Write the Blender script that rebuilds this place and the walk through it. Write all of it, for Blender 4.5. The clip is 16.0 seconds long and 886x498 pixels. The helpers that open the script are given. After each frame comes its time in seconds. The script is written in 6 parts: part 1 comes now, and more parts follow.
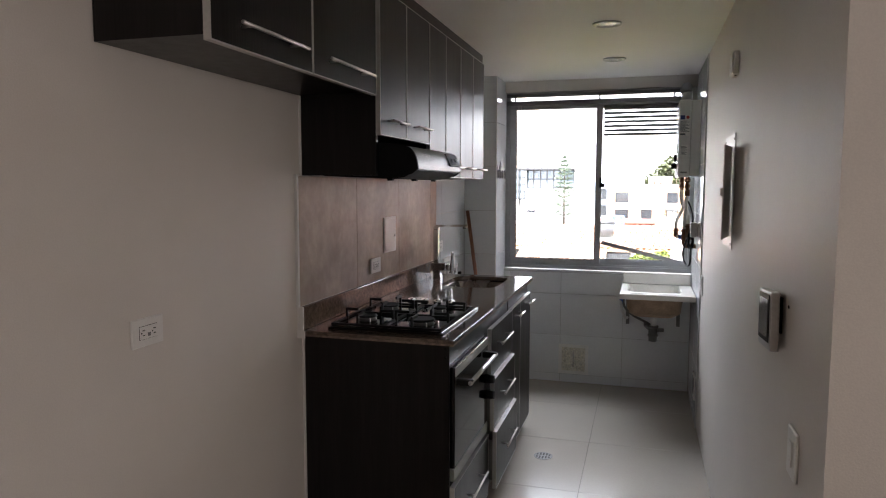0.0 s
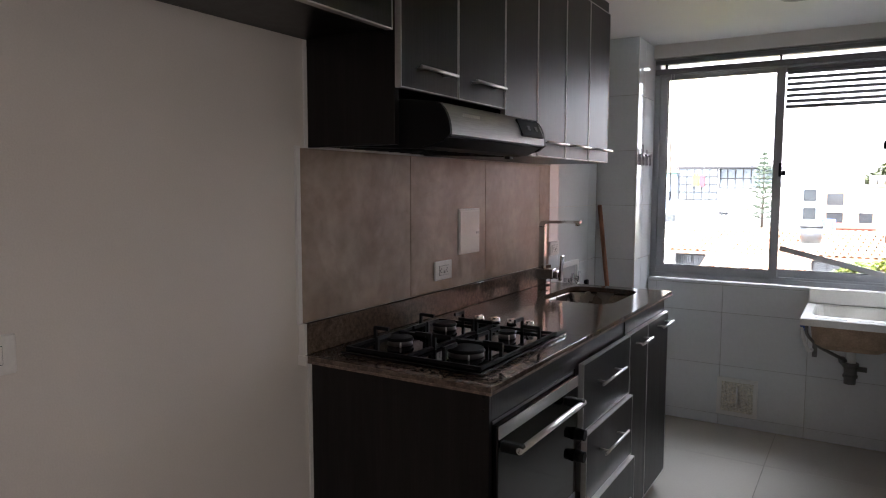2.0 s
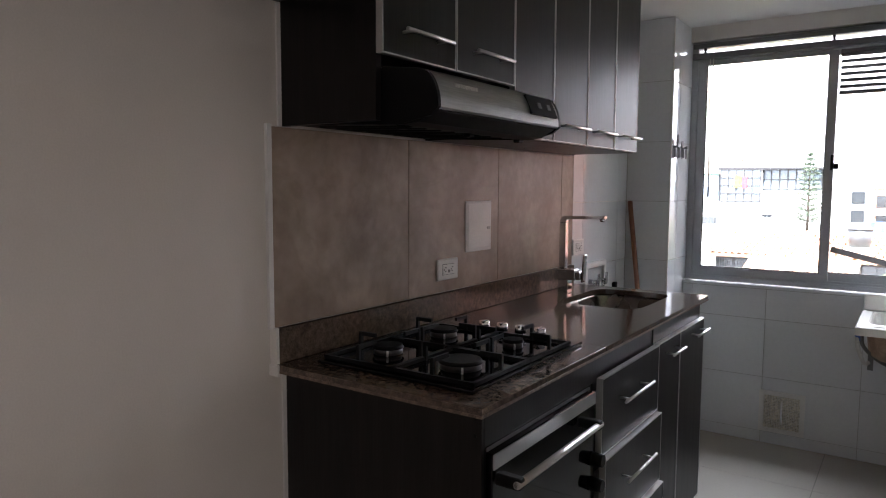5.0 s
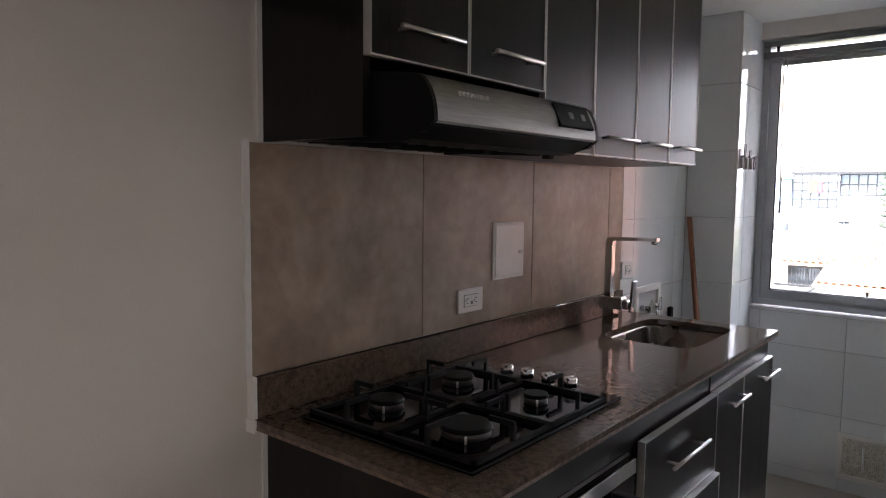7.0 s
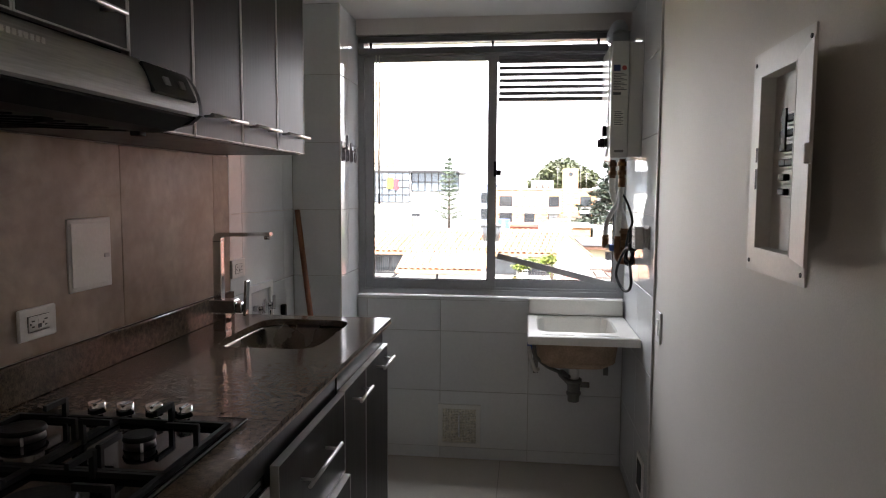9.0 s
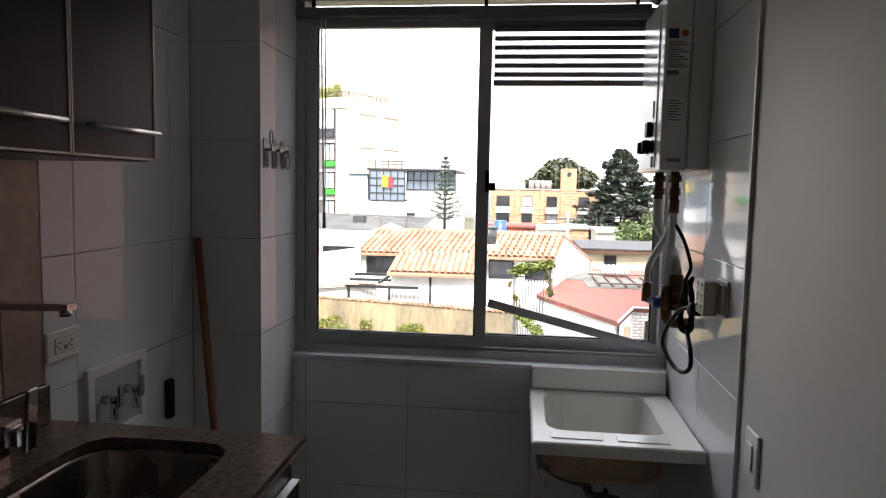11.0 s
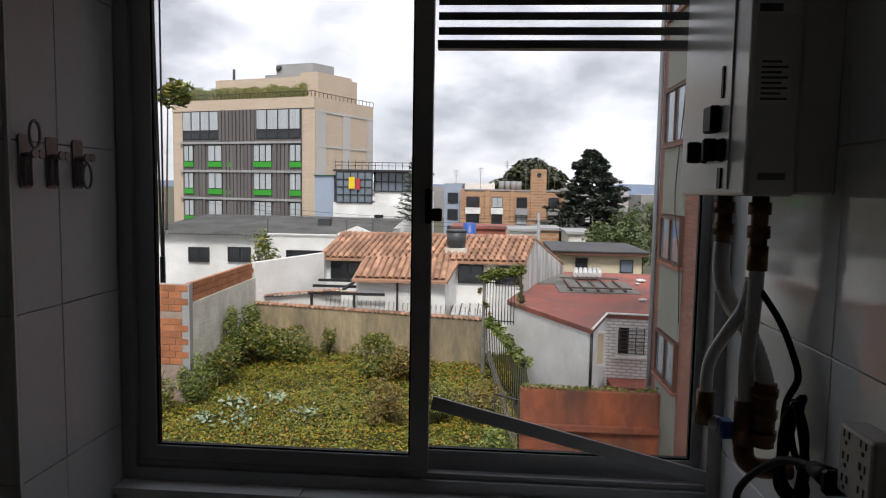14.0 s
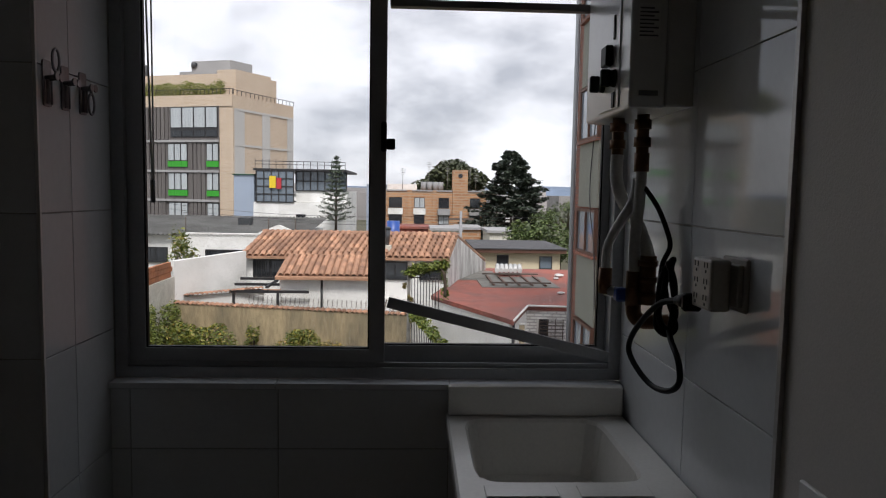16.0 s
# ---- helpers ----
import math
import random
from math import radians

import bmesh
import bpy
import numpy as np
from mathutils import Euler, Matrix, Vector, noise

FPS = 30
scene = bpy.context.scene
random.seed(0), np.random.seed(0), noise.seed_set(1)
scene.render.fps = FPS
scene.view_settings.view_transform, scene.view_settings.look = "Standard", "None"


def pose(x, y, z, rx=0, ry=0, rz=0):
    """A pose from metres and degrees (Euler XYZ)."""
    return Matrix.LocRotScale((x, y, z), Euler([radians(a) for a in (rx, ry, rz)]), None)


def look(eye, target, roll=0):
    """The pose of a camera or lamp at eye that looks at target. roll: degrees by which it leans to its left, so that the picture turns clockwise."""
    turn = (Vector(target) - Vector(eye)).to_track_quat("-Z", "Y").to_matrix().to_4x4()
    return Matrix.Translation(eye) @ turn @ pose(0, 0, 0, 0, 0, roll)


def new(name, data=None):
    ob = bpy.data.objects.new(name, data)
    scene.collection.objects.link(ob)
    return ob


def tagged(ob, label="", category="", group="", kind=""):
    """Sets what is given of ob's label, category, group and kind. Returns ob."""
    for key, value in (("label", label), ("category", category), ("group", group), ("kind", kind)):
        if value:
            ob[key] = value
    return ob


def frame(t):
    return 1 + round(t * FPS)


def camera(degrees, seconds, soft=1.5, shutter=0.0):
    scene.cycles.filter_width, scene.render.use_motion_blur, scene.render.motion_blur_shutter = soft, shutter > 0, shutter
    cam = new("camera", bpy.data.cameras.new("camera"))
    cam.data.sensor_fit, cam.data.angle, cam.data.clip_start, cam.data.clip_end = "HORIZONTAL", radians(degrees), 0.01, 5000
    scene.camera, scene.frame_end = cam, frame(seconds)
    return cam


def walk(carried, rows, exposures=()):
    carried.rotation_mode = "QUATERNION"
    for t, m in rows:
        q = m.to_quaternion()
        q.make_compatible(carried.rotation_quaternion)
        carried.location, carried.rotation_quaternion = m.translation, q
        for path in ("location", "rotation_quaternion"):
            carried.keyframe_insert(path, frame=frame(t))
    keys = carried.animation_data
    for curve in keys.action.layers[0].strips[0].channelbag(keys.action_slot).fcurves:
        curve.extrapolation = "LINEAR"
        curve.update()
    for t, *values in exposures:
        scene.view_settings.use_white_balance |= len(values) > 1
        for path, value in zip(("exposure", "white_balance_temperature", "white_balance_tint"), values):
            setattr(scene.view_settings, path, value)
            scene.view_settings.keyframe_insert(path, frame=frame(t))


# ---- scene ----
cam = camera(65.7, 16.0, soft=1.1)
PATH = [
    (0, (1.226, -2.271, 1.437), (0.667, -0.36, 1.254), 0.1),
    (0.5, (1.224, -2.009, 1.414), (0.662, -0.098, 1.229), 0.1),
    (1, (1.26, -1.749, 1.398), (0.626, 0.138, 1.213), -0.1),
    (1.5, (1.269, -1.563, 1.376), (0.311, 0.184, 1.198), -0.1),
    (2, (1.325, -1.401, 1.368), (0.284, 0.297, 1.187), 0.1),
    (2.5, (1.343, -1.302, 1.32), (0.259, 0.369, 1.133), 0.2),
    (3, (1.332, -1.26, 1.255), (0.191, 0.372, 1.067), 0.1),
    (5.5, (1.226, -1.008, 1.354), (0.109, 0.642, 1.181), 0.4),
    (6, (1.165, -0.866, 1.373), (0.098, 0.816, 1.199), 0.4),
    (6.5, (1.181, -0.82, 1.379), (0.142, 0.881, 1.213), 0.1),
    (7, (1.205, -0.83, 1.38), (-0.063, 0.706, 1.208), 0.6),
    (7.5, (1.184, -0.827, 1.39), (0.072, 0.826, 1.21), 0.8),
    (8, (1.148, -0.813, 1.381), (0.454, 1.055, 1.206), 0.7),
    (8.5, (1.107, -0.751, 1.359), (0.844, 1.224, 1.187), 0.4),
    (9, (1.076, -0.632, 1.356), (0.838, 1.347, 1.186), 0.3),
    (9.2, (1.072, -0.546, 1.368), (0.83, 1.432, 1.196), 0.4),
    (11.4, (1.047, 0.575, 1.435), (0.821, 2.554, 1.258), 1.2),
    (11.5, (1.046, 0.626, 1.434), (0.82, 2.606, 1.257), 1.0),
    (12, (1.026, 0.884, 1.454), (0.82, 2.866, 1.278), 1.0),
    (12.5, (1.04, 1.111, 1.463), (0.876, 3.097, 1.289), 1.0),
    (13, (1.061, 1.252, 1.516), (0.904, 3.238, 1.341), 1.0),
    (13.5, (1.066, 1.285, 1.531), (0.911, 3.272, 1.357), 1.1),
    (14, (1.06, 1.316, 1.498), (0.917, 3.304, 1.325), 1.0),
    (14.5, (1.037, 1.304, 1.423), (0.94, 3.295, 1.255), 1.0),
    (15, (1.023, 1.234, 1.359), (1.002, 3.227, 1.193), 1.1),
    (15.5, (1.01, 1.132, 1.333), (1.061, 3.125, 1.171), 1.2),
    (16, (1.005, 0.993, 1.322), (1.088, 2.984, 1.159), 1.0),
]
EXPO = [(0, 3.50, 6250, 15), (1.0, 3.50, 6080, 15), (6.5, 3.52, 6050, 15), (7.0, 3.66, 6050, 15), (7.5, 3.50, 6100, 15), (8.3, 3.18, 6250, 15), (9.2, 2.99, 6500, 15), (11.3, 1.56, 6400, 15), (12.0, 0.84, 6420, 15), (12.5, 0.40, 6400, 15), (13.5, 0.0, 6380, 15), (14.5, -0.10, 6350, 15), (16, -0.10, 6350, 15)]
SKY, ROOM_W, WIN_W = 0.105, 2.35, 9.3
PATH = [(t, look(e, g, r)) for t, e, g, r in PATH]
walk(cam, PATH, EXPO)

# ---- light ----
world = bpy.data.worlds.new("sky")
scene.world = world
world.use_nodes = True
wn, wl = world.node_tree.nodes, world.node_tree.links
wn.clear()
sky = wn.new("ShaderNodeTexSky")
sky.sky_type, sky.sun_disc = "NISHITA", False
sky.sun_elevation, sky.sun_rotation = radians(52.6), radians(174.6)
tc = wn.new("ShaderNodeTexCoord")
stretch = wn.new("ShaderNodeMapping")
stretch.inputs["Scale"].default_value = (2.6, 2.6, 5.2)
cloud = wn.new("ShaderNodeTexNoise")
cloud.inputs["Scale"].default_value, cloud.inputs["Detail"].default_value, cloud.inputs["Roughness"].default_value = 2.1, 6, 0.5
ramp = wn.new("ShaderNodeValToRGB")
ramp.color_ramp.elements[0].position, ramp.color_ramp.elements[0].color = 0.33, (6.4, 6.6, 7.0, 1)
ramp.color_ramp.elements[1].position, ramp.color_ramp.elements[1].color = 0.55, (12.2, 12.2, 12.3, 1)
mixsky = wn.new("ShaderNodeMixRGB")
mixsky.inputs[0].default_value = 0.9
back = wn.new("ShaderNodeBackground")
back.inputs["Strength"].default_value = SKY
out = wn.new("ShaderNodeOutputWorld")
wl.new(tc.outputs["Generated"], stretch.inputs["Vector"])
wl.new(stretch.outputs["Vector"], cloud.inputs["Vector"])
wl.new(cloud.outputs["Fac"], ramp.inputs["Fac"])
wl.new(sky.outputs[0], mixsky.inputs[1])
wl.new(ramp.outputs["Color"], mixsky.inputs[2])
wl.new(mixsky.outputs[0], back.inputs["Color"])
wl.new(back.outputs[0], out.inputs["Surface"])

sun = new("sun", bpy.data.lights.new("sun", "SUN"))
sun.data.energy, sun.data.angle, sun.data.color = 3.7, radians(16), (1.0, 0.95, 0.88)
sun.matrix_world = look((3, -26, 42), (0, 6, 0))


def area_lamp(name, eye, target, w, h, watts, colour):
    lamp = new(name, bpy.data.lights.new(name, "AREA"))
    lamp.data.shape, lamp.data.size, lamp.data.size_y = "RECTANGLE", w, h
    lamp.data.energy, lamp.data.color = watts, colour
    lamp.matrix_world = look(eye, target)
    return lamp


# Added lamp at an assumed, unseen window, placed to brighten the near walls.
area_lamp("living_room_fill_light", (4.16, -3.0, 1.35), (0, -3.0, 1.25), 1.7, 1.3, ROOM_W, (1.0, 0.885, 0.80))
# Added fill outside, above the window, boosting the sky's light indoors.
area_lamp("window_sky_fill", (0.9, 3.95, 2.95), (0.9, 1.4, 0.3), 1.8, 1.2, WIN_W, (0.86, 0.93, 1.0))


# ---- materials ----
def material(name, colour, rough=0.5, metal=0.0, vary=0.12, scale=8.0, fine=120.0, bump=0.0, tint=None, island=0.0, spec=0.5, stretch_v=(1, 1, 1), coat=0.0, spots=None, veins=0.0):
    m = bpy.data.materials.new(name)
    m.use_nodes = True
    n, l = m.node_tree.nodes, m.node_tree.links
    b = n["Principled BSDF"]
    b.inputs["Metallic"].default_value = metal
    b.inputs["Specular IOR Level"].default_value = spec
    b.inputs["Coat Weight"].default_value = coat
    geo = n.new("ShaderNodeNewGeometry")
    mp = n.new("ShaderNodeMapping")
    mp.inputs["Scale"].default_value = stretch_v
    l.new(geo.outputs["Position"], mp.inputs["Vector"])
    big, small = n.new("ShaderNodeTexNoise"), n.new("ShaderNodeTexNoise")
    big.inputs["Scale"].default_value, big.inputs["Detail"].default_value = scale, 5
    small.inputs["Scale"].default_value, small.inputs["Detail"].default_value = fine, 3
    l.new(mp.outputs["Vector"], big.inputs["Vector"])
    l.new(mp.outputs["Vector"], small.inputs["Vector"])
    dark = tint or tuple(c * (1 - 2.2 * vary) for c in colour)
    r1 = n.new("ShaderNodeValToRGB")
    r1.color_ramp.elements[0].position, r1.color_ramp.elements[1].position = 0.32, 0.68
    r1.color_ramp.elements[0].color, r1.color_ramp.elements[1].color = (*dark, 1), (*colour, 1)
    l.new(big.outputs["Fac"], r1.inputs["Fac"])
    mul = n.new("ShaderNodeMixRGB")
    mul.blend_type = "MULTIPLY"
    mul.inputs[0].default_value = 1
    r2 = n.new("ShaderNodeValToRGB")
    r2.color_ramp.elements[0].position, r2.color_ramp.elements[1].position = 0.35, 0.65
    lo = max(0.0, 1 - 1.6 * vary)
    r2.color_ramp.elements[0].color = (lo, lo, lo, 1)
    l.new(small.outputs["Fac"], r2.inputs["Fac"])
    l.new(r1.outputs["Color"], mul.inputs[1])
    l.new(r2.outputs["Color"], mul.inputs[2])
    last = mul.outputs[0]
    if veins:
        warp = n.new("ShaderNodeTexNoise")
        warp.inputs["Scale"].default_value, warp.inputs["Detail"].default_value, warp.inputs["Distortion"].default_value = 3.2, 8, 1.6
        l.new(geo.outputs["Position"], warp.inputs["Vector"])
        vr = n.new("ShaderNodeValToRGB")
        e = vr.color_ramp.elements
        e[0].position, e[0].color = 0.44, (1, 1, 1, 1)
        e[1].position, e[1].color = 0.53, (1, 1, 1, 1)
        mid = e.new(0.485)
        mid.color = (1 - 1.6 * veins, 1 - 1.8 * veins, 1 - 2 * veins, 1)
        l.new(warp.outputs["Fac"], vr.inputs["Fac"])
        vm = n.new("ShaderNodeMixRGB")
        vm.blend_type, vm.inputs[0].default_value = "MULTIPLY", 0.55
        l.new(last, vm.inputs[1])
        l.new(vr.outputs["Color"], vm.inputs[2])
        last = vm.outputs[0]
    if spots:
        vor = n.new("ShaderNodeTexVoronoi")
        vor.inputs["Scale"].default_value = spots[1]
        l.new(geo.outputs["Position"], vor.inputs["Vector"])
        r3 = n.new("ShaderNodeValToRGB")
        r3.color_ramp.elements[0].position, r3.color_ramp.elements[1].position = 0.12, 0.2
        r3.color_ramp.elements[0].color, r3.color_ramp.elements[1].color = (1, 1, 1, 1), (0, 0, 0, 1)
        l.new(vor.outputs["Distance"], r3.inputs["Fac"])
        mx = n.new("ShaderNodeMixRGB")
        mx.inputs[2].default_value = (*spots[0], 1)
        l.new(r3.outputs["Color"], mx.inputs[0])
        l.new(last, mx.inputs[1])
        last = mx.outputs[0]
    if island:
        info = n.new("ShaderNodeObjectInfo") if island > 0 else geo
        hsv = n.new("ShaderNodeHueSaturation")
        mr = n.new("ShaderNodeMapRange")
        mr.inputs["To Min"].default_value, mr.inputs["To Max"].default_value = 1 - abs(island), 1 + abs(island)
        l.new(info.outputs["Random" if island > 0 else "Random Per Island"], mr.inputs["Value"])
        l.new(mr.outputs["Result"], hsv.inputs["Value"])
        l.new(last, hsv.inputs["Color"])
        last = hsv.outputs["Color"]
    l.new(last, b.inputs["Base Color"])
    rr = n.new("ShaderNodeMapRange")
    rr.inputs["To Min"].default_value, rr.inputs["To Max"].default_value = max(0.02, rough * 0.8), min(1, rough * 1.2)
    l.new(big.outputs["Fac"], rr.inputs["Value"])
    l.new(rr.outputs["Result"], b.inputs["Roughness"])
    if bump:
        bp = n.new("ShaderNodeBump")
        bp.inputs["Strength"].default_value, bp.inputs["Distance"].default_value = min(1, bump), 0.002 if bump < 1 else 0.02 * bump
        l.new(small.outputs["Fac"], bp.inputs["Height"])
        l.new(bp.outputs["Normal"], b.inputs["Normal"])
    return m


def glass(name, colour=(1, 1, 1), rough=0.0):
    m = bpy.data.materials.new(name)
    m.use_nodes = True
    n, l = m.node_tree.nodes, m.node_tree.links
    n.clear()
    o, mix, tr, gl, fr = (n.new("ShaderNode" + k) for k in ("OutputMaterial", "MixShader", "BsdfTransparent", "BsdfGlossy", "Fresnel"))
    tr.inputs["Color"].default_value = (*colour, 1)
    gl.inputs["Roughness"].default_value = rough
    fr.inputs["IOR"].default_value = 1.35
    l.new(fr.outputs[0], mix.inputs[0])
    l.new(tr.outputs[0], mix.inputs[1])
    l.new(gl.outputs[0], mix.inputs[2])
    l.new(mix.outputs[0], o.inputs["Surface"])
    return m


PAINT = material("wall_paint", (0.74, 0.70, 0.65), 0.55, vary=0.03, scale=2, fine=260, bump=0.25)
CEIL = material("ceiling_paint", (0.80, 0.79, 0.77), 0.7, vary=0.03, scale=2, fine=200, bump=0.2)
WTILE = material("white_wall_tile", (0.76, 0.78, 0.79), 0.06, vary=0.02, scale=5, fine=60, island=0.02)
GROUT = material("grout", (0.55, 0.54, 0.52), 0.9, vary=0.1, scale=20)
TRAV = material("beige_stone_tile", (0.45, 0.355, 0.275), 0.36, vary=0.10, scale=5, fine=26, tint=(0.29, 0.215, 0.16), bump=0.25, veins=0.09)
FTILE = material("floor_tile", (0.48, 0.445, 0.39), 0.2, vary=0.02, scale=3, fine=90, island=0.02)
FGROUT = material("floor_grout", (0.28, 0.26, 0.235), 0.9, vary=0.1, scale=20)
DARKWOOD = material("dark_laminate", (0.014, 0.012, 0.0115), 0.33, vary=0.2, spec=0.24, scale=10, fine=60, stretch_v=(2.5, 2.5, 0.12), bump=0.12)
EDGE = material("aluminium_edging", (0.56, 0.55, 0.54), 0.40, metal=0.45, vary=0.05)
STEEL = material("brushed_steel", (0.66, 0.65, 0.64), 0.36, metal=1.0, vary=0.06, scale=6, fine=300, stretch_v=(1, 0.05, 1))
HOODM = material("hood_steel", (0.40, 0.395, 0.39), 0.38, metal=1.0, vary=0.1, scale=6, fine=320, stretch_v=(1, 0.05, 1))
CHROME = material("chrome", (0.72, 0.72, 0.73), 0.1, metal=1.0, vary=0.02)
SINKSTEEL = material("sink_steel", (0.30, 0.285, 0.265), 0.27, metal=1.0, vary=0.08, scale=12)
GRANITE = material("granite", (0.19, 0.14, 0.105), 0.11, spec=0.32, vary=0.24, scale=70, fine=330, spots=((0.05, 0.04, 0.033), 110))
GRANITE_C = material("granite_cut", (0.24, 0.175, 0.135), 0.6, vary=0.3, scale=70, fine=420, spots=((0.05, 0.035, 0.03), 150), bump=0.6)
GRANITE_E = material("granite_rough_edge", (0.34, 0.245, 0.19), 0.6, vary=0.25, scale=60, fine=400, spots=((0.08, 0.05, 0.04), 150), bump=0.6)
BLACK = material("black_plastic", (0.006, 0.006, 0.0065), 0.5, vary=0.1, spec=0.14)
BLACKGLASS = material("black_glass", (0.006, 0.006, 0.007), 0.06, vary=0.02, spec=0.26)
IRON = material("cast_iron", (0.008, 0.008, 0.008), 0.62, vary=0.15, scale=60, bump=0.3, spec=0.22)
WPLASTIC = material("white_plastic", (0.83, 0.82, 0.79), 0.32, vary=0.03)
GPLASTIC = material("grey_plastic", (0.20, 0.20, 0.20), 0.45, vary=0.06)
SLOT = material("socket_slot", (0.02, 0.02, 0.02), 0.6, vary=0.05)
BROOM = material("broom_stick", (0.32, 0.12, 0.055), 0.45, vary=0.12, scale=20, stretch_v=(4, 4, 0.4))
ALU = material("window_aluminium", (0.42, 0.43, 0.44), 0.48, metal=0.4, vary=0.05, scale=12)
ALUD = material("louvre_grey_metal", (0.20, 0.20, 0.205), 0.5, metal=0.3, vary=0.06)
CERAM = material("sink_polymarble", (0.80, 0.78, 0.73), 0.22, vary=0.03, scale=6)
RAWSINK = material("sink_underside", (0.50, 0.35, 0.24), 0.7, vary=0.15, scale=14, bump=0.4)
HEATER = material("heater_enamel", (0.74, 0.74, 0.73), 0.22, vary=0.02)
BRASS = material("brass_fitting", (0.17, 0.085, 0.04), 0.4, metal=0.7, vary=0.12, scale=40)
BLUE = material("blue_plastic", (0.03, 0.09, 0.36), 0.4, vary=0.05)
HOSE = material("white_hose", (0.62, 0.61, 0.58), 0.5, vary=0.06, scale=30)
PVC = material("grey_pvc", (0.16, 0.15, 0.14), 0.5, vary=0.1)
PAPER = material("label_paper", (0.78, 0.78, 0.76), 0.6, vary=0.02)
INK = material("label_ink", (0.10, 0.11, 0.13), 0.6, vary=0.02)
INKB = material("label_ink_blue", (0.03, 0.05, 0.18), 0.6, vary=0.02)
INKR = material("label_ink_red", (0.45, 0.06, 0.05), 0.6, vary=0.02)
PANE = glass("window_glass", (0.97, 0.98, 0.98))
# The foil's bright glints are put into this pale gold base colour.
VENTGLOW = material("vent_foil_glint", (0.88, 0.82, 0.66), 0.3, metal=0.15, vary=0.2, scale=60, bump=0.9)
BURNER = material("burner_metal", (0.15, 0.147, 0.143), 0.42, metal=0.8, vary=0.1)
FBWHITE = material("fuse_box_plastic", (0.78, 0.76, 0.73), 0.38, vary=0.03)
HOOKM = material("hook_steel", (0.34, 0.34, 0.35), 0.35, metal=0.8, vary=0.08)
ICGREY = material("intercom_grey", (0.36, 0.36, 0.355), 0.35, vary=0.04)
SCREEN = material("dark_screen", (0.12, 0.125, 0.13), 0.12, vary=0.02)
LAMPIN = material("lamp_reflector", (0.60, 0.60, 0.58), 0.2, metal=0.8, vary=0.04)
BULB = material("lamp_bulb", (0.22, 0.21, 0.2), 0.2, vary=0.02)


# ---- builders ----
def box(bm, x0, x1, y0, y1, z0, z1, bevel=0.0, seg=1):
    vs = [bm.verts.new((x, y, z)) for x in (x0, x1) for y in (y0, y1) for z in (z0, z1)]
    fs = [bm.faces.new([vs[i] for i in f]) for f in ((0, 1, 3, 2), (4, 6, 7, 5), (0, 4, 5, 1), (2, 3, 7, 6), (0, 2, 6, 4), (1, 5, 7, 3))]
    if bevel:
        es = list({e for f in fs for e in f.edges})
        bmesh.ops.bevel(bm, geom=es, offset=bevel, segments=seg, affect="EDGES", profile=0.5)
    return bm


def B(x0, x1, y0, y1, z0, z1, bevel=0.0, seg=1):
    return box(bmesh.new(), x0, x1, y0, y1, z0, z1, bevel, seg)


def rod(bm, a, b, r, n=10, r2=None):
    a, b = Vector(a), Vector(b)
    q = (b - a).to_track_quat("Z", "Y").to_matrix()
    r2 = r if r2 is None else r2
    rings = []
    for p, rad in ((a, r), (b, r2)):
        rings.append([bm.verts.new(p + q @ Vector((rad * math.cos(2 * math.pi * i / n), rad * math.sin(2 * math.pi * i / n), 0))) for i in range(n)])
    for i in range(n):
        f = bm.faces.new((rings[0][i], rings[0][(i + 1) % n], rings[1][(i + 1) % n], rings[1][i]))
        f.smooth = True
    bm.faces.new(rings[0][::-1])
    bm.faces.new(rings[1])
    return bm


def R(a, b, r, n=10, r2=None):
    return rod(bmesh.new(), a, b, r, n, r2)


def tube(points, r, n=8, ribs=0.0):
    """A smooth tube through the points."""
    bm = bmesh.new()
    pts = [Vector(p) for p in points]
    path = []
    steps = 14 if ribs else 7
    for i in range(len(pts) - 1):
        p0, p1, p2, p3 = pts[max(i - 1, 0)], pts[i], pts[i + 1], pts[min(i + 2, len(pts) - 1)]
        for k in range(steps):
            t = k / steps
            path.append(0.5 * (2 * p1 + (p2 - p0) * t + (2 * p0 - 5 * p1 + 4 * p2 - p3) * t * t + (3 * p1 - p0 - 3 * p2 + p3) * t ** 3))
    path.append(pts[-1])
    rings = []
    for i, p in enumerate(path):
        d = (path[min(i + 1, len(path) - 1)] - path[max(i - 1, 0)]).normalized()
        u = d.orthogonal() if not rings else (last_u - d * last_u.dot(d))
        u.normalize()
        last_u = u
        v = d.cross(u)
        rad = r * (1 + (ribs if i % 2 else -ribs))
        rings.append([bm.verts.new(p + rad * (u * math.cos(2 * math.pi * k / n) + v * math.sin(2 * math.pi * k / n))) for k in range(n)])
    for a, b in zip(rings, rings[1:]):
        for k in range(n):
            bm.faces.new((a[k], a[(k + 1) % n], b[(k + 1) % n], b[k])).smooth = True
    bm.faces.new(rings[0][::-1])
    bm.faces.new(rings[-1])
    return bm


def prism(outline, axis, lo, hi):
    """An outline of (a, b) pairs swept along an axis. The pairs are the other two axes in xyz order."""
    bm = bmesh.new()

    def at(a, b, c):
        return {"x": (c, a, b), "y": (a, c, b), "z": (a, b, c)}[axis]
    lo_r = [bm.verts.new(at(a, b, lo)) for a, b in outline]
    hi_r = [bm.verts.new(at(a, b, hi)) for a, b in outline]
    k = len(outline)
    for i in range(k):
        bm.faces.new((lo_r[i], lo_r[(i + 1) % k], hi_r[(i + 1) % k], hi_r[i]))
    bm.faces.new(lo_r[::-1])
    bm.faces.new(hi_r)
    return bm


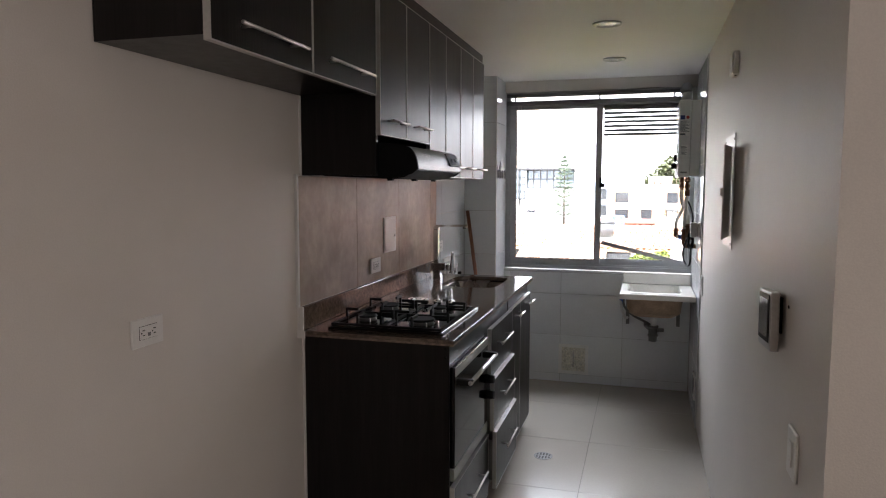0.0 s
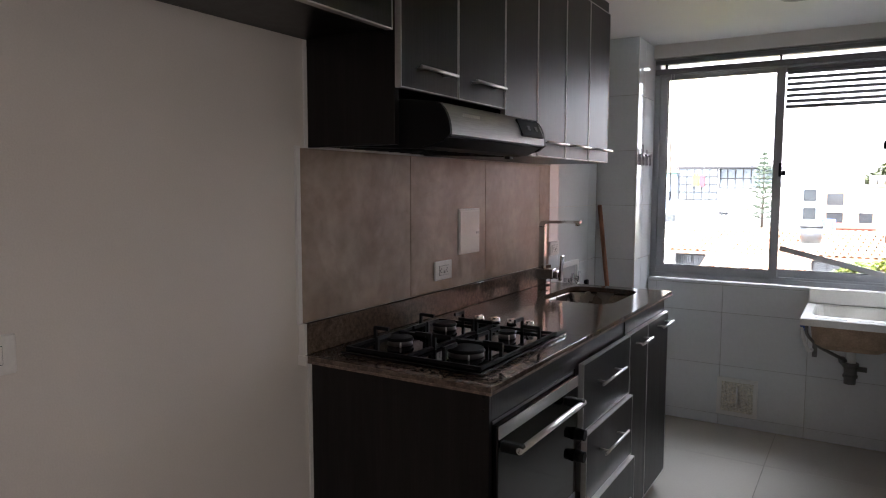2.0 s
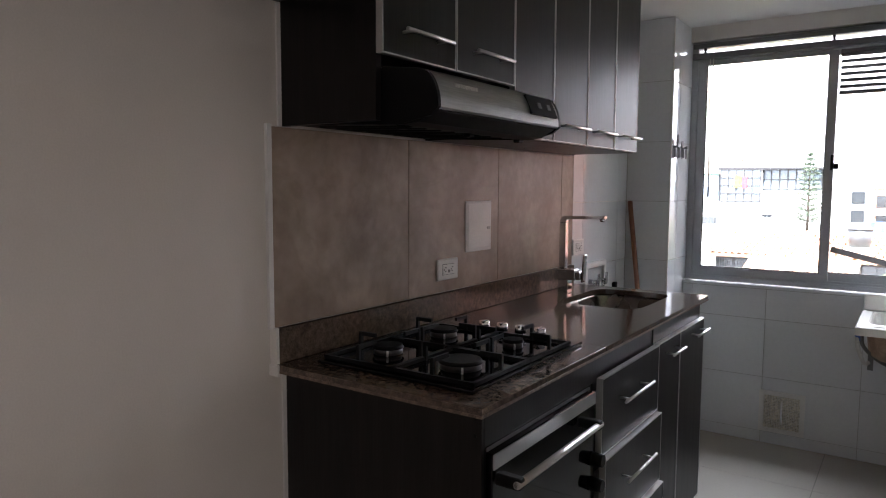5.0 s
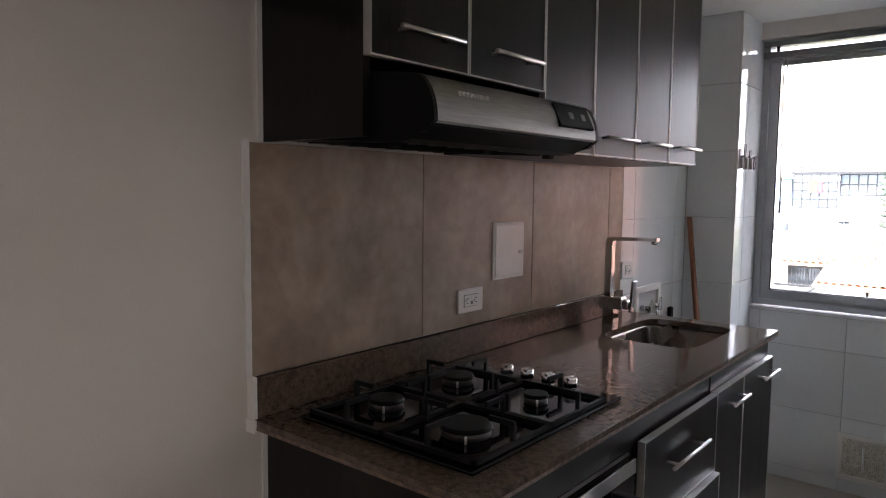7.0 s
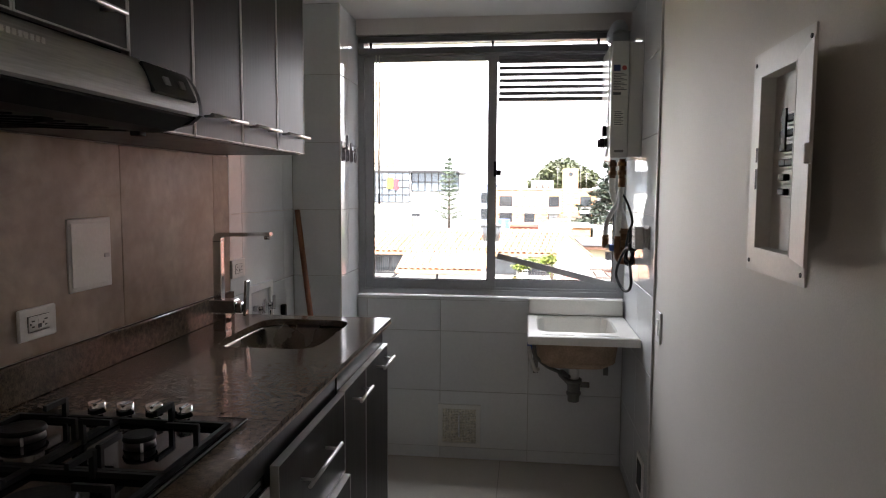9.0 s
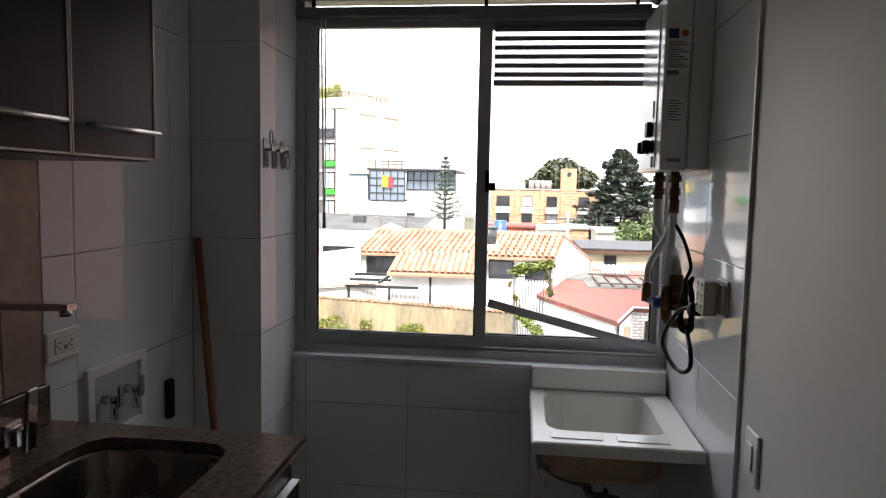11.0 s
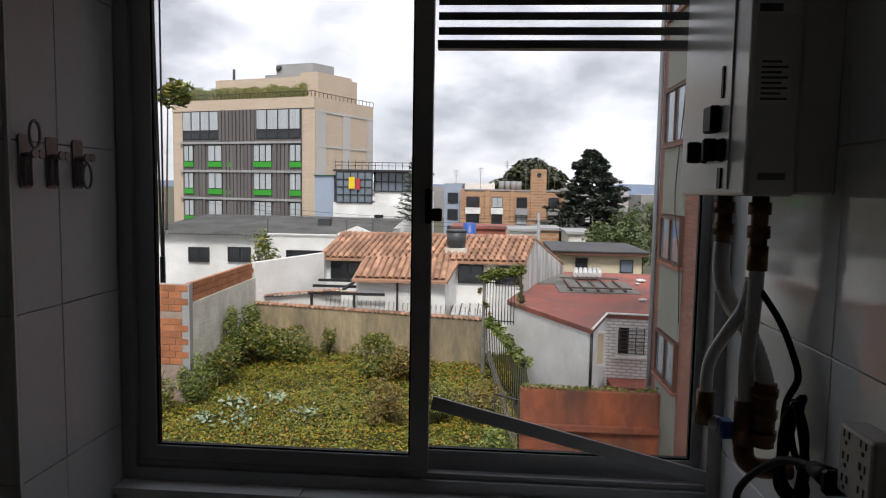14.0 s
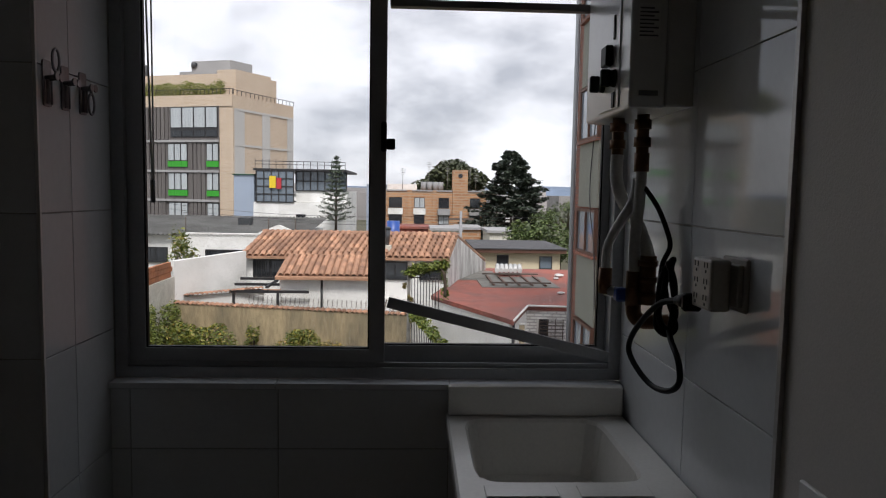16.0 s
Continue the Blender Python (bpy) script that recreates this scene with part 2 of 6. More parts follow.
def origin_of(ob):
    p = Vector((0, 0, 0))
    while ob:
        p += ob.location
        ob = ob.parent
    return p


def finish(bm, name, mat):
    bmesh.ops.recalc_face_normals(bm, faces=bm.faces)
    me = bpy.data.meshes.new(name)
    bm.to_mesh(me)
    bm.free()
    me.materials.append(mat)
    return me


def part(name, bm, mat, parent, label=""):
    off = origin_of(parent)
    bm.verts.ensure_lookup_table()
    lo = Vector((min(v.co[i] for v in bm.verts) for i in range(3)))
    hi = Vector((max(v.co[i] for v in bm.verts) for i in range(3)))
    c = (lo + hi) / 2
    bmesh.ops.translate(bm, verts=bm.verts, vec=-c)
    ob = new(name, finish(bm, name, mat))
    ob.parent = parent
    ob.location = c - off
    return tagged(ob, label)


def thing(name, at, label, category, group="", kind=""):
    ob = new(name)
    ob.empty_display_size = 0.1
    ob.location = at
    return tagged(ob, label, category, group, kind)


def solid(name, bm, mat, label, category, group="", kind=""):
    """A thing that is one mesh."""
    return tagged(new(name, finish(bm, name, mat)), label, category, group, kind)


def structure(name, bm, mat, label, category):
    return solid(name, bm, mat, label, category, kind="structure")


# ---- the kitchen's shell ----
H = 2.19
XR, YB, YP, XP = 1.56, 2.735, 2.435, 0.235
wall_left = structure("wall_west", B(-0.16, 0, -5.0, 2.95, 0, H), PAINT, "off-white painted wall behind the kitchen cabinets", "wall")
bm = bmesh.new()
FY0, FY1, FZ0, FZ1 = 0.680, 0.872, 1.237, 1.594
box(bm, XR, XR + 0.14, -0.755, FY0, 0, H)
box(bm, XR, XR + 0.14, FY1, 2.95, 0, H)
box(bm, XR, XR + 0.14, FY0, FY1, 0, FZ0)
box(bm, XR, XR + 0.14, FY0, FY1, FZ1, H)
box(bm, XR + 0.075, XR + 0.14, FY0, FY1, FZ0, FZ1)
wall_right = structure("wall_east", bm, PAINT, "off-white painted wall with the fuse box", "wall")
wall_turn = structure("wall_living", B(XR, 4.2, -0.895, -0.755, 0, H), PAINT, "off-white painted wall of the living room", "wall")
# Unseen wall; its closed recess is added behind the fill lamp.
bm = bmesh.new()
box(bm, 4.2, 4.35, -5.0, -3.9, 0, H)
box(bm, 4.2, 4.35, -2.1, -0.755, 0, H)
box(bm, 4.2, 4.35, -3.9, -2.1, 0, 0.65)
box(bm, 4.2, 4.35, -3.9, -2.1, 2.05, H)
box(bm, 4.28, 4.31, -3.9, -2.1, 0.65, 2.05)
structure("wall_far_east", bm, PAINT, "unseen off-white living room wall with an assumed, closed window recess", "wall")
structure("wall_south", B(-0.16, 4.35, -5.15, -5.0, 0, H), PAINT, "off-white living room wall", "wall")
pillar = structure("wall_pillar", B(0, XP - 0.006, YP + 0.006, 2.95, 0, H), GROUT, "tiled pillar beside the window", "wall")
bm = bmesh.new()
box(bm, XP, XR, YB + 0.006, 2.95, 0, 0.815)
wall_window = structure("wall_north", bm, GROUT, "tiled wall under the kitchen window", "wall")
structure("wall_lintel", B(XP, XR, YB, 2.95, 2.113, H), PAINT, "painted strip of wall above the window", "wall")
structure("ceiling", B(-0.16, 4.35, -5.15, 2.95, H, H + 0.15), CEIL, "plain white painted ceiling", "ceiling")
floor = structure("floor", B(-0.16, 4.35, -5.15, 2.95, -0.15, -0.004), FGROUT, "light grey ceramic tile floor", "floor")


# ---- cabinets ----
def bar_handle(parent, a, b, out, name="handle"):
    """A bar pull with two posts. out: the way from the front to the bar."""
    a, b, out = Vector(a), Vector(b), Vector(out)
    bm = R(a + out, b + out, 0.0047, 12)
    for f in (0.14, 0.86):
        p = a.lerp(b, f)
        rod(bm, p, p + out, 0.0036, 8)
    return part(name, bm, STEEL, parent, "brushed steel bar handle")


def front(parent, name, x, y0, y1, z0, z1, handle=None, thick=0.018):
    """A cabinet front that faces +x, with pale edging all round."""
    g = 0.0015
    y0, y1, z0, z1 = y0 + g, y1 - g, z0 + g, z1 - g
    e = 0.0034
    d = part(name, B(x, x + thick - 0.0015, y0 + e, y1 - e, z0 + e, z1 - e), DARKWOOD, parent)
    bm = bmesh.new()
    box(bm, x, x + thick, y0, y0 + e, z0, z1)
    box(bm, x, x + thick, y1 - e, y1, z0, z1)
    box(bm, x, x + thick, y0 + e, y1 - e, z0, z0 + e)
    box(bm, x, x + thick, y0 + e, y1 - e, z1 - e, z1)
    part("edging", bm, EDGE, d, "pale metal edge strip")
    if handle:
        ha, hb, hz = handle
        bar_handle(d, (x + thick, ha, hz), (x + thick, hb, hz), (0.032, 0, 0))
    return d


XF = 0.300
# the short unit over the empty fridge space
u = thing("wall_cabinet", (0, -0.98, 1.745), "dark wood short wall cabinet with two lift-up doors", "cabinet", "kitchen wall cabinets")
part("body", B(0.002, XF, -0.948, 0.034, 1.766, 2.14, 0.001), DARKWOOD, u)
front(u, "door", XF, -0.958, -0.475, 1.750, 2.138, (-0.88, -0.56, 1.804))
front(u, "door", XF, -0.475, 0.006, 1.750, 2.138, (-0.42, -0.08, 1.804))
# the unit over the hood
u = thing("wall_cabinet", (0, 0, 1.475), "dark wood wall cabinet above the cooker hood", "cabinet", "kitchen wall cabinets")
bm = bmesh.new()
box(bm, 0.002, XF, 0.0365, 0.0545, 1.475, 2.14)
box(bm, 0.002, XF, 0.0545, 0.624, 1.63, 2.14)
part("body", bm, DARKWOOD, u)
front(u, "door", XF, 0.0365, 0.325, 1.616, 2.138, (0.085, 0.269, 1.672))
front(u, "door", XF, 0.325, 0.626, 1.616, 2.138, (0.378, 0.568, 1.674))
# two tall units
for k, (a, c, b) in enumerate(((0.626, 0.885, 1.155), (1.155, 1.418, 1.676))):
    u = thing("wall_cabinet", (0, a, 1.475), "dark wood tall wall cabinet with two doors", "cabinet", "kitchen wall cabinets")
    part("body", B(0.002, XF, a + 0.001, b - 0.001, 1.475, 2.14), DARKWOOD, u)
    front(u, "door", XF, a, c, 1.476, 2.138, (c - 0.243, c - 0.058, 1.528) if k else None)
    front(u, "door", XF, c, b, 1.476, 2.138, (b - 0.25, b - 0.045, 1.528))
solid("cabinet_filler", B(0.002, XF + 0.008, -0.962, 1.676, 2.141, H - 0.004), DARKWOOD, "dark filler strip between the wall cabinets and ceiling", "trim", kind="structure")

# cooker hood
hood = thing("cooker_hood", (0.2, 0.3, 1.48), "slim black cooker hood with a brushed steel front", "cooker hood")
prof = [(0.004, 1.480), (0.36, 1.464), (0.40, 1.468), (0.44, 1.490), (0.44, 1.50), (0.40, 1.560), (0.36, 1.580), (0.30, 1.588), (0.004, 1.606)]
part("body", prism(prof, "y", 0.057, 0.632), BLACK, hood)
arc = [(0.452 - 0.052 * (1 - math.cos(t)) ** 1.0, 1.497 + 0.083 * math.sin(t)) for t in [math.pi / 2 * k / 11 for k in range(11, -1, -1)]]
shell = arc + [(x - 0.006, z - 0.004) for x, z in reversed(arc)]
part("front_panel", prism(shell, "y", 0.066, 0.634), HOODM, hood, "brushed steel curved front")
cap = [(0.30, 1.592)] + arc + [(0.43, 1.480), (0.36, 1.466)]
part("end_cap", prism(cap, "y", 0.634, 0.648), BLACK, hood)
part("end_cap", prism(cap, "y", 0.0555, 0.0655), BLACK, hood)
ctrl = part("control_panel", prism([(0.426, 1.564), (0.434, 1.570), (0.4575, 1.520), (0.447, 1.516)], "y", 0.468, 0.616), BLACK, hood)
for y in (0.525, 0.578):
    part("switch", prism([(0.436, 1.549), (0.446, 1.552), (0.4515, 1.538), (0.442, 1.535)], "y", y - 0.009, y + 0.009), GPLASTIC, ctrl)
bm = bmesh.new()
for k in range(9):
    box(bm, 0.438, 0.4418, 0.135 + k * 0.0105, 0.1415 + k * 0.0105, 1.545, 1.554)
part("maker_mark", bm, EDGE, hood, "small embossed metal mark")
bm = bmesh.new()
for k in range(9):
    rod(bm, (0.06, 0.11 + k * 0.058, 1.4765), (0.34, 0.11 + k * 0.058, 1.4645), 0.003, 6)
part("filter_grille", bm, BLACK, hood)
for y in (0.08, 0.35, 0.61):
    part("clip", B(0.33, 0.35, y - 0.012, y + 0.012, 1.456, 1.468, 0.002), BLACK, hood)

# base units
base = thing("base_cabinet", (0.3, 0.34, 0), "dark wood base cabinet around a built-in oven", "cabinet", "kitchen base cabinets")
part("side_panel", B(0.004, 0.575, 0.038, 0.0485, 0.0, 0.8775, 0.0008), DARKWOOD, base)
part("body", B(0.03, 0.50, 0.049, 0.629, 0.002, 0.8775), BLACK, base)
part("top_rail", B(0.50, 0.575, 0.049, 0.629, 0.80, 0.8775), DARKWOOD, base)
part("plinth", B(0.50, 0.52, 0.049, 0.629, 0.002, 0.06), DARKWOOD, base)
front(base, "drawer_front", 0.575, 0.045, 0.622, 0.065, 0.345, (0.2, 0.47, 0.235))
for z in (0.825, 0.30, 0.860):
    part("screw_cap", R((0.56, 0.0378, z), (0.56, 0.0366, z), 0.004, 8), BLACK, base)

oven = thing("oven", (0.5, 0.33, 0.36), "built-in oven with black glass door and steel handle", "oven")
part("body", B(0.502, 0.560, 0.05, 0.627, 0.36, 0.796), BLACK, oven)
part("frame", B(0.5605, 0.572, 0.05, 0.62, 0.362, 0.795, 0.002), BLACK, oven)
od = part("oven_door", B(0.5725, 0.590, 0.058, 0.60, 0.41, 0.785, 0.002), BLACKGLASS, oven, "black glass oven door")
part("top_strip", B(0.5905, 0.5935, 0.058, 0.498, 0.752, 0.784), STEEL, od, "steel strip above the oven glass")
part("top_strip", B(0.5905, 0.5932, 0.500, 0.60, 0.752, 0.784), STEEL, od, "steel strip above the oven glass")
part("bottom_strip", B(0.5725, 0.589, 0.058, 0.60, 0.362, 0.408), ALU, od, "grey metal strip")
part("handle", R((0.648, 0.055, 0.735), (0.648, 0.50, 0.735), 0.0085, 14), STEEL, od, "brushed steel handle bar")
for y in (0.068, 0.486):
    part("handle_bracket", B(0.5937, 0.655, y - 0.013, y + 0.013, 0.722, 0.748, 0.006, 2), BLACK, od)
for z in (0.60, 0.53):
    part("knob", R((0.591, 0.592, z), (0.622, 0.592, z), 0.02, 14, 0.017), BLACK, oven)
bm = bmesh.new()
for k in range(3):
    box(bm, 0.5725, 0.5755, 0.06, 0.6, 0.787 + k * 0.0028, 0.7883 + k * 0.0028)
part("vent_slot", bm, GPLASTIC, oven)

du = thing("drawer_unit", (0.3, 0.89, 0), "dark wood unit with three drawers standing ajar", "drawers", "kitchen base cabinets")
part("body", B(0.03, 0.57, 0.632, 1.142, 0.06, 0.8775), DARKWOOD, du)
part("plinth", B(0.50, 0.52, 0.632, 1.142, 0.002, 0.06), DARKWOOD, du)
for xo, z0, z1 in ((0.580, 0.588, 0.812), (0.594, 0.352, 0.585), (0.607, 0.085, 0.35)):
    d = front(du, "drawer_front", xo, 0.634, 1.142, z0, z1, (0.735, 0.99, z0 + 0.62 * (z1 - z0)), 0.018)
    part("drawer_box", B(0.50, xo, 0.66, 1.115, z0 + 0.03, z1 - 0.05), GPLASTIC, d, "grey metal drawer side")
cu = thing("base_cabinet", (0.3, 1.44, 0), "dark wood sink base cabinet with two doors", "cabinet", "kitchen base cabinets")
part("body", B(0.03, 0.574, 1.144, 1.742, 0.06, 0.70), DARKWOOD, cu)
part("top_rail", B(0.50, 0.574, 1.144, 1.742, 0.702, 0.8775), DARKWOOD, cu)
part("side_panel", B(0.03, 0.498, 1.724, 1.742, 0.702, 0.8775), DARKWOOD, cu)
part("plinth", B(0.50, 0.52, 1.144, 1.742, 0.002, 0.06), DARKWOOD, cu)
front(cu, "door", 0.576, 1.146, 1.405, 0.07, 0.812, (1.21, 1.36, 0.765))
front(cu, "door", 0.576, 1.405, 1.742, 0.07, 0.812, (1.53, 1.70, 0.775))


# ---- worktop with the sink cut out ----
def super_loop(cx, cy, a, b, n, extra=()):
    angles = sorted([2 * math.pi * k / 48 + 0.001 for k in range(48)] + [t % (2 * math.pi) for t in extra])
    pts = []
    for t in angles:
        c, s = math.cos(t), math.sin(t)
        r = (abs(c / a) ** n + abs(s / b) ** n) ** (-1 / n)
        pts.append((cx + r * c, cy + r * s, t))
    return pts


def rect_hit(cx, cy, t, x0, x1, y0, y1):
    c, s = math.cos(t), math.sin(t)
    k = min([((x1 if c > 0 else x0) - cx) / c if abs(c) > 1e-9 else 1e9, ((y1 if s > 0 else y0) - cy) / s if abs(s) > 1e-9 else 1e9])
    return cx + k * c, cy + k * s


def rings(loops, close=True):
    """Skin between loops of equal length."""
    bm = bmesh.new()
    vs = [[bm.verts.new(p) for p in lp] for lp in loops]
    k = len(vs[0])
    for a, b in zip(vs, vs[1:]):
        for i in range(k):
            bm.faces.new((a[i], a[(i + 1) % k], b[(i + 1) % k], b[i])).smooth = False
    if close:
        bm.faces.new(vs[-1])
    return bm


top = thing("worktop", (0.3, 0.88, 0.87), "polished brown granite worktop with upstand and undermount cutout", "worktop")
scx, scy = 0.323, 1.463
corner_t = [math.atan2(y - scy, x - scx) for x in (0.004, 0.602) for y in (0.6458, 1.757)]
lp = super_loop(scx, scy, 0.158, 0.222, 6, corner_t)
outer = [rect_hit(scx, scy, t, 0.004, 0.602, 0.6458, 1.757) for _, _, t in lp]
slab = rings([[(x, y, 0.879) for x, y, _ in lp], [(x, y, 0.879) for x, y in outer], [(x, y, 0.9) for x, y in outer], [(x, y, 0.9) for x, y, _ in lp], [(x, y, 0.879) for x, y, _ in lp]], False)
bmesh.ops.remove_doubles(slab, verts=slab.verts, dist=1e-5)
part("slab", slab, GRANITE, top)
part("slab", B(0.004, 0.602, -0.006, 0.645, 0.8795, 0.9, 0.0012), GRANITE, top)
part("cut_edge", B(0.032, 0.603, -0.0085, -0.0063, 0.8800, 0.8865), GRANITE_E, top, "unpolished lower edge of the granite")
part("cut_face", B(0.032, 0.603, -0.0078, -0.0063, 0.8868, 0.899), GRANITE_C, top, "saw-cut granite end face")
part("front_edge", B(0.6022, 0.6032, -0.006, 1.757, 0.8800, 0.8870), GRANITE_E, top, "unpolished lower edge of the granite")
part("upstand", B(0.004, 0.022, 0.002, 1.745, 0.9005, 0.986, 0.0015), GRANITE, top)

sink = thing("kitchen_sink", (scx, scy, 0.74), "undermount stainless steel sink bowl in the worktop", "sink")
lo = lambda a, b, z, n=6: [(x, y, z) for x, y, _ in super_loop(scx, scy, a, b, n)]
bowl = rings([lo(0.175, 0.240, 0.8785), lo(0.161, 0.225, 0.8785), lo(0.157, 0.221, 0.868), lo(0.150, 0.214, 0.76, 5), lo(0.135, 0.199, 0.742, 4), lo(0.03, 0.03, 0.738, 2)], False)
for f in bowl.faces:
    f.smooth = True
part("bowl", bowl, SINKSTEEL, sink)
part("strainer", R((scx, scy, 0.735), (scx, scy, 0.7405), 0.032, 20), CHROME, sink, "chrome drain strainer")

tap = thing("kitchen_tap", (0.095, 1.48, 0.9), "square chrome kitchen tap with side lever", "tap")
part("base", B(0.075, 0.119, 1.458, 1.502, 0.9005, 0.955, 0.002), CHROME, tap)
part("body", B(0.062, 0.150, 1.456, 1.498, 0.9555, 1.000, 0.003), CHROME, tap)
part("cartridge", B(0.1502, 0.172, 1.460, 1.494, 0.958, 0.992, 0.004), CHROME, tap)
part("riser", B(0.076, 0.104, 1.464, 1.490, 1.0003, 1.190, 0.002), CHROME, tap)
bend = [(0.076, 1.1903), (0.078, 1.203), (0.086, 1.213), (0.098, 1.217), (0.268, 1.2205), (0.268, 1.208), (0.110, 1.2045), (0.105, 1.2), (0.104, 1.1903)]
part("spout", prism(bend, "y", 1.464, 1.490), CHROME, tap)
part("nozzle", R((0.255, 1.477, 1.2085), (0.255, 1.477, 1.197), 0.010, 12), CHROME, tap)
lev = B(-0.005, 0.005, -0.013, 0.013, -0.006, 0.108, 0.002)
bmesh.ops.rotate(lev, verts=lev.verts, cent=(0, 0, 0), matrix=Matrix.Rotation(radians(4), 3, "Y"))
bmesh.ops.translate(lev, verts=lev.verts, vec=(0.178, 1.477, 0.955))
part("lever", lev, CHROME, tap)

# ---- gas hob ----
hob = thing("gas_hob", (0.3, 0.33, 0.9), "black glass gas hob with four burners and iron grates", "hob")
part("glass_plate", B(0.090, 0.540, 0.060, 0.628, 0.9012, 0.9095, 0.003, 2), BLACKGLASS, hob)
for bx_, by_, br in ((0.188, 0.215, 0.038), (0.418, 0.200, 0.050), (0.188, 0.465, 0.038), (0.415, 0.458, 0.027)):
    burner = part("burner", R((bx_, by_, 0.910), (bx_, by_, 0.924), br * 1.0, 24, br * 0.93), BURNER, hob, "dull metal burner ring")
    cap_b = R((bx_, by_, 0.9243), (bx_, by_, 0.932), br * 1.06, 24, br * 0.97)
    part("burner_cap", cap_b, IRON, burner, "black burner cap")
    part("igniter", R((bx_ + br * 0.7, by_ - br * 0.95, 0.91), (bx_ + br * 0.7, by_ - br * 0.95, 0.924), 0.0026, 8), WPLASTIC, burner, "white ceramic igniter")
for gy0, gy1 in ((0.082, 0.328), (0.338, 0.565)):
    for gx0, gx1 in ((0.102, 0.303), (0.309, 0.527)):
        bm = bmesh.new()
        t = 0.0044
        cx, cy = (gx0 + gx1) / 2, (gy0 + gy1) / 2
        for ax, ay, bx2, by2 in ((gx0, gy0, gx1, gy0), (gx0, gy1, gx1, gy1), (gx0, gy0, gx0, gy1), (gx1, gy0, gx1, gy1)):
            box(bm, min(ax, bx2) - t, max(ax, bx2) + t, min(ay, by2) - t, max(ay, by2) + t, 0.911, 0.9195)
        for px_, py_ in ((gx0 + 0.004, cy), (gx1 - 0.004, cy), (cx, gy0 + 0.004), (cx, gy1 - 0.004)):
            box(bm, px_ - t, px_ + t, py_ - t, py_ + t, 0.9105, 0.9545)
            qx, qy = px_ + (cx - px_) * 0.48, py_ + (cy - py_) * 0.48
            box(bm, min(px_, qx) - t * 0.8, max(px_, qx) + t * 0.8, min(py_, qy) - t * 0.8, max(py_, qy) + t * 0.8, 0.9465, 0.9565)
        part("grate", bm, IRON, hob, "black cast iron grate")
for kx in (0.243, 0.303, 0.363, 0.424):
    kb = R((kx, 0.597, 0.917), (kx, 0.597, 0.938), 0.0165, 20, 0.0155)
    rod(kb, (kx, 0.597, 0.910), (kx, 0.597, 0.917), 0.011, 14)
    box(kb, kx - 0.003, kx + 0.003, 0.583, 0.611, 0.9382, 0.940)
    part("knob", kb, CHROME, hob, "chrome control knob")

# ---- plates and sockets on the walls ----
def socket(x, y, z, w, h, face, label, group="wall sockets"):
    """A double socket with one wide insert; face: +1 looks to +x, -1 to -x."""
    s = thing("wall_socket", (x, y, z), label, "socket", group)

    def slab_(d0, d1, y0, y1, z0, z1, bevel=0.0):
        a, b = sorted((x + face * d0, x + face * d1))
        return B(a, b, y + y0, y + y1, z + z0, z + z1, bevel)
    part("plate", slab_(0, 0.008, -w / 2, w / 2, -h / 2, h / 2, 0.003), WPLASTIC, s)
    part("gap", slab_(0.0081, 0.0085, -0.034, 0.034, -0.0175, 0.0175), SLOT, s, "dark joint round the insert")
    ins = part("insert", slab_(0.0082, 0.0105, -0.033, 0.033, -0.0165, 0.0165, 0.0008), WPLASTIC, s)
    for yc in (-0.02, 0.02):
        bm = bmesh.new()
        a, b = sorted((x + face * 0.0106, x + face * 0.0112))
        box(bm, a, b, y + yc - 0.0045, y + yc + 0.0045, z + 0.005, z + 0.0075)
        box(bm, a, b, y + yc - 0.0035, y + yc + 0.0035, z - 0.0075, z - 0.005)
        box(bm, a, b, y + yc - 0.0095, y + yc - 0.006, z - 0.002, z + 0.002)
        part("slot", bm, SLOT, ins)
    for zc in (-0.006, 0.006):
        part("button", slab_(0.0106, 0.0116, -0.005, 0.005, zc - 0.0045, zc + 0.0045), GPLASTIC if zc < 0 else WPLASTIC, ins)
    return s


socket(0.0, -0.812, 1.062, 0.118, 0.074, 1, "white double wall socket on the bare painted wall")
socket(0.0085, 0.740, 1.062, 0.118, 0.070, 1, "white double wall socket on the beige tiles")
socket(0.008, 1.805, 1.062, 0.116, 0.070, 1, "white double wall socket on the white tiles")

hatch = thing("access_hatch", (0.01, 0.94, 1.19), "small white square access hatch in the tiles", "hatch")
part("frame", B(0.0085, 0.012, 0.852, 1.022, 1.108, 1.284, 0.002), WPLASTIC, hatch)
part("hatch_door", B(0.0123, 0.0150, 0.862, 1.012, 1.118, 1.274, 0.0015), WPLASTIC, hatch)
part("latch", B(0.0153, 0.019, 0.985, 1.005, 1.183, 1.193, 0.001), EDGE, hatch, "small metal latch")

wm = thing("washing_machine_box", (0.01, 2.005, 0.86), "recessed white plumbing box with a small metal tap", "plumbing box")
bm = bmesh.new()
for a in ((1.878, 2.136, 0.770, 0.796), (1.878, 2.136, 0.952, 0.978), (1.878, 1.904, 0.796, 0.952), (2.110, 2.136, 0.796, 0.952)):
    box(bm, 0.0085, 0.022, *a, 0.001)
part("frame", bm, WPLASTIC, wm)
part("back", B(0.0085, 0.0105, 1.9045, 2.1095, 0.7965, 0.9515), material("box_liner", (0.52, 0.53, 0.53), 0.5, vary=0.05), wm, "greyish inner liner of the box")
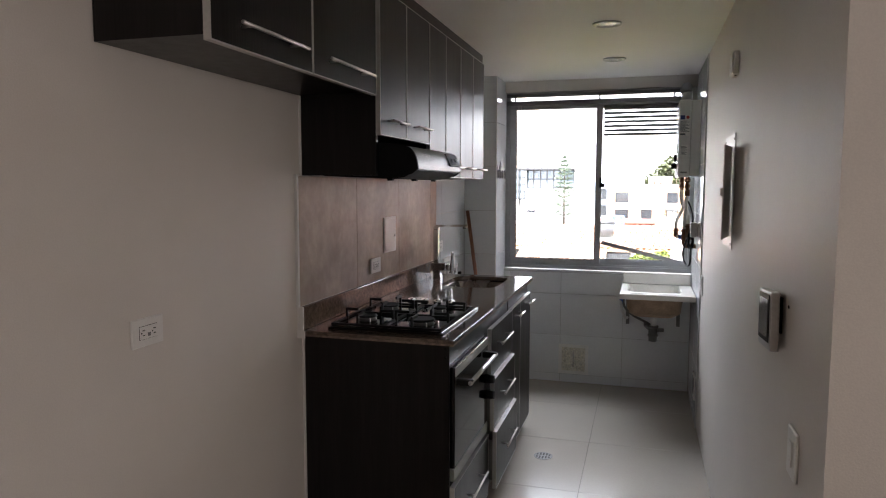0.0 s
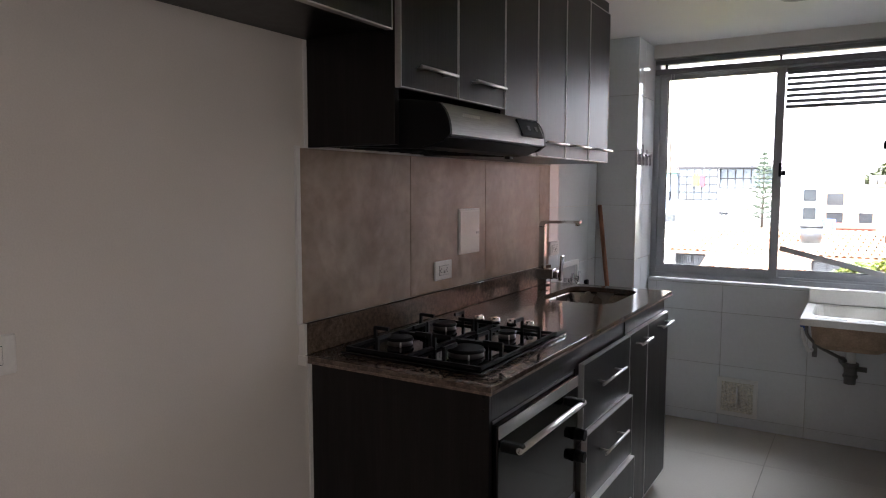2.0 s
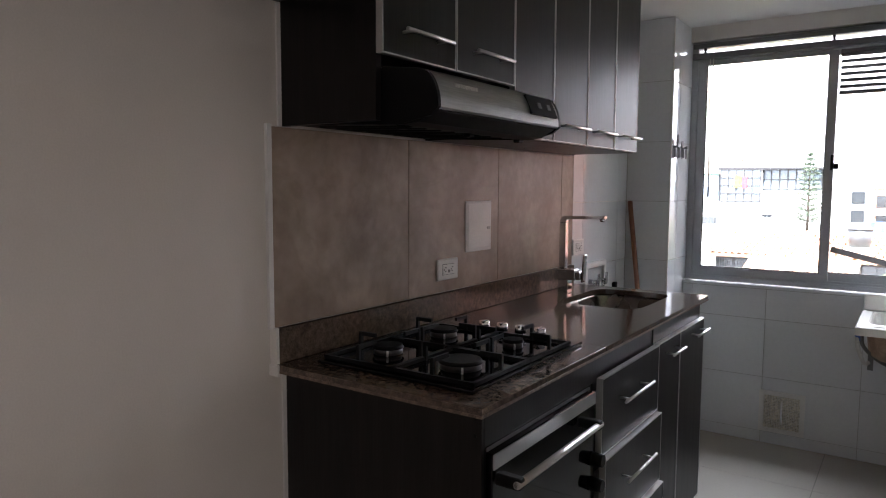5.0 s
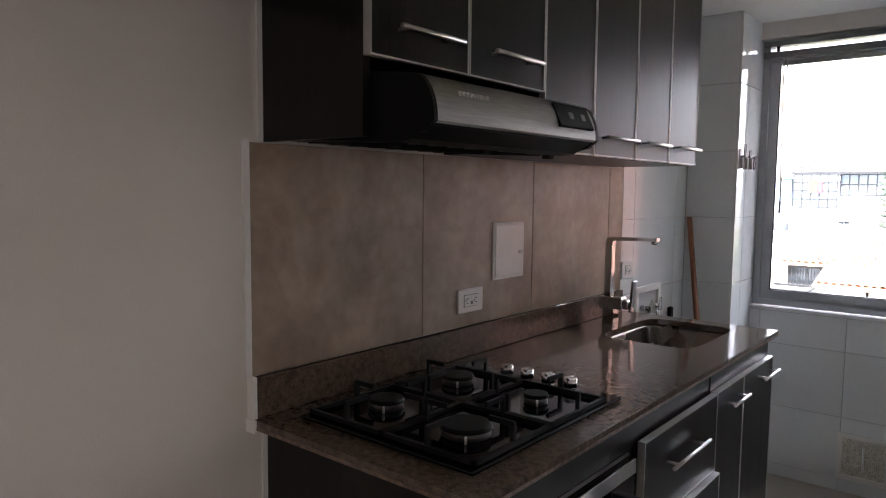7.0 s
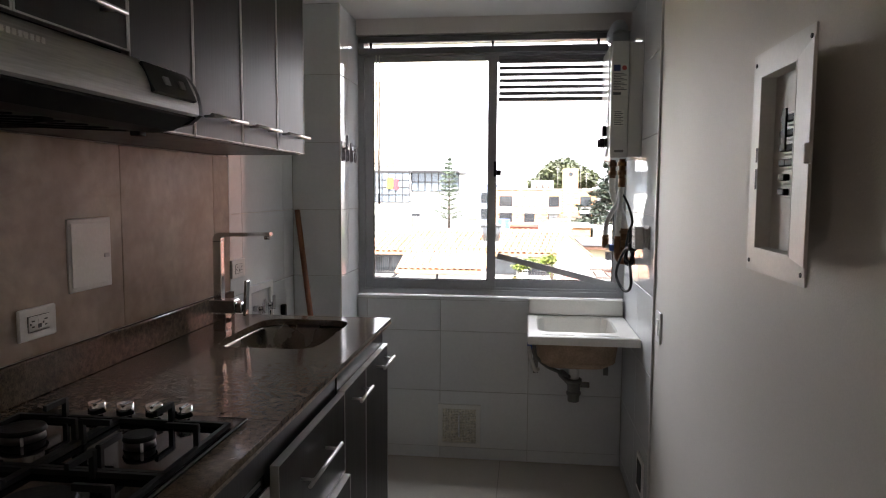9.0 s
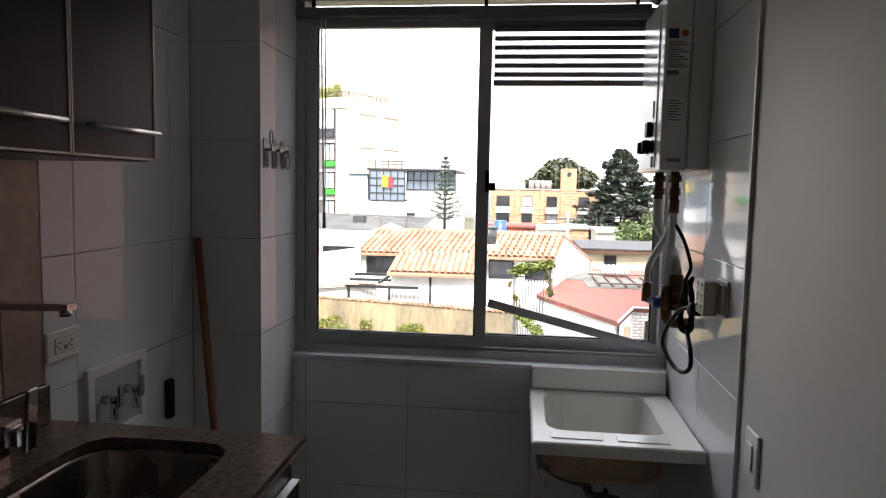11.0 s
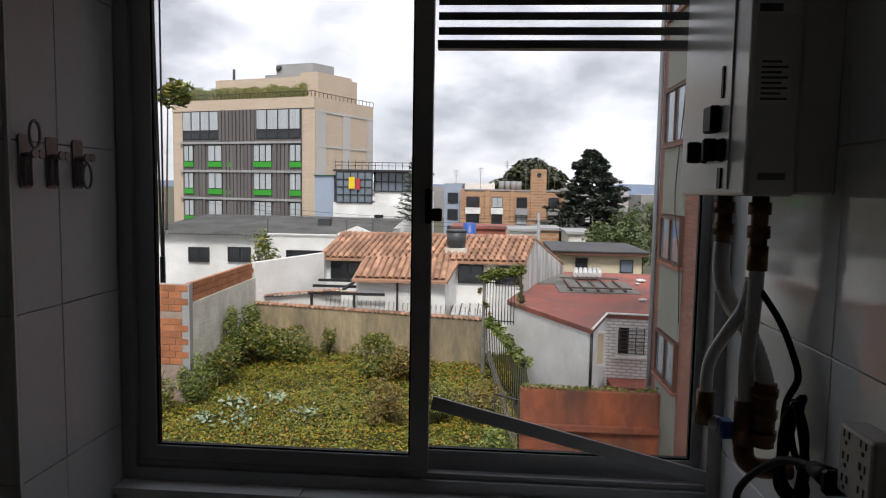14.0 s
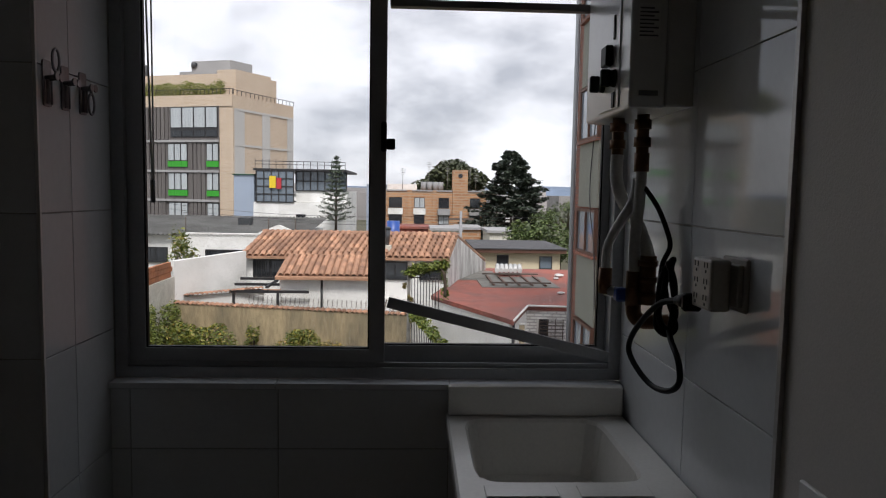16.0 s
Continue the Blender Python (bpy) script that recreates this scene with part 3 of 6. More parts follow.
for y in (1.952, 2.052):
    v = part("valve", R((0.011, y, 0.885), (0.05, y, 0.885), 0.012, 12), CHROME, wm, "small metal tap")
    part("spout", R((0.04, y, 0.885), (0.04, y, 0.835), 0.010, 10), CHROME, v)
    part("valve_handle", B(0.052, 0.060, y - 0.010, y + 0.010, 0.868, 0.926, 0.003), CHROME, v)
part("cover_latch", B(0.0095, 0.03, 2.247, 2.277, 0.735, 0.852, 0.004), BLACK, wm)

broom = thing("broom", (0.27, 2.15, 0), "brown wooden broomstick leaning in the tiled corner", "broom")
part("stick", R((0.27, 2.15, 0.06), (0.034, 2.418, 1.262), 0.0125, 14), BROOM, broom)
part("head", B(0.20, 0.34, 2.05, 2.25, 0.0005, 0.07, 0.012, 2), BLACK, broom)

# ---- window ----
win = thing("window_1", (0.9, 2.82, 0.83), "grey aluminium sliding window with a louvred top", "window", kind="structure")
W0, W1, WZ0, WZ1 = 0.237, 1.556, 0.832, 2.113
bm = bmesh.new()
box(bm, W0, W0 + 0.03, 2.77, 2.87, WZ0, WZ1)
box(bm, W1 - 0.03, W1, 2.77, 2.87, WZ0, WZ1)
box(bm, W0 + 0.03, W1 - 0.03, 2.77, 2.87, WZ0, WZ0 + 0.028)
box(bm, W0 + 0.03, W1 - 0.03, 2.77, 2.87, WZ1 - 0.025, WZ1)
box(bm, W0 + 0.03, W1 - 0.03, 2.765, 2.87, 2.012, 2.045)
part("window_frame", bm, ALU, win)
part("track", B(W0 + 0.03, W1 - 0.03, 2.782, 2.79, WZ0 + 0.028, WZ0 + 0.04), ALU, win)


def sash(x0, x1, z0, z1, y0, y1, fw, bw):
    bm = bmesh.new()
    box(bm, x0, x0 + fw, y0, y1, z0, z1)
    box(bm, x1 - fw, x1, y0, y1, z0, z1)
    box(bm, x0 + fw, x1 - fw, y0, y1, z0, z0 + bw)
    box(bm, x0 + fw, x1 - fw, y0, y1, z1 - 0.02, z1)
    s = part("sash", bm, ALU, win)
    bm = bmesh.new()
    g = 0.004
    box(bm, x0 + fw, x0 + fw + g, y0 + 0.006, y1 - 0.006, z0 + bw, z1 - 0.02)
    box(bm, x1 - fw - g, x1 - fw, y0 + 0.006, y1 - 0.006, z0 + bw, z1 - 0.02)
    box(bm, x0 + fw + g, x1 - fw - g, y0 + 0.006, y1 - 0.006, z0 + bw, z0 + bw + g)
    part("gasket", bm, BLACK, s)
    ym = (y0 + y1) / 2
    p = part("pane", B(x0 + fw, x1 - fw, ym - 0.002, ym + 0.002, z0 + bw, z1 - 0.02), PANE, s)
    p.visible_shadow = False
    return s


sash(0.268, 0.928, WZ0 + 0.032, 2.011, 2.785, 2.81, 0.040, 0.042)
sash(0.890, 1.537, WZ0 + 0.032, 2.011, 2.822, 2.847, 0.03, 0.045)
for x0, x1 in ((W0 + 0.032, 0.894), (0.90, W1 - 0.032)):
    p = part("pane", B(x0, x1, 2.818, 2.822, 2.046, WZ1 - 0.026), PANE, win)
    p.visible_shadow = False
latch = part("latch", B(0.916, 0.930, 2.762, 2.785, 1.425, 1.50, 0.003), BLACK, win, "black window latch")
part("latch_lever", B(0.9302, 0.952, 2.764, 2.776, 1.430, 1.458, 0.003), BLACK, latch)

louvre = thing("window_louvre", (1.23, 2.79, 1.8), "grey metal ventilation louvre across the upper window", "louvre")
part("rail", B(0.935, 1.528, 2.79, 2.818, 1.795, 1.812), ALUD, louvre)
part("rail", B(0.935, 1.528, 2.79, 2.818, 1.995, 2.010), ALUD, louvre)
for k in range(6):
    z = 1.822 + k * 0.0305
    part("slat", prism([(2.79, z), (2.816, z + 0.012), (2.816, z + 0.0215), (2.79, z + 0.0165)], "x", 0.937, 1.526), ALUD, louvre)
shade = thing("blind_headrail", (0.9, 2.755, 2.03), "dark blind headrail across the window top", "blind")
part("rail", B(0.245, 1.45, 2.735, 2.762, 2.018, 2.05, 0.003), ALUD, shade)
part("valance", B(0.245, 1.45, 2.742, 2.762, 2.076, 2.100, 0.002), ALUD, shade)
for x in (0.30, 0.90, 1.40):
    part("bracket", B(x, x + 0.012, 2.746, 2.76, 2.0495, 2.0765), BLACK, shade)
part("wand", R((0.332, 2.752, 2.02), (0.345, 2.752, 1.335), 0.0026, 8), WPLASTIC, shade, "thin pale control wand")
part("wand", R((0.348, 2.754, 2.02), (0.348, 2.754, 1.34), 0.0022, 8), WPLASTIC, shade, "thin pale control wand")
part("wand_tip", R((0.346, 2.752, 1.342), (0.346, 2.752, 1.285), 0.006, 8), GPLASTIC, shade)
bm = B(-0.312, 0.312, -0.004, 0.004, -0.0145, 0.0145, 0.001)
bmesh.ops.rotate(bm, verts=bm.verts, cent=(0, 0, 0), matrix=Matrix.Rotation(radians(13.6), 3, "Y"))
bmesh.ops.translate(bm, verts=bm.verts, vec=(1.240, 2.7765, 0.961))
solid("security_bar", bm, ALU, "flat aluminium bar leaning diagonally across the window", "bar")

# ---- laundry sink ----
ls = thing("laundry_sink", (1.32, 2.45, 0.6), "white moulded laundry sink with washboard on wall brackets", "sink")
lcx, lcy = 1.305, 2.485
ct = [math.atan2(y - lcy, x - lcx) for x in (1.092, 1.549) for y in (2.19, 2.722)]


def lring(a, b, z, n, cx=lcx, cy=lcy):
    return [(x, y, z) for x, y, _ in super_loop(cx, cy, a, b, n, ct)]


def lrect(z, inset=0.0):
    return [(*rect_hit(lcx, lcy, t, 1.092 + inset, 1.549 - inset, 2.19 + inset, 2.722 - inset), z) for _, _, t in super_loop(lcx, lcy, 0.1, 0.1, 2, ct)]


bm = rings([lrect(0.722, 0.004), lrect(0.722), lrect(0.753), lrect(0.757, 0.005), lring(0.172, 0.192, 0.757, 8), lring(0.166, 0.186, 0.749, 8), lring(0.150, 0.168, 0.62, 6), lring(0.12, 0.14, 0.602, 5), lring(0.02, 0.02, 0.598, 2)], False)
part("basin", bm, CERAM, ls)
part("splashback", B(1.096, 1.545, 2.692, 2.7205, 0.7575, 0.8345, 0.005, 2), CERAM, ls)
for x0, x1 in ((1.145, 1.285), (1.325, 1.465)):
    part("soap_tray", B(x0, x1, 2.225, 2.275, 0.7575, 0.7595, 0.0015), CERAM, ls)
for k in range(9):
    y = 2.335 + k * 0.02
    part("rib", prism([(y, 0.606 + 0.0), (y + 0.008, 0.611), (y + 0.016, 0.606)], "x", 1.19, 1.42), CERAM, ls)
bm = rings([lring(0.180, 0.200, 0.7215, 8), lring(0.168, 0.182, 0.615, 6), lring(0.13, 0.15, 0.588, 5), lring(0.03, 0.03, 0.582, 2)])
part("underside", bm, RAWSINK, ls, "raw brown fibre underside")
for x in (1.135, 1.475):
    bk = bmesh.new()
    box(bk, x - 0.004, x + 0.004, 2.30, 2.7335, 0.700, 0.7205)
    box(bk, x - 0.012, x + 0.012, 2.7255, 2.7335, 0.46, 0.7205)
    part("bracket", bk, GPLASTIC, ls, "grey metal wall bracket")
trap = thing("drain_trap", (1.32, 2.5, 0.45), "grey plastic bottle trap under the laundry sink", "drain trap")
part("tailpiece", R((1.305, 2.485, 0.581), (1.305, 2.485, 0.50), 0.022, 16), WPLASTIC, trap)
part("bottle", R((1.305, 2.485, 0.50), (1.305, 2.485, 0.40), 0.030, 18, 0.026), PVC, trap)
part("nut", R((1.305, 2.485, 0.505), (1.305, 2.485, 0.487), 0.036, 10), PVC, trap)
part("nut", R((1.305, 2.485, 0.445), (1.305, 2.485, 0.432), 0.033, 10), PVC, trap)
part("outlet_pipe", R((1.305, 2.485, 0.475), (1.265, 2.7335, 0.46), 0.02, 14), PVC, trap)
part("cleanout", R((1.335, 2.485, 0.478), (1.375, 2.482, 0.478), 0.013, 10), PVC, trap)
part("overflow_hose", tube([(1.115, 2.28, 0.715), (1.12, 2.30, 0.66), (1.17, 2.36, 0.595), (1.24, 2.43, 0.545), (1.29, 2.48, 0.512)], 0.008, 8), PVC, trap)
part("supply_hose", tube([(1.10, 2.245, 0.716), (1.103, 2.26, 0.66), (1.125, 2.31, 0.585), (1.14, 2.36, 0.575)], 0.009, 8), HOSE, trap, "short white hose with blue end")
part("hose_end", R((1.10, 2.245, 0.716), (1.102, 2.255, 0.69), 0.0105, 8), BLUE, trap)

# ---- low vent in the wall ----
vent = thing("wall_vent", (0.76, 2.73, 0.17), "square white vent grille with a fine mesh", "vent")
VY = YB - 0.0045
bm = bmesh.new()
for a in ((0.652, 0.866, 0.068, 0.088), (0.652, 0.866, 0.264, 0.284), (0.652, 0.674, 0.088, 0.264), (0.844, 0.866, 0.088, 0.264)):
    box(bm, a[0], a[1], VY - 0.012, VY - 0.0005, a[2], a[3])
part("frame", bm, WPLASTIC, vent)
part("backing", B(0.674, 0.844, VY - 0.003, VY - 0.001, 0.088, 0.264), VENTGLOW, vent, "foil behind the mesh with glints put into its pale colour")
bm = bmesh.new()
for k in range(22):
    box(bm, 0.676 + k * 0.0078, 0.6772 + k * 0.0078, VY - 0.0075, VY - 0.006, 0.088, 0.264)
    box(bm, 0.674, 0.844, VY - 0.0095, VY - 0.008, 0.091 + k * 0.0081, 0.0922 + k * 0.0081)
part("mesh", bm, WPLASTIC, vent)
part("lever", B(0.755, 0.763, VY - 0.014, VY - 0.010, 0.12, 0.235, 0.001), CHROME, vent)

# ---- gas water heater on the right wall ----
ht = thing("water_heater", (1.49, 2.52, 1.5), "white wall-mounted gas water heater with side labels", "water heater")
HX, HY0, HY1, HZ0, HZ1 = 1.423, 2.347, 2.69, 1.496, 1.980
part("front_cover", B(HX, HX + 0.072, HY0, HY1, HZ0, HZ1, 0.006, 2), HEATER, ht)
part("back_casing", B(HX + 0.0735, 1.5535, HY0 + 0.004, HY1 - 0.004, HZ0 + 0.004, HZ1 - 0.004, 0.003), HEATER, ht)
part("control_strip", B(HX - 0.003, HX - 0.0003, 2.415, 2.56, HZ0 + 0.01, HZ1 - 0.03, 0.001), HEATER, ht)
part("display", B(HX - 0.020, HX - 0.0033, 2.455, 2.497, 1.597, 1.640, 0.003), BLACK, ht)
for y in (2.442, 2.528):
    k = part("knob", R((HX - 0.0033, y, 1.568), (HX - 0.012, y, 1.568), 0.019, 18, 0.017), BLACK, ht, "black control knob")
    part("knob_grip", B(HX - 0.034, HX - 0.0123, y - 0.006, y + 0.006, 1.550, 1.586, 0.003), BLACK, k)
part("badge", B(HX - 0.006, HX - 0.0033, 2.438, 2.456, 1.507, 1.540, 0.001), BLACK, ht)
part("sight_slot", B(HX - 0.005, HX - 0.0033, 2.447, 2.456, 1.650, 1.700, 0.002), SLOT, ht)
lbl = part("label", B(HX + 0.006, HX + 0.066, HY0 - 0.0015, HY0 - 0.0003, 1.755, 1.885), PAPER, ht, "printed paper label with dark lines")
bm = bmesh.new()
for k in range(11):
    box(bm, HX + 0.009, HX + 0.063 - 0.012 * ((k * 7) % 3), HY0 - 0.0021, HY0 - 0.0016, 1.778 + k * 0.0066, 1.781 + k * 0.0066)
box(bm, HX + 0.008, HX + 0.040, HY0 - 0.0021, HY0 - 0.0016, 1.758, 1.769)
part("print", bm, INK, lbl)
part("blue_mark", B(HX + 0.008, HX + 0.036, HY0 - 0.0021, HY0 - 0.0016, 1.856, 1.882), INKB, lbl)
part("red_mark", R((HX + 0.052, HY0 - 0.0016, 1.869), (HX + 0.052, HY0 - 0.0021, 1.869), 0.010, 14), INKR, lbl)
lbl = part("label", B(HX + 0.012, HX + 0.056, HY0 - 0.0015, HY0 - 0.0003, 1.628, 1.697), PAPER, ht, "small printed paper label")
bm = bmesh.new()
for k in range(8):
    box(bm, HX + 0.015, HX + 0.052 - 0.009 * (k % 2), HY0 - 0.0021, HY0 - 0.0016, 1.634 + k * 0.0075, 1.637 + k * 0.0075)
part("print", bm, INK, lbl)
part("name_plate", B(HX + 0.018, HX + 0.056, HY0 - 0.0018, HY0 - 0.0003, 1.520, 1.530), GPLASTIC, ht)
part("flue", tube([(1.475, 2.51, 1.983), (1.475, 2.51, 2.01), (1.475, 2.51, 2.04)], 0.034, 16, 0.05), ALU, ht, "ribbed aluminium flue pipe")
part("flue_elbow", tube([(1.475, 2.51, 2.04), (1.475, 2.53, 2.07), (1.475, 2.60, 2.083), (1.475, 2.764, 2.083)], 0.033, 16, 0.05), ALU, ht, "ribbed aluminium flue pipe")

pipes = thing("heater_pipes", (1.50, 2.46, 1.1), "white hoses and brass fittings below the heater", "pipes")
for x, y in ((1.462, 2.545), (1.492, 2.465)):
    part("fitting", R((x, y, 1.497), (x, y, 1.415), 0.0135, 12), BRASS, pipes, "brass pipe fitting")
    for z in (1.478, 1.44):
        part("nut", R((x, y, z + 0.008), (x, y, z - 0.012), 0.019, 6), BRASS, pipes, "brass nut")
part("fitting", R((1.492, 2.465, 1.415), (1.492, 2.465, 1.375), 0.0165, 10), BRASS, pipes, "brass pipe fitting")
part("flexible_hose", tube([(1.462, 2.545, 1.415), (1.462, 2.545, 1.36), (1.475, 2.53, 1.31), (1.50, 2.50, 1.26), (1.508, 2.45, 1.20), (1.506, 2.44, 1.165)], 0.0145, 10, 0.05), HOSE, pipes, "ribbed white hose")
part("flexible_hose", tube([(1.492, 2.465, 1.378), (1.490, 2.465, 1.31), (1.482, 2.46, 1.22), (1.482, 2.455, 1.155)], 0.0125, 10), HOSE, pipes, "smooth white hose")
part("flexible_hose", tube([(1.488, 2.475, 1.36), (1.480, 2.48, 1.31), (1.455, 2.49, 1.26), (1.435, 2.50, 1.21), (1.432, 2.50, 1.155)], 0.0105, 10), HOSE, pipes, "smooth white hose")
part("valve", R((1.432, 2.50, 1.162), (1.432, 2.50, 1.105), 0.0155, 10), BRASS, pipes, "brass valve")
part("valve", R((1.482, 2.455, 1.16), (1.482, 2.455, 1.085), 0.0175, 10), BRASS, pipes, "brass valve")
part("valve", R((1.507, 2.44, 1.195), (1.507, 2.44, 1.09), 0.018, 10), BRASS, pipes, "brass valve")
for z in (1.185, 1.15, 1.115):
    part("nut", R((1.507, 2.44, z), (1.507, 2.44, z - 0.012), 0.0225, 6), BRASS, pipes, "brass nut")
part("elbow", tube([(1.482, 2.455, 1.09), (1.484, 2.45, 1.065), (1.50, 2.445, 1.052), (1.53, 2.44, 1.052), (1.5535, 2.44, 1.052)], 0.0165, 10), BRASS, pipes, "brass elbow")
part("cross_pipe", R((1.432, 2.50, 1.112), (1.482, 2.46, 1.105), 0.012, 10), EDGE, pipes)
part("valve_lever", B(1.445, 1.470, 2.455, 2.485, 1.092, 1.122, 0.004), BLUE, pipes, "blue valve lever")
cable = thing("power_cable", (1.5, 2.3, 1.0), "black power cable looped below the heater", "cable")
part("cord", tube([(1.50, 2.46, 1.34), (1.515, 2.42, 1.30), (1.525, 2.39, 1.255), (1.528, 2.375, 1.22), (1.515, 2.38, 1.18), (1.51, 2.375, 1.12), (1.50, 2.36, 1.06), (1.515, 2.335, 1.045), (1.53, 2.33, 1.065), (1.52, 2.36, 1.12), (1.515, 2.37, 1.18)], 0.0055, 8), BLACK, cable)
part("coiled_cord", tube([(1.525, 2.37, 1.19), (1.515, 2.36, 1.14), (1.505, 2.36, 1.08), (1.515, 2.34, 1.05), (1.53, 2.335, 1.09), (1.525, 2.355, 1.17), (1.53, 2.36, 1.195), (1.51, 2.37, 1.15), (1.505, 2.355, 1.075), (1.52, 2.335, 1.06), (1.53, 2.345, 1.14), (1.52, 2.36, 1.19)], 0.0065, 8), BLACK, cable)
part("loop", tube([(1.52, 2.34, 1.06), (1.515, 2.315, 1.04), (1.512, 2.265, 1.01), (1.512, 2.255, 0.97), (1.508, 2.295, 0.942), (1.500, 2.365, 0.932), (1.485, 2.42, 0.955), (1.478, 2.46, 0.99), (1.482, 2.42, 1.045), (1.495, 2.34, 1.105), (1.505, 2.275, 1.125), (1.505, 2.25, 1.128)], 0.0062, 8), BLACK, cable)
part("plug", R((1.505, 2.262, 1.127), (1.505, 2.205, 1.133), 0.010, 10, 0.0165), BLACK, cable)
part("plug_grip", B(1.488, 1.522, 2.1905, 2.206, 1.117, 1.150, 0.004), BLACK, cable)

ad = thing("socket_adapter", (1.52, 2.14, 1.17), "grey-beige six-way socket adapter on the tiled wall", "socket adapter")
# Backlit shade is partly put into this grey-beige base colour.
ADPLASTIC = material("adapter_plastic", (0.46, 0.43, 0.38), 0.4, vary=0.06)
part("wall_plate", B(1.546, 1.5535, 2.082, 2.172, 1.132, 1.222, 0.003), ADPLASTIC, ad)
part("neck", B(1.5365, 1.5457, 2.09, 2.165, 1.140, 1.212, 0.002), ADPLASTIC, ad)
body = part("body", B(1.500, 1.536, 2.112, 2.19, 1.130, 1.218, 0.005, 2), ADPLASTIC, ad)
for k in range(3):
    for dy in (2.132, 2.170):
        bm = bmesh.new()
        z = 1.146 + k * 0.028
        box(bm, 1.4990, 1.4998, dy - 0.007, dy - 0.0045, z + 0.001, z + 0.010)
        box(bm, 1.4990, 1.4998, dy + 0.0045, dy + 0.007, z + 0.001, z + 0.010)
        box(bm, 1.4990, 1.4998, dy - 0.0022, dy + 0.0022, z - 0.008, z - 0.003)
        part("slot", bm, SLOT, body)

# ---- fuse box, intercom, chime and switches ----
fb = thing("fuse_box", (XR, 0.77, 1.42), "open white fuse box with black breakers and swung-out cover", "fuse box")
FX = XR - 0.004
bm = bmesh.new()
for a in ((0.613, 0.927, 1.191, FZ0), (0.613, 0.927, FZ1, 1.642), (0.613, FY0, FZ0, FZ1), (FY1, 0.927, FZ0, FZ1)):
    box(bm, FX, XR - 0.0005, *a)
part("cover_frame", bm, FBWHITE, fb)
bm = bmesh.new()
D0, D1 = FX - 0.004, XR + 0.068
box(bm, D0, D1, FY0 + 0.0005, FY0 + 0.004, FZ0 + 0.001, FZ1 - 0.001)
box(bm, D0, D1, FY1 - 0.004, FY1 - 0.0005, FZ0 + 0.001, FZ1 - 0.001)
box(bm, D0, D1, FY0 + 0.004, FY1 - 0.004, FZ0 + 0.001, FZ0 + 0.004)
box(bm, D0, D1, FY0 + 0.004, FY1 - 0.004, FZ1 - 0.004, FZ1 - 0.001)
part("tray", bm, FBWHITE, fb)
XBK = XR + 0.022
part("back_plate", B(XBK, XBK + 0.003, FY0 + 0.0045, FY1 - 0.0045, FZ0 + 0.0045, FZ1 - 0.0045), FBWHITE, fb, "white back plate")
for k in range(6):
    z = 1.345 + k * 0.0275
    br_ = part("breaker", B(XBK - 0.014, XBK - 0.0003, 0.722, 0.768, z, z + 0.025, 0.0015), WPLASTIC, fb, "white breaker body")
    part("toggle", B(XBK - 0.026, XBK - 0.0143, 0.732, 0.764, z + 0.005, z + 0.018, 0.002), BLACK, br_, "black breaker toggle")
    if k >= 2:
        b2 = part("breaker", B(XBK - 0.014, XBK - 0.0003, 0.690, 0.7215, z, z + 0.025, 0.0015), WPLASTIC, fb, "white breaker body")
        part("toggle", B(XBK - 0.026, XBK - 0.0143, 0.694, 0.7305, z + 0.005, z + 0.018, 0.002), BLACK, b2, "black breaker toggle")
part("blank_plate", B(XBK - 0.006, XBK - 0.0003, 0.690, 0.7215, 1.345, 1.398), ICGREY, fb, "grey blanking plate")
part("tie_bar", B(XBK - 0.030, XBK - 0.0262, 0.725, 0.741, 1.435, 1.512), BLACK, fb, "black tie bar across the toggles")
for y, z in ((0.628, 1.622), (0.909, 1.620), (0.628, 1.211), (0.909, 1.211)):
    part("screw", R((FX - 0.0002, y, z), (FX - 0.0022, y, z), 0.0045, 8), SLOT, fb)
for z in (1.285, 1.545):
    part("screw", R((XBK - 0.0003, 0.738, z), (XBK - 0.004, 0.738, z), 0.006, 8), GPLASTIC, fb)
for z, h_ in ((1.362, 0.042), (1.418, 0.030)):
    part("hinge_slot", B(FX - 0.0012, FX - 0.0002, 0.884, 0.892, z, z + h_), SLOT, fb)
# the cover, swung out towards the room on its near edge
bm = B(-0.0015, 0.0015, -0.185, 0.0, 1.238, 1.593, 0.0008)
box(bm, 0.0016, 0.004, -0.185, -0.183, 1.238, 1.593)
turn = Matrix.Rotation(radians(-13.5), 3, "Z")
bmesh.ops.rotate(bm, verts=bm.verts, cent=(0, 0, 0), matrix=turn)
bmesh.ops.translate(bm, verts=bm.verts, vec=(FX - 0.006, 0.668, 0))
door = part("cover_door", bm, FBWHITE, fb, "thin white cover standing open")
bm = B(-0.009, 0.002, -0.191, -0.181, 1.40, 1.432, 0.002)
bmesh.ops.rotate(bm, verts=bm.verts, cent=(0, 0, 0), matrix=turn)
bmesh.ops.translate(bm, verts=bm.verts, vec=(FX - 0.006, 0.668, 0))
part("catch", bm, FBWHITE, door)

ic = thing("intercom", (XR, -0.42, 1.11), "slim silver-framed wall intercom with a dark screen", "intercom")
tip = Matrix.Rotation(radians(-4), 3, "X")


def hung(x0, x1, y0, y1, z0, z1, bevel):
    bm = B(x0, x1, y0, y1, z0, z1, bevel, 2)
    bmesh.ops.rotate(bm, verts=bm.verts, cent=(XR, -0.413, 1.108), matrix=tip)
    return bm


part("back_box", hung(XR - 0.0155, XR - 0.0005, -0.446, -0.352, 1.075, 1.165, 0.002), BLACK, ic, "black mounting box")
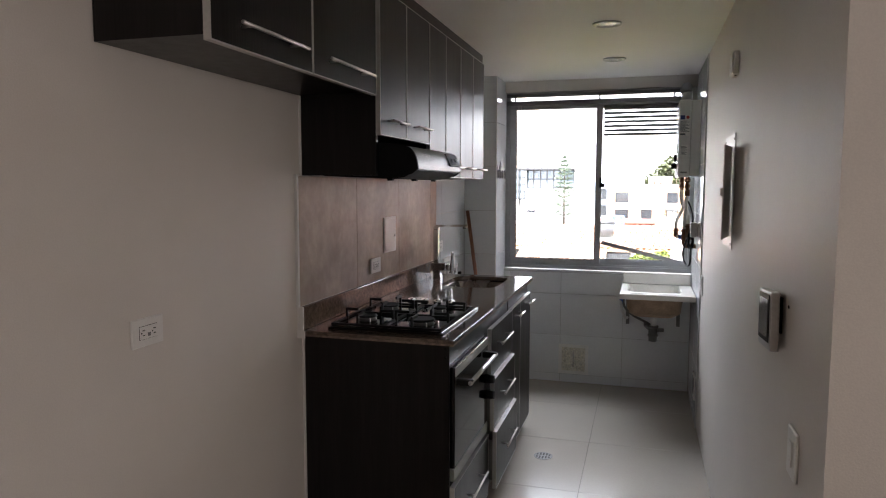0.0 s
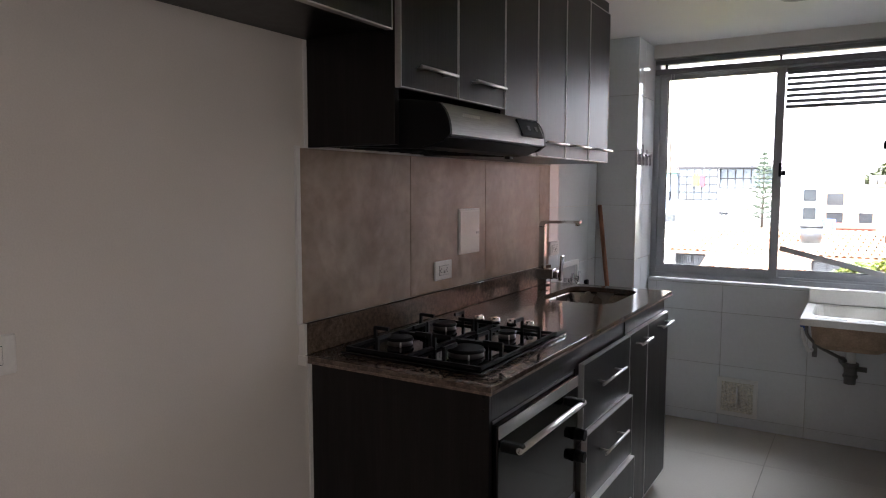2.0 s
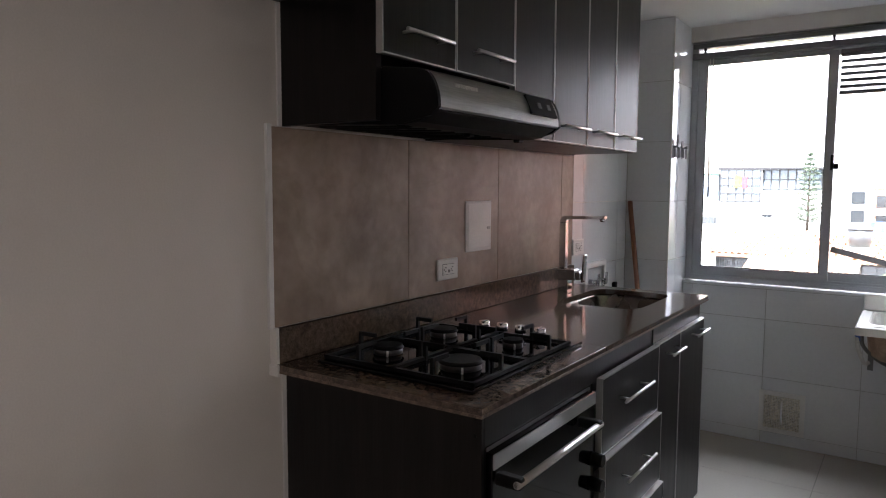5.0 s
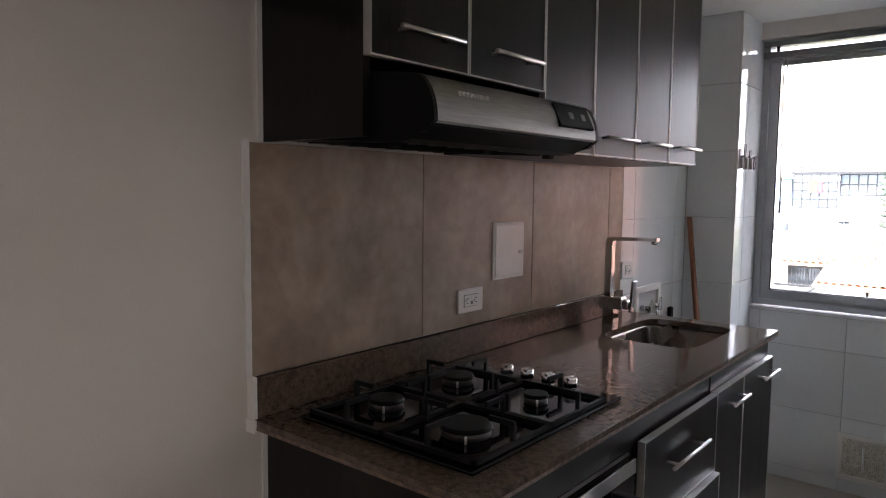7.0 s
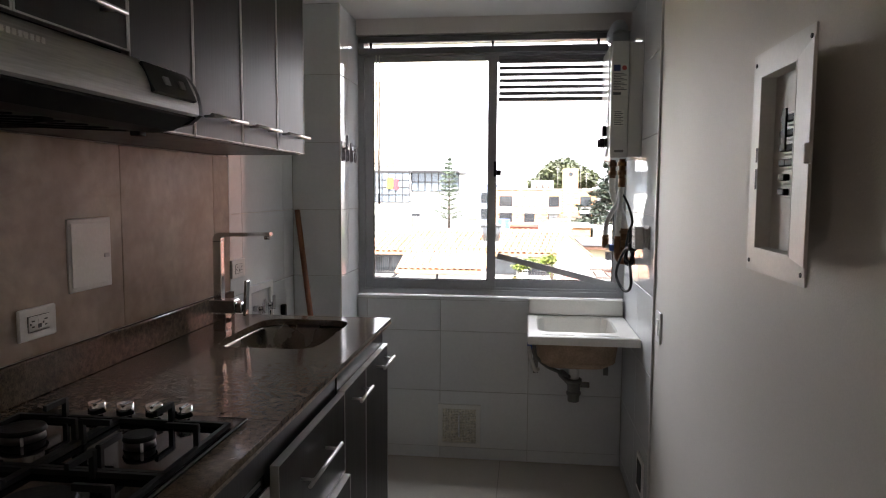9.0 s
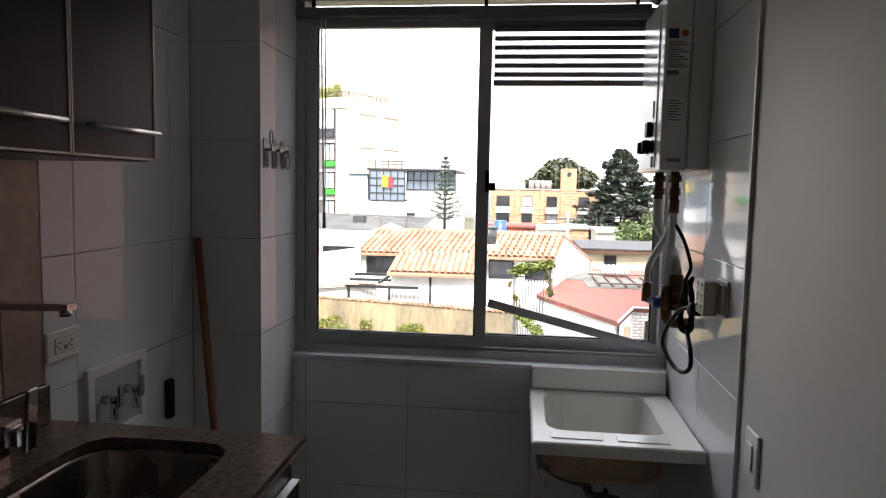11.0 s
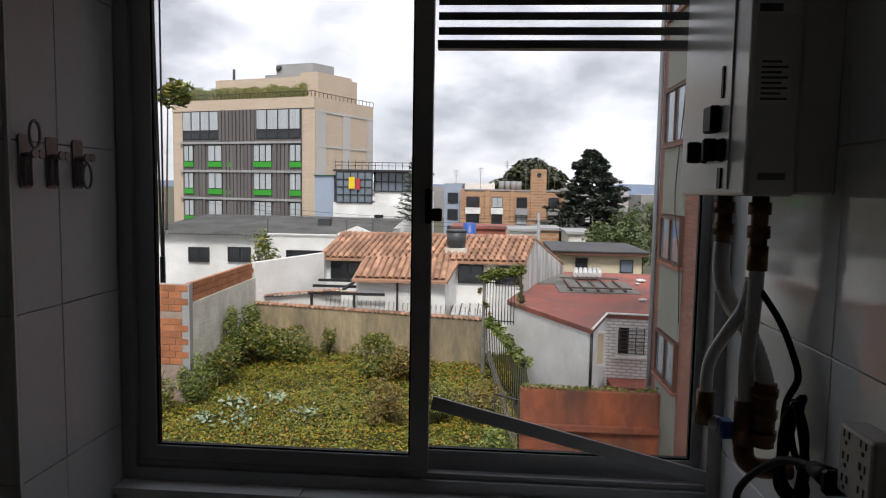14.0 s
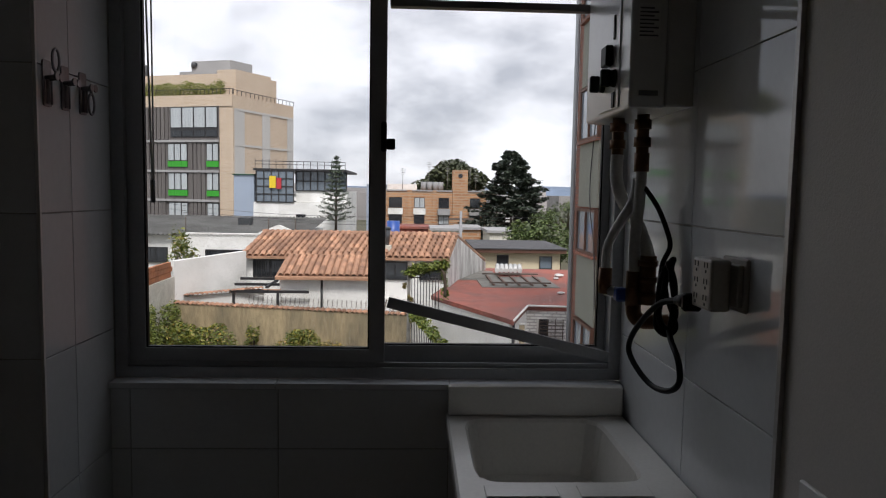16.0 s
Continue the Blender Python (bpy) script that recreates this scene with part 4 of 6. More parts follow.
part("body", hung(XR - 0.037, XR - 0.016, -0.496, -0.333, 1.036, 1.180, 0.004), EDGE, ic, "silver front frame")
part("bezel", hung(XR - 0.0388, XR - 0.0372, -0.486, -0.341, 1.055, 1.172, 0.0005), BLACK, ic)
part("screen", hung(XR - 0.0402, XR - 0.039, -0.472, -0.352, 1.066, 1.160, 0.0004), SCREEN, ic, "dark glass screen")
part("screw", R((XR - 0.003, -0.515, 1.155), (XR - 0.0005, -0.515, 1.155), 0.004, 8), SLOT, ic)
ch = thing("door_chime", (XR, 0.65, 1.90), "small white door chime box high on the wall", "chime")
part("body", B(XR - 0.022, XR - 0.0005, 0.60, 0.70, 1.862, 1.952, 0.005, 2), WPLASTIC, ch)
part("cover", B(XR - 0.026, XR - 0.0222, 0.606, 0.694, 1.868, 1.946, 0.0018), WPLASTIC, ch)
part("slot", B(XR - 0.016, XR - 0.008, 0.61, 0.63, 1.8600, 1.8619), SLOT, ch)
for y, z, w, h in ((-0.645, 0.850, 0.085, 0.108), (1.872, 0.872, 0.078, 0.112)):
    sw = thing("light_switch", (XR, y, z), "white single light switch plate", "switch", "light switches")
    part("plate", B(XR - 0.008, XR - 0.0005, y - w / 2, y + w / 2, z - h / 2, z + h / 2, 0.002), WPLASTIC, sw)
    part("rocker", B(XR - 0.0115, XR - 0.0082, y - 0.015, y + 0.015, z - 0.028, z + 0.028, 0.001), WPLASTIC, sw)
lp_ = thing("low_wall_plate", (XR, 2.13, 0.2), "small plate frame low on the tiled wall", "wall plate")
part("frame", B(1.546, 1.5535, 2.06, 2.20, 0.14, 0.29, 0.002), WPLASTIC, lp_)
part("opening", B(1.5445, 1.5458, 2.08, 2.18, 0.16, 0.27), BLACK, lp_)

# flat hooks on the pillar, each a plate with two pegs; two carry a snap ring
for k, (y, ring) in enumerate(((2.474, 1), (2.548, 0), (2.628, -1))):
    hk = thing("wall_hook", (XP, y, 1.53), ("flat steel wall hook with an upturned snap ring", "flat steel wall hook with two pegs", "flat steel wall hook with a hanging snap ring")[k], "hook", "steel hooks on the pillar")
    X = XP + 0.0005
    bm = bmesh.new()
    out_l = [(y - 0.016 + 0.005 * (1 - math.cos(a)) if k2 in (0, 1) else y + 0.016 - 0.005 * (1 - math.cos(a)), zc + sg * 0.005 * math.sin(a)) for k2, zc, sg, a in (
        (0, 1.492, -1, 0), (0, 1.492, -1, 0.8), (0, 1.492, -1, 1.57), (3, 1.492, -1, 1.57), (3, 1.492, -1, 0.8), (3, 1.492, -1, 0),
        (2, 1.577, 1, 0), (2, 1.577, 1, 0.8), (2, 1.577, 1, 1.57), (1, 1.577, 1, 1.57), (1, 1.577, 1, 0.8), (1, 1.577, 1, 0))]
    part("plate", prism(out_l, "x", X, X + 0.003), HOOKM, hk)
    for dy in (-0.008, 0.010):
        peg = part("peg", R((X + 0.0032, y + dy, 1.545), (X + 0.024, y + dy, 1.548), 0.0045, 10), HOOKM, hk)
        part("peg_cap", R((X + 0.0242, y + dy, 1.548), (X + 0.028, y + dy, 1.548), 0.0085, 14), HOOKM, peg)
        part("wire", R((X + 0.006, y + dy, 1.5405), (X + 0.006, y + dy, 1.492), 0.0024, 6), HOOKM, hk)
    if ring:
        zr = 1.582 if ring > 0 else 1.512
        loop_ = [(X + 0.020, y + 0.002 + 0.014 * math.sin(a), zr + 0.024 * math.cos(a)) for a in [2 * math.pi * i / 10 for i in range(11)]]
        part("snap_ring", tube(loop_, 0.0028, 6), HOOKM, hk)
        part("snap_shank", R((X + 0.020, y + 0.002, zr - ring * 0.022), (X + 0.020, y + 0.002, 1.550), 0.0035, 8), HOOKM, hk)

# ceiling spots
for x, y in ((1.038, 1.08), (1.034, 2.0)):
    sl = thing("ceiling_spotlight", (x, y, H), "recessed round ceiling spotlight, switched off", "spotlight", "ceiling spotlights")
    ring = rings([[(x + r * math.cos(2 * math.pi * k / 28), y + r * math.sin(2 * math.pi * k / 28), z) for k in range(28)] for r, z in ((0.068, H - 0.0005), (0.066, H - 0.007), (0.052, H - 0.008), (0.044, H - 0.003))], False)
    part("trim_ring", ring, ALU, sl, "satin metal trim ring")
    part("lamp", R((x, y, H - 0.0006), (x, y, H - 0.004), 0.043, 24), BULB, sl)

# floor drain
fd = thing("floor_drain", (0.745, 1.29, 0), "round metal floor drain grate", "drain")
part("ring", R((0.745, 1.29, -0.003), (0.745, 1.29, 0.0022), 0.05, 24), GPLASTIC, fd)
bm = bmesh.new()
for k in range(5):
    h = math.sqrt(0.0016 - (0.016 * (k - 2)) ** 2)
    for s in (-1, 1):
        a, b = sorted((s * 0.006, s * h))
        if b - a > 0.006:
            box(bm, 0.745 + 0.016 * (k - 2) - 0.0045, 0.745 + 0.016 * (k - 2) + 0.0045, 1.29 + a, 1.29 + b, 0.0023, 0.0028)
part("slot", bm, SLOT, fd)

# paint bead round the cupboards and the tile field
structure("trim", B(0.0005, 0.010, -0.015, -0.001, 0.986, 1.478), CEIL, "white filler bead beside the beige tiles", "trim")
structure("trim", B(0.0005, 0.006, 0.024, 0.036, 1.475, 1.765), CEIL, "white filler bead beside the wall cabinet", "trim")
structure("trim", B(0.0005, 0.006, 0.026, 0.0375, 0.0, 0.8785), CEIL, "white filler bead beside the base cabinet", "trim")
bm = bmesh.new()
box(bm, 0.0005, 0.0225, -0.008, 0.0015, 0.9, 0.988)
box(bm, 0.0005, 0.031, -0.012, -0.0065, 0.872, 0.8995)
structure("trim", bm, WPLASTIC, "white plastic end cap at the upstand", "trim")
structure("trim", B(XR - 0.0085, XR - 0.0003, 1.974, 1.984, 0, H - 0.001), EDGE, "metal edge strip where the wall tiles end", "trim")
structure("trim", B(XP - 0.0055, XP + 0.0012, YP - 0.0012, YP + 0.0055, 0, H - 0.001), WPLASTIC, "white corner strip on the tiled pillar", "trim")


# ---- outside ----
def leaf_material(name, stops, rough=0.55):
    m = bpy.data.materials.new(name)
    m.use_nodes = True
    n, l = m.node_tree.nodes, m.node_tree.links
    b = n["Principled BSDF"]
    geo, ramp_ = n.new("ShaderNodeNewGeometry"), n.new("ShaderNodeValToRGB")
    e = ramp_.color_ramp.elements
    while len(e) < len(stops):
        e.new(0.5)
    for k, (p, c) in enumerate(stops):
        e[k].position, e[k].color = p, (*c, 1)
    l.new(geo.outputs["Random Per Island"], ramp_.inputs["Fac"])
    l.new(ramp_.outputs["Color"], b.inputs["Base Color"])
    b.inputs["Roughness"].default_value = rough
    return m


def brick_material(name, c1, c2, mortar, w, h, axis, stain=0.5):
    """Courses of brick on an upright wall that runs along the axis."""
    m = bpy.data.materials.new(name)
    m.use_nodes = True
    n, l = m.node_tree.nodes, m.node_tree.links
    b = n["Principled BSDF"]
    geo, sep, com, br = (n.new("ShaderNode" + k) for k in ("NewGeometry", "SeparateXYZ", "CombineXYZ", "TexBrick"))
    l.new(geo.outputs["Position"], sep.inputs[0])
    l.new(sep.outputs[axis], com.inputs[0])
    l.new(sep.outputs[2], com.inputs[1])
    l.new(com.outputs[0], br.inputs["Vector"])
    br.inputs["Scale"].default_value = 1
    br.inputs["Brick Width"].default_value, br.inputs["Row Height"].default_value, br.inputs["Mortar Size"].default_value = w, h, h * 0.2
    for k, c in (("Color1", c1), ("Color2", c2), ("Mortar", mortar)):
        br.inputs[k].default_value = (*c, 1)
    noi, mul = n.new("ShaderNodeTexNoise"), n.new("ShaderNodeMixRGB")
    noi.inputs["Scale"].default_value = 0.9
    mul.blend_type, mul.inputs[0].default_value = "MULTIPLY", stain
    l.new(geo.outputs["Position"], noi.inputs["Vector"])
    l.new(br.outputs["Color"], mul.inputs[1])
    l.new(noi.outputs["Fac"], mul.inputs[2])
    l.new(mul.outputs[0], b.inputs["Base Color"])
    bp = n.new("ShaderNodeBump")
    bp.inputs["Strength"].default_value, bp.inputs["Distance"].default_value = 0.6, 0.01
    bp.invert = True
    l.new(br.outputs["Fac"], bp.inputs["Height"])
    l.new(bp.outputs["Normal"], b.inputs["Normal"])
    b.inputs["Roughness"].default_value = 0.85
    return m


EARTH = material("earth", (0.11, 0.10, 0.055), 0.95, vary=0.25, scale=0.6, fine=9, tint=(0.06, 0.06, 0.03))
UNDERG = material("creeper_litter", (0.075, 0.07, 0.012), 0.95, vary=0.25, scale=3, fine=40, tint=(0.035, 0.04, 0.008))
CREEP = leaf_material("creeper_leaves", ((0.0, (0.03, 0.05, 0.004)), (0.25, (0.09, 0.12, 0.006)), (0.6, (0.20, 0.20, 0.008)), (0.88, (0.30, 0.22, 0.010)), (0.955, (0.40, 0.18, 0.012)), (1.0, (0.42, 0.10, 0.012))))
BUSHL = leaf_material("bush_leaves", ((0.0, (0.035, 0.06, 0.010)), (0.5, (0.11, 0.14, 0.018)), (0.85, (0.22, 0.21, 0.025)), (1.0, (0.28, 0.17, 0.03))))
DRYL = leaf_material("dry_leaves", ((0.0, (0.04, 0.035, 0.012)), (0.5, (0.14, 0.115, 0.022)), (0.85, (0.25, 0.19, 0.035)), (1.0, (0.32, 0.19, 0.04))))
PALEL = leaf_material("pale_leaves", ((0.0, (0.10, 0.15, 0.07)), (1.0, (0.32, 0.39, 0.29))))
VINEL = leaf_material("vine_leaves", ((0.0, (0.03, 0.06, 0.008)), (0.6, (0.12, 0.16, 0.02)), (1.0, (0.24, 0.25, 0.04))))
CONIL = leaf_material("conifer_needles", ((0.0, (0.010, 0.018, 0.012)), (0.7, (0.022, 0.034, 0.020)), (1.0, (0.04, 0.055, 0.03))))
UMBL = leaf_material("umbrella_leaves", ((0.0, (0.022, 0.03, 0.012)), (0.7, (0.045, 0.055, 0.02)), (1.0, (0.075, 0.085, 0.03))))
ARAUL = leaf_material("araucaria_needles", ((0.0, (0.035, 0.055, 0.035)), (1.0, (0.09, 0.12, 0.075))))
TREEL = leaf_material("tree_leaves", ((0.0, (0.03, 0.05, 0.012)), (0.6, (0.07, 0.11, 0.025)), (1.0, (0.12, 0.15, 0.04))))
GRASSL = leaf_material("terrace_grass", ((0.0, (0.08, 0.11, 0.02)), (1.0, (0.26, 0.26, 0.06))))
BARK = material("bark", (0.09, 0.065, 0.045), 0.9, vary=0.2, scale=6)
PLASTER = material("white_plaster", (0.84, 0.84, 0.82), 0.9, vary=0.06, scale=0.9, fine=11, tint=(0.64, 0.64, 0.61), bump=0.5)
STAINW = material("streaked_plaster", (0.70, 0.70, 0.68), 0.9, vary=0.12, scale=1.6, fine=14, tint=(0.24, 0.23, 0.21), stretch_v=(1.6, 1.6, 0.22))
OLIVE = material("stained_garden_wall", (0.42, 0.335, 0.20), 0.95, vary=0.16, scale=1.1, fine=10, tint=(0.15, 0.13, 0.09), stretch_v=(1, 1, 0.3), bump=0.5)
CEMENT = material("cement_render", (0.76, 0.74, 0.66), 0.95, vary=0.14, scale=2.2, fine=14, tint=(0.56, 0.54, 0.46), bump=1.0)
MORTAR = material("brick_mortar", (0.40, 0.31, 0.25), 0.95, vary=0.15, scale=5, fine=40)
HBRICK = material("hollow_brick", (0.47, 0.18, 0.075), 0.9, vary=0.15, scale=4, fine=40, island=0.18, bump=0.4)
CLAY = material("clay_roof_tile", (0.51, 0.285, 0.175), 0.85, vary=0.2, scale=1.4, fine=16, tint=(0.30, 0.16, 0.10), island=0.32)
CLAYR = material("clay_roof_tile_joined", (0.49, 0.275, 0.17), 0.85, vary=0.2, scale=1.4, fine=16, tint=(0.28, 0.16, 0.10), island=-0.3)
REDROOF = material("red_flat_roof", (0.40, 0.115, 0.08), 0.8, vary=0.2, scale=0.75, fine=4, tint=(0.20, 0.085, 0.07))
REDWALL = material("red_brown_wall", (0.40, 0.115, 0.05), 0.9, vary=0.2, scale=0.8, fine=9, tint=(0.10, 0.05, 0.035), stretch_v=(1, 1, 0.4))
WBRICK = brick_material("white_painted_brick", (0.86, 0.86, 0.84), (0.80, 0.80, 0.78), (0.48, 0.48, 0.47), 0.28, 0.10, 0, 0.12)
CREAM = material("cream_wall", (0.66, 0.57, 0.40), 0.9, vary=0.06, scale=0.7)
DARKROOF = material("dark_flat_roof", (0.085, 0.085, 0.09), 0.8, vary=0.15, scale=0.5, fine=4)
FASCIA = material("brown_fascia", (0.11, 0.05, 0.03), 0.7, vary=0.12)
GREYROOF = material("fibre_cement_roof", (0.36, 0.36, 0.35), 0.85, vary=0.14, scale=0.7, fine=5, tint=(0.22, 0.22, 0.21))
OCHRE = brick_material("ochre_brick", (0.57, 0.45, 0.335), (0.50, 0.385, 0.27), (0.56, 0.47, 0.38), 0.42, 0.13, 1, 0.16)
CONC = material("concrete_band", (0.36, 0.36, 0.36), 0.85, vary=0.1, scale=0.5)
STRIPE = material("pale_grey_render", (0.50, 0.49, 0.47), 0.9, vary=0.05, scale=0.4)
SLATE = material("grey_cladding", (0.15, 0.137, 0.132), 0.8, vary=0.12, scale=0.8, fine=9, stretch_v=(4, 4, 0.1), island=0.12)
DGREEN = material("dark_green_metal", (0.02, 0.09, 0.045), 0.5, vary=0.06)
GREEN = material("green_spandrel", (0.035, 0.34, 0.025), 0.5, vary=0.06)
CURTAIN = material("curtained_window", (0.48, 0.52, 0.54), 0.25, vary=0.1, scale=0.7, stretch_v=(6, 6, 0.2))
DGLASS = material("dark_window_glass", (0.03, 0.035, 0.04), 0.08, vary=0.1, scale=0.5)
BLUEGLASS = material("sky_tinted_glass", (0.16, 0.20, 0.24), 0.08, vary=0.1, scale=0.5)
ORANGEB = brick_material("orange_brick", (0.52, 0.28, 0.14), (0.38, 0.18, 0.085), (0.44, 0.32, 0.22), 0.9, 0.32, 0, 0.2)
NBRICK = brick_material("red_facing_brick", (0.36, 0.135, 0.085), (0.24, 0.075, 0.05), (0.16, 0.11, 0.09), 0.26, 0.085, 1, 0.3)
NPANEL = material("grey_green_panel", (0.22, 0.225, 0.19), 0.8, vary=0.06, scale=1.5)
BFRAME = material("black_steel_frame", (0.02, 0.02, 0.022), 0.5, vary=0.06)
RUST = material("old_metal", (0.14, 0.11, 0.09), 0.7, vary=0.2, scale=5)
TANKM = material("black_tank", (0.05, 0.055, 0.06), 0.5, vary=0.08)
TANKG = material("grey_tank", (0.30, 0.31, 0.32), 0.6, vary=0.1)
YELLOW = material("yellow_cloth", (0.75, 0.55, 0.03), 0.8, vary=0.05)
REDC = material("red_cloth", (0.45, 0.04, 0.05), 0.8, vary=0.05)
BLUEW = material("pale_blue_wall", (0.32, 0.38, 0.47), 0.85, vary=0.06, scale=0.5)
# Blue distance haze is put into the hills' base colour.
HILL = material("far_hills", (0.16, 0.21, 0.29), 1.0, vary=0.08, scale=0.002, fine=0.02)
# Haze over the town is painted as this washed-out grey.
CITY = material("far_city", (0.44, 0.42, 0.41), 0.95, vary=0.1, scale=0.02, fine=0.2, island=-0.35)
DIRTYG = material("dirty_grey_roofing", (0.24, 0.235, 0.215), 0.9, vary=0.2, scale=1.2, fine=7, tint=(0.12, 0.115, 0.10))
SHEET = material("corrugated_sheet", (0.62, 0.62, 0.60), 0.6, vary=0.1, scale=3)
PIPEG = material("grey_downpipe", (0.33, 0.35, 0.37), 0.5, vary=0.06)

rng = np.random.default_rng(7)


def leaves(points, size, tilt=0.9, aspect=0.7):
    """A leaf-shaped four-sided blade at each point, turned at random, as vertex and face arrays."""
    pts = np.asarray(points, float)
    k = len(pts)
    a = rng.uniform(0, 2 * np.pi, k)
    n = np.stack([rng.normal(0, tilt, k), rng.normal(0, tilt, k), np.ones(k)], 1)
    n /= np.linalg.norm(n, axis=1)[:, None]
    u = np.stack([np.cos(a), np.sin(a), np.zeros(k)], 1)
    u -= n * (u * n).sum(1)[:, None]
    u /= np.linalg.norm(u, axis=1)[:, None] + 1e-9
    v = np.cross(n, u)
    s = (size * rng.uniform(0.6, 1.35, k))[:, None]
    vs = np.stack([pts - u * s, pts + v * s * aspect * 0.6 - u * s * 0.1, pts + u * s, pts - v * s * aspect * 0.6 - u * s * 0.1], 1).reshape(-1, 3)
    fs = np.arange(4 * k).reshape(-1, 4)
    return vs, fs


def leaf_mesh(name, points, size, mat, tilt=0.9, aspect=0.7, origin=(0, 0, 0)):
    vs, fs = leaves(np.asarray(points) - np.asarray(origin), size, tilt, aspect)
    me = bpy.data.meshes.new(name)
    me.from_pydata(vs.tolist(), [], fs.tolist())
    me.materials.append(mat)
    return me


def leaf_part(name, points, size, mat, parent, tilt=0.9, aspect=0.7, label=""):
    ob = new(name, leaf_mesh(name, points, size, mat, tilt, aspect, origin_of(parent)))
    ob.parent = parent
    return tagged(ob, label)


def blob(c, r, n, clumps=9):
    """Points in an uneven crown made of clumps."""
    c, r = np.array(c), np.array(r)
    out_ = []
    for _ in range(clumps):
        d = rng.normal(0, 1, 3)
        d /= np.linalg.norm(d)
        cc = c + d * r * rng.uniform(0.3, 0.75)
        rr = r * rng.uniform(0.28, 0.5)
        p = rng.normal(0, 1, (n // clumps, 3))
        p /= np.linalg.norm(p, axis=1)[:, None]
        out_.append(cc + p * rr * rng.uniform(0.6, 1.0, (n // clumps, 1)))
    return np.concatenate(out_)


# ground, hills and the far town
structure("ground", B(-2500, 2500, 3.2, 3200, -6.0, -5.0), EARTH, "earth and town ground reaching the horizon", "ground")
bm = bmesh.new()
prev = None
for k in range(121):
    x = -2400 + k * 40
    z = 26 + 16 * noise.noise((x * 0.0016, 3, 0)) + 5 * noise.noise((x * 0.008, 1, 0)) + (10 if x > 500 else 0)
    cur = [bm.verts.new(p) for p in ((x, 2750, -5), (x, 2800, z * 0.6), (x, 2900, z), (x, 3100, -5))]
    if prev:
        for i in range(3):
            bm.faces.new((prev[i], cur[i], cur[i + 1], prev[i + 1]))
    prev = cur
structure("backdrop", bm, HILL, "distant hills with haze blue in their colour", "hills")
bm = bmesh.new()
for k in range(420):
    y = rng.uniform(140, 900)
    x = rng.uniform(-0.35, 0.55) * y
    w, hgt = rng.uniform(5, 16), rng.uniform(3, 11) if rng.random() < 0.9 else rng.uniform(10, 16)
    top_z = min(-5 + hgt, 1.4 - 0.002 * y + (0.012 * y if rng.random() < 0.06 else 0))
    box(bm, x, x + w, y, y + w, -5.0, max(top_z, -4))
solid("far_town", bm, CITY, "far-off town of low buildings in haze-paled colour", "town", kind="stuff")

# ---- overgrown yard ----
def carpet_z(x, y):
    return -4.02 + 0.16 * noise.noise((x * 0.7, y * 0.7, 0)) + 0.10 * noise.noise((x * 1.9, y * 1.9, 4)) + 0.02 * (y - 17)


bm = bmesh.new()
gx, gy = np.linspace(-9, 2.2, 40), np.linspace(7, 24, 50)
grid = [[bm.verts.new((x, y, carpet_z(x, y) - 0.1)) for y in gy] for x in gx]
for i in range(39):
    for j in range(49):
        bm.faces.new((grid[i][j], grid[i + 1][j], grid[i + 1][j + 1], grid[i][j + 1]))
structure("yard_ground", bm, UNDERG, "dark earth under the creeper", "ground")
px_, py_ = rng.uniform(-8.5, 1.7, 165000), rng.uniform(10.5, 23.6, 165000)
patch = np.array([noise.noise((x * 0.55, y * 0.55, 9)) for x, y in zip(px_, py_)])
pz_ = np.array([carpet_z(x, y) for x, y in zip(px_, py_)]) + rng.uniform(-0.07, 0.07, 165000)
pts = np.stack([px_, py_, pz_], 1)
tagged(new("creeper", leaf_mesh("creeper", pts, 0.030, CREEP, 0.6, 0.95)), "yellow-green flowering creeper covering the yard", "creeper", kind="stuff")
# Patches of darker leaves paint shadows into the creeper.
tagged(new("creeper_shadows", leaf_mesh("creeper_shadows", pts[patch > 0.14][:14000] + np.array([0, 0, 0.04]), 0.034, BUSHL, 0.6, 0.9)), "darker green leaf patches standing in for shadows in the creeper", "weeds", kind="stuff")


def bush(at, r, n, mat, size, label):
    b = thing("bush", (at[0], at[1], at[2] - r[2]), label, "bush")
    bm = bmesh.new()
    for k in range(6):
        a = 2 * math.pi * k / 6
        rod(bm, (at[0], at[1], at[2] - r[2]), (at[0] + 0.6 * r[0] * math.cos(a), at[1] + 0.6 * r[1] * math.sin(a), at[2] + 0.4 * r[2]), 0.02, 5, 0.008)
    part("stems", bm, BARK, b)
    leaf_part("foliage", blob(at, r, int(n * 1.9), 13), size * 0.72, mat, b, 1.2)
    return b


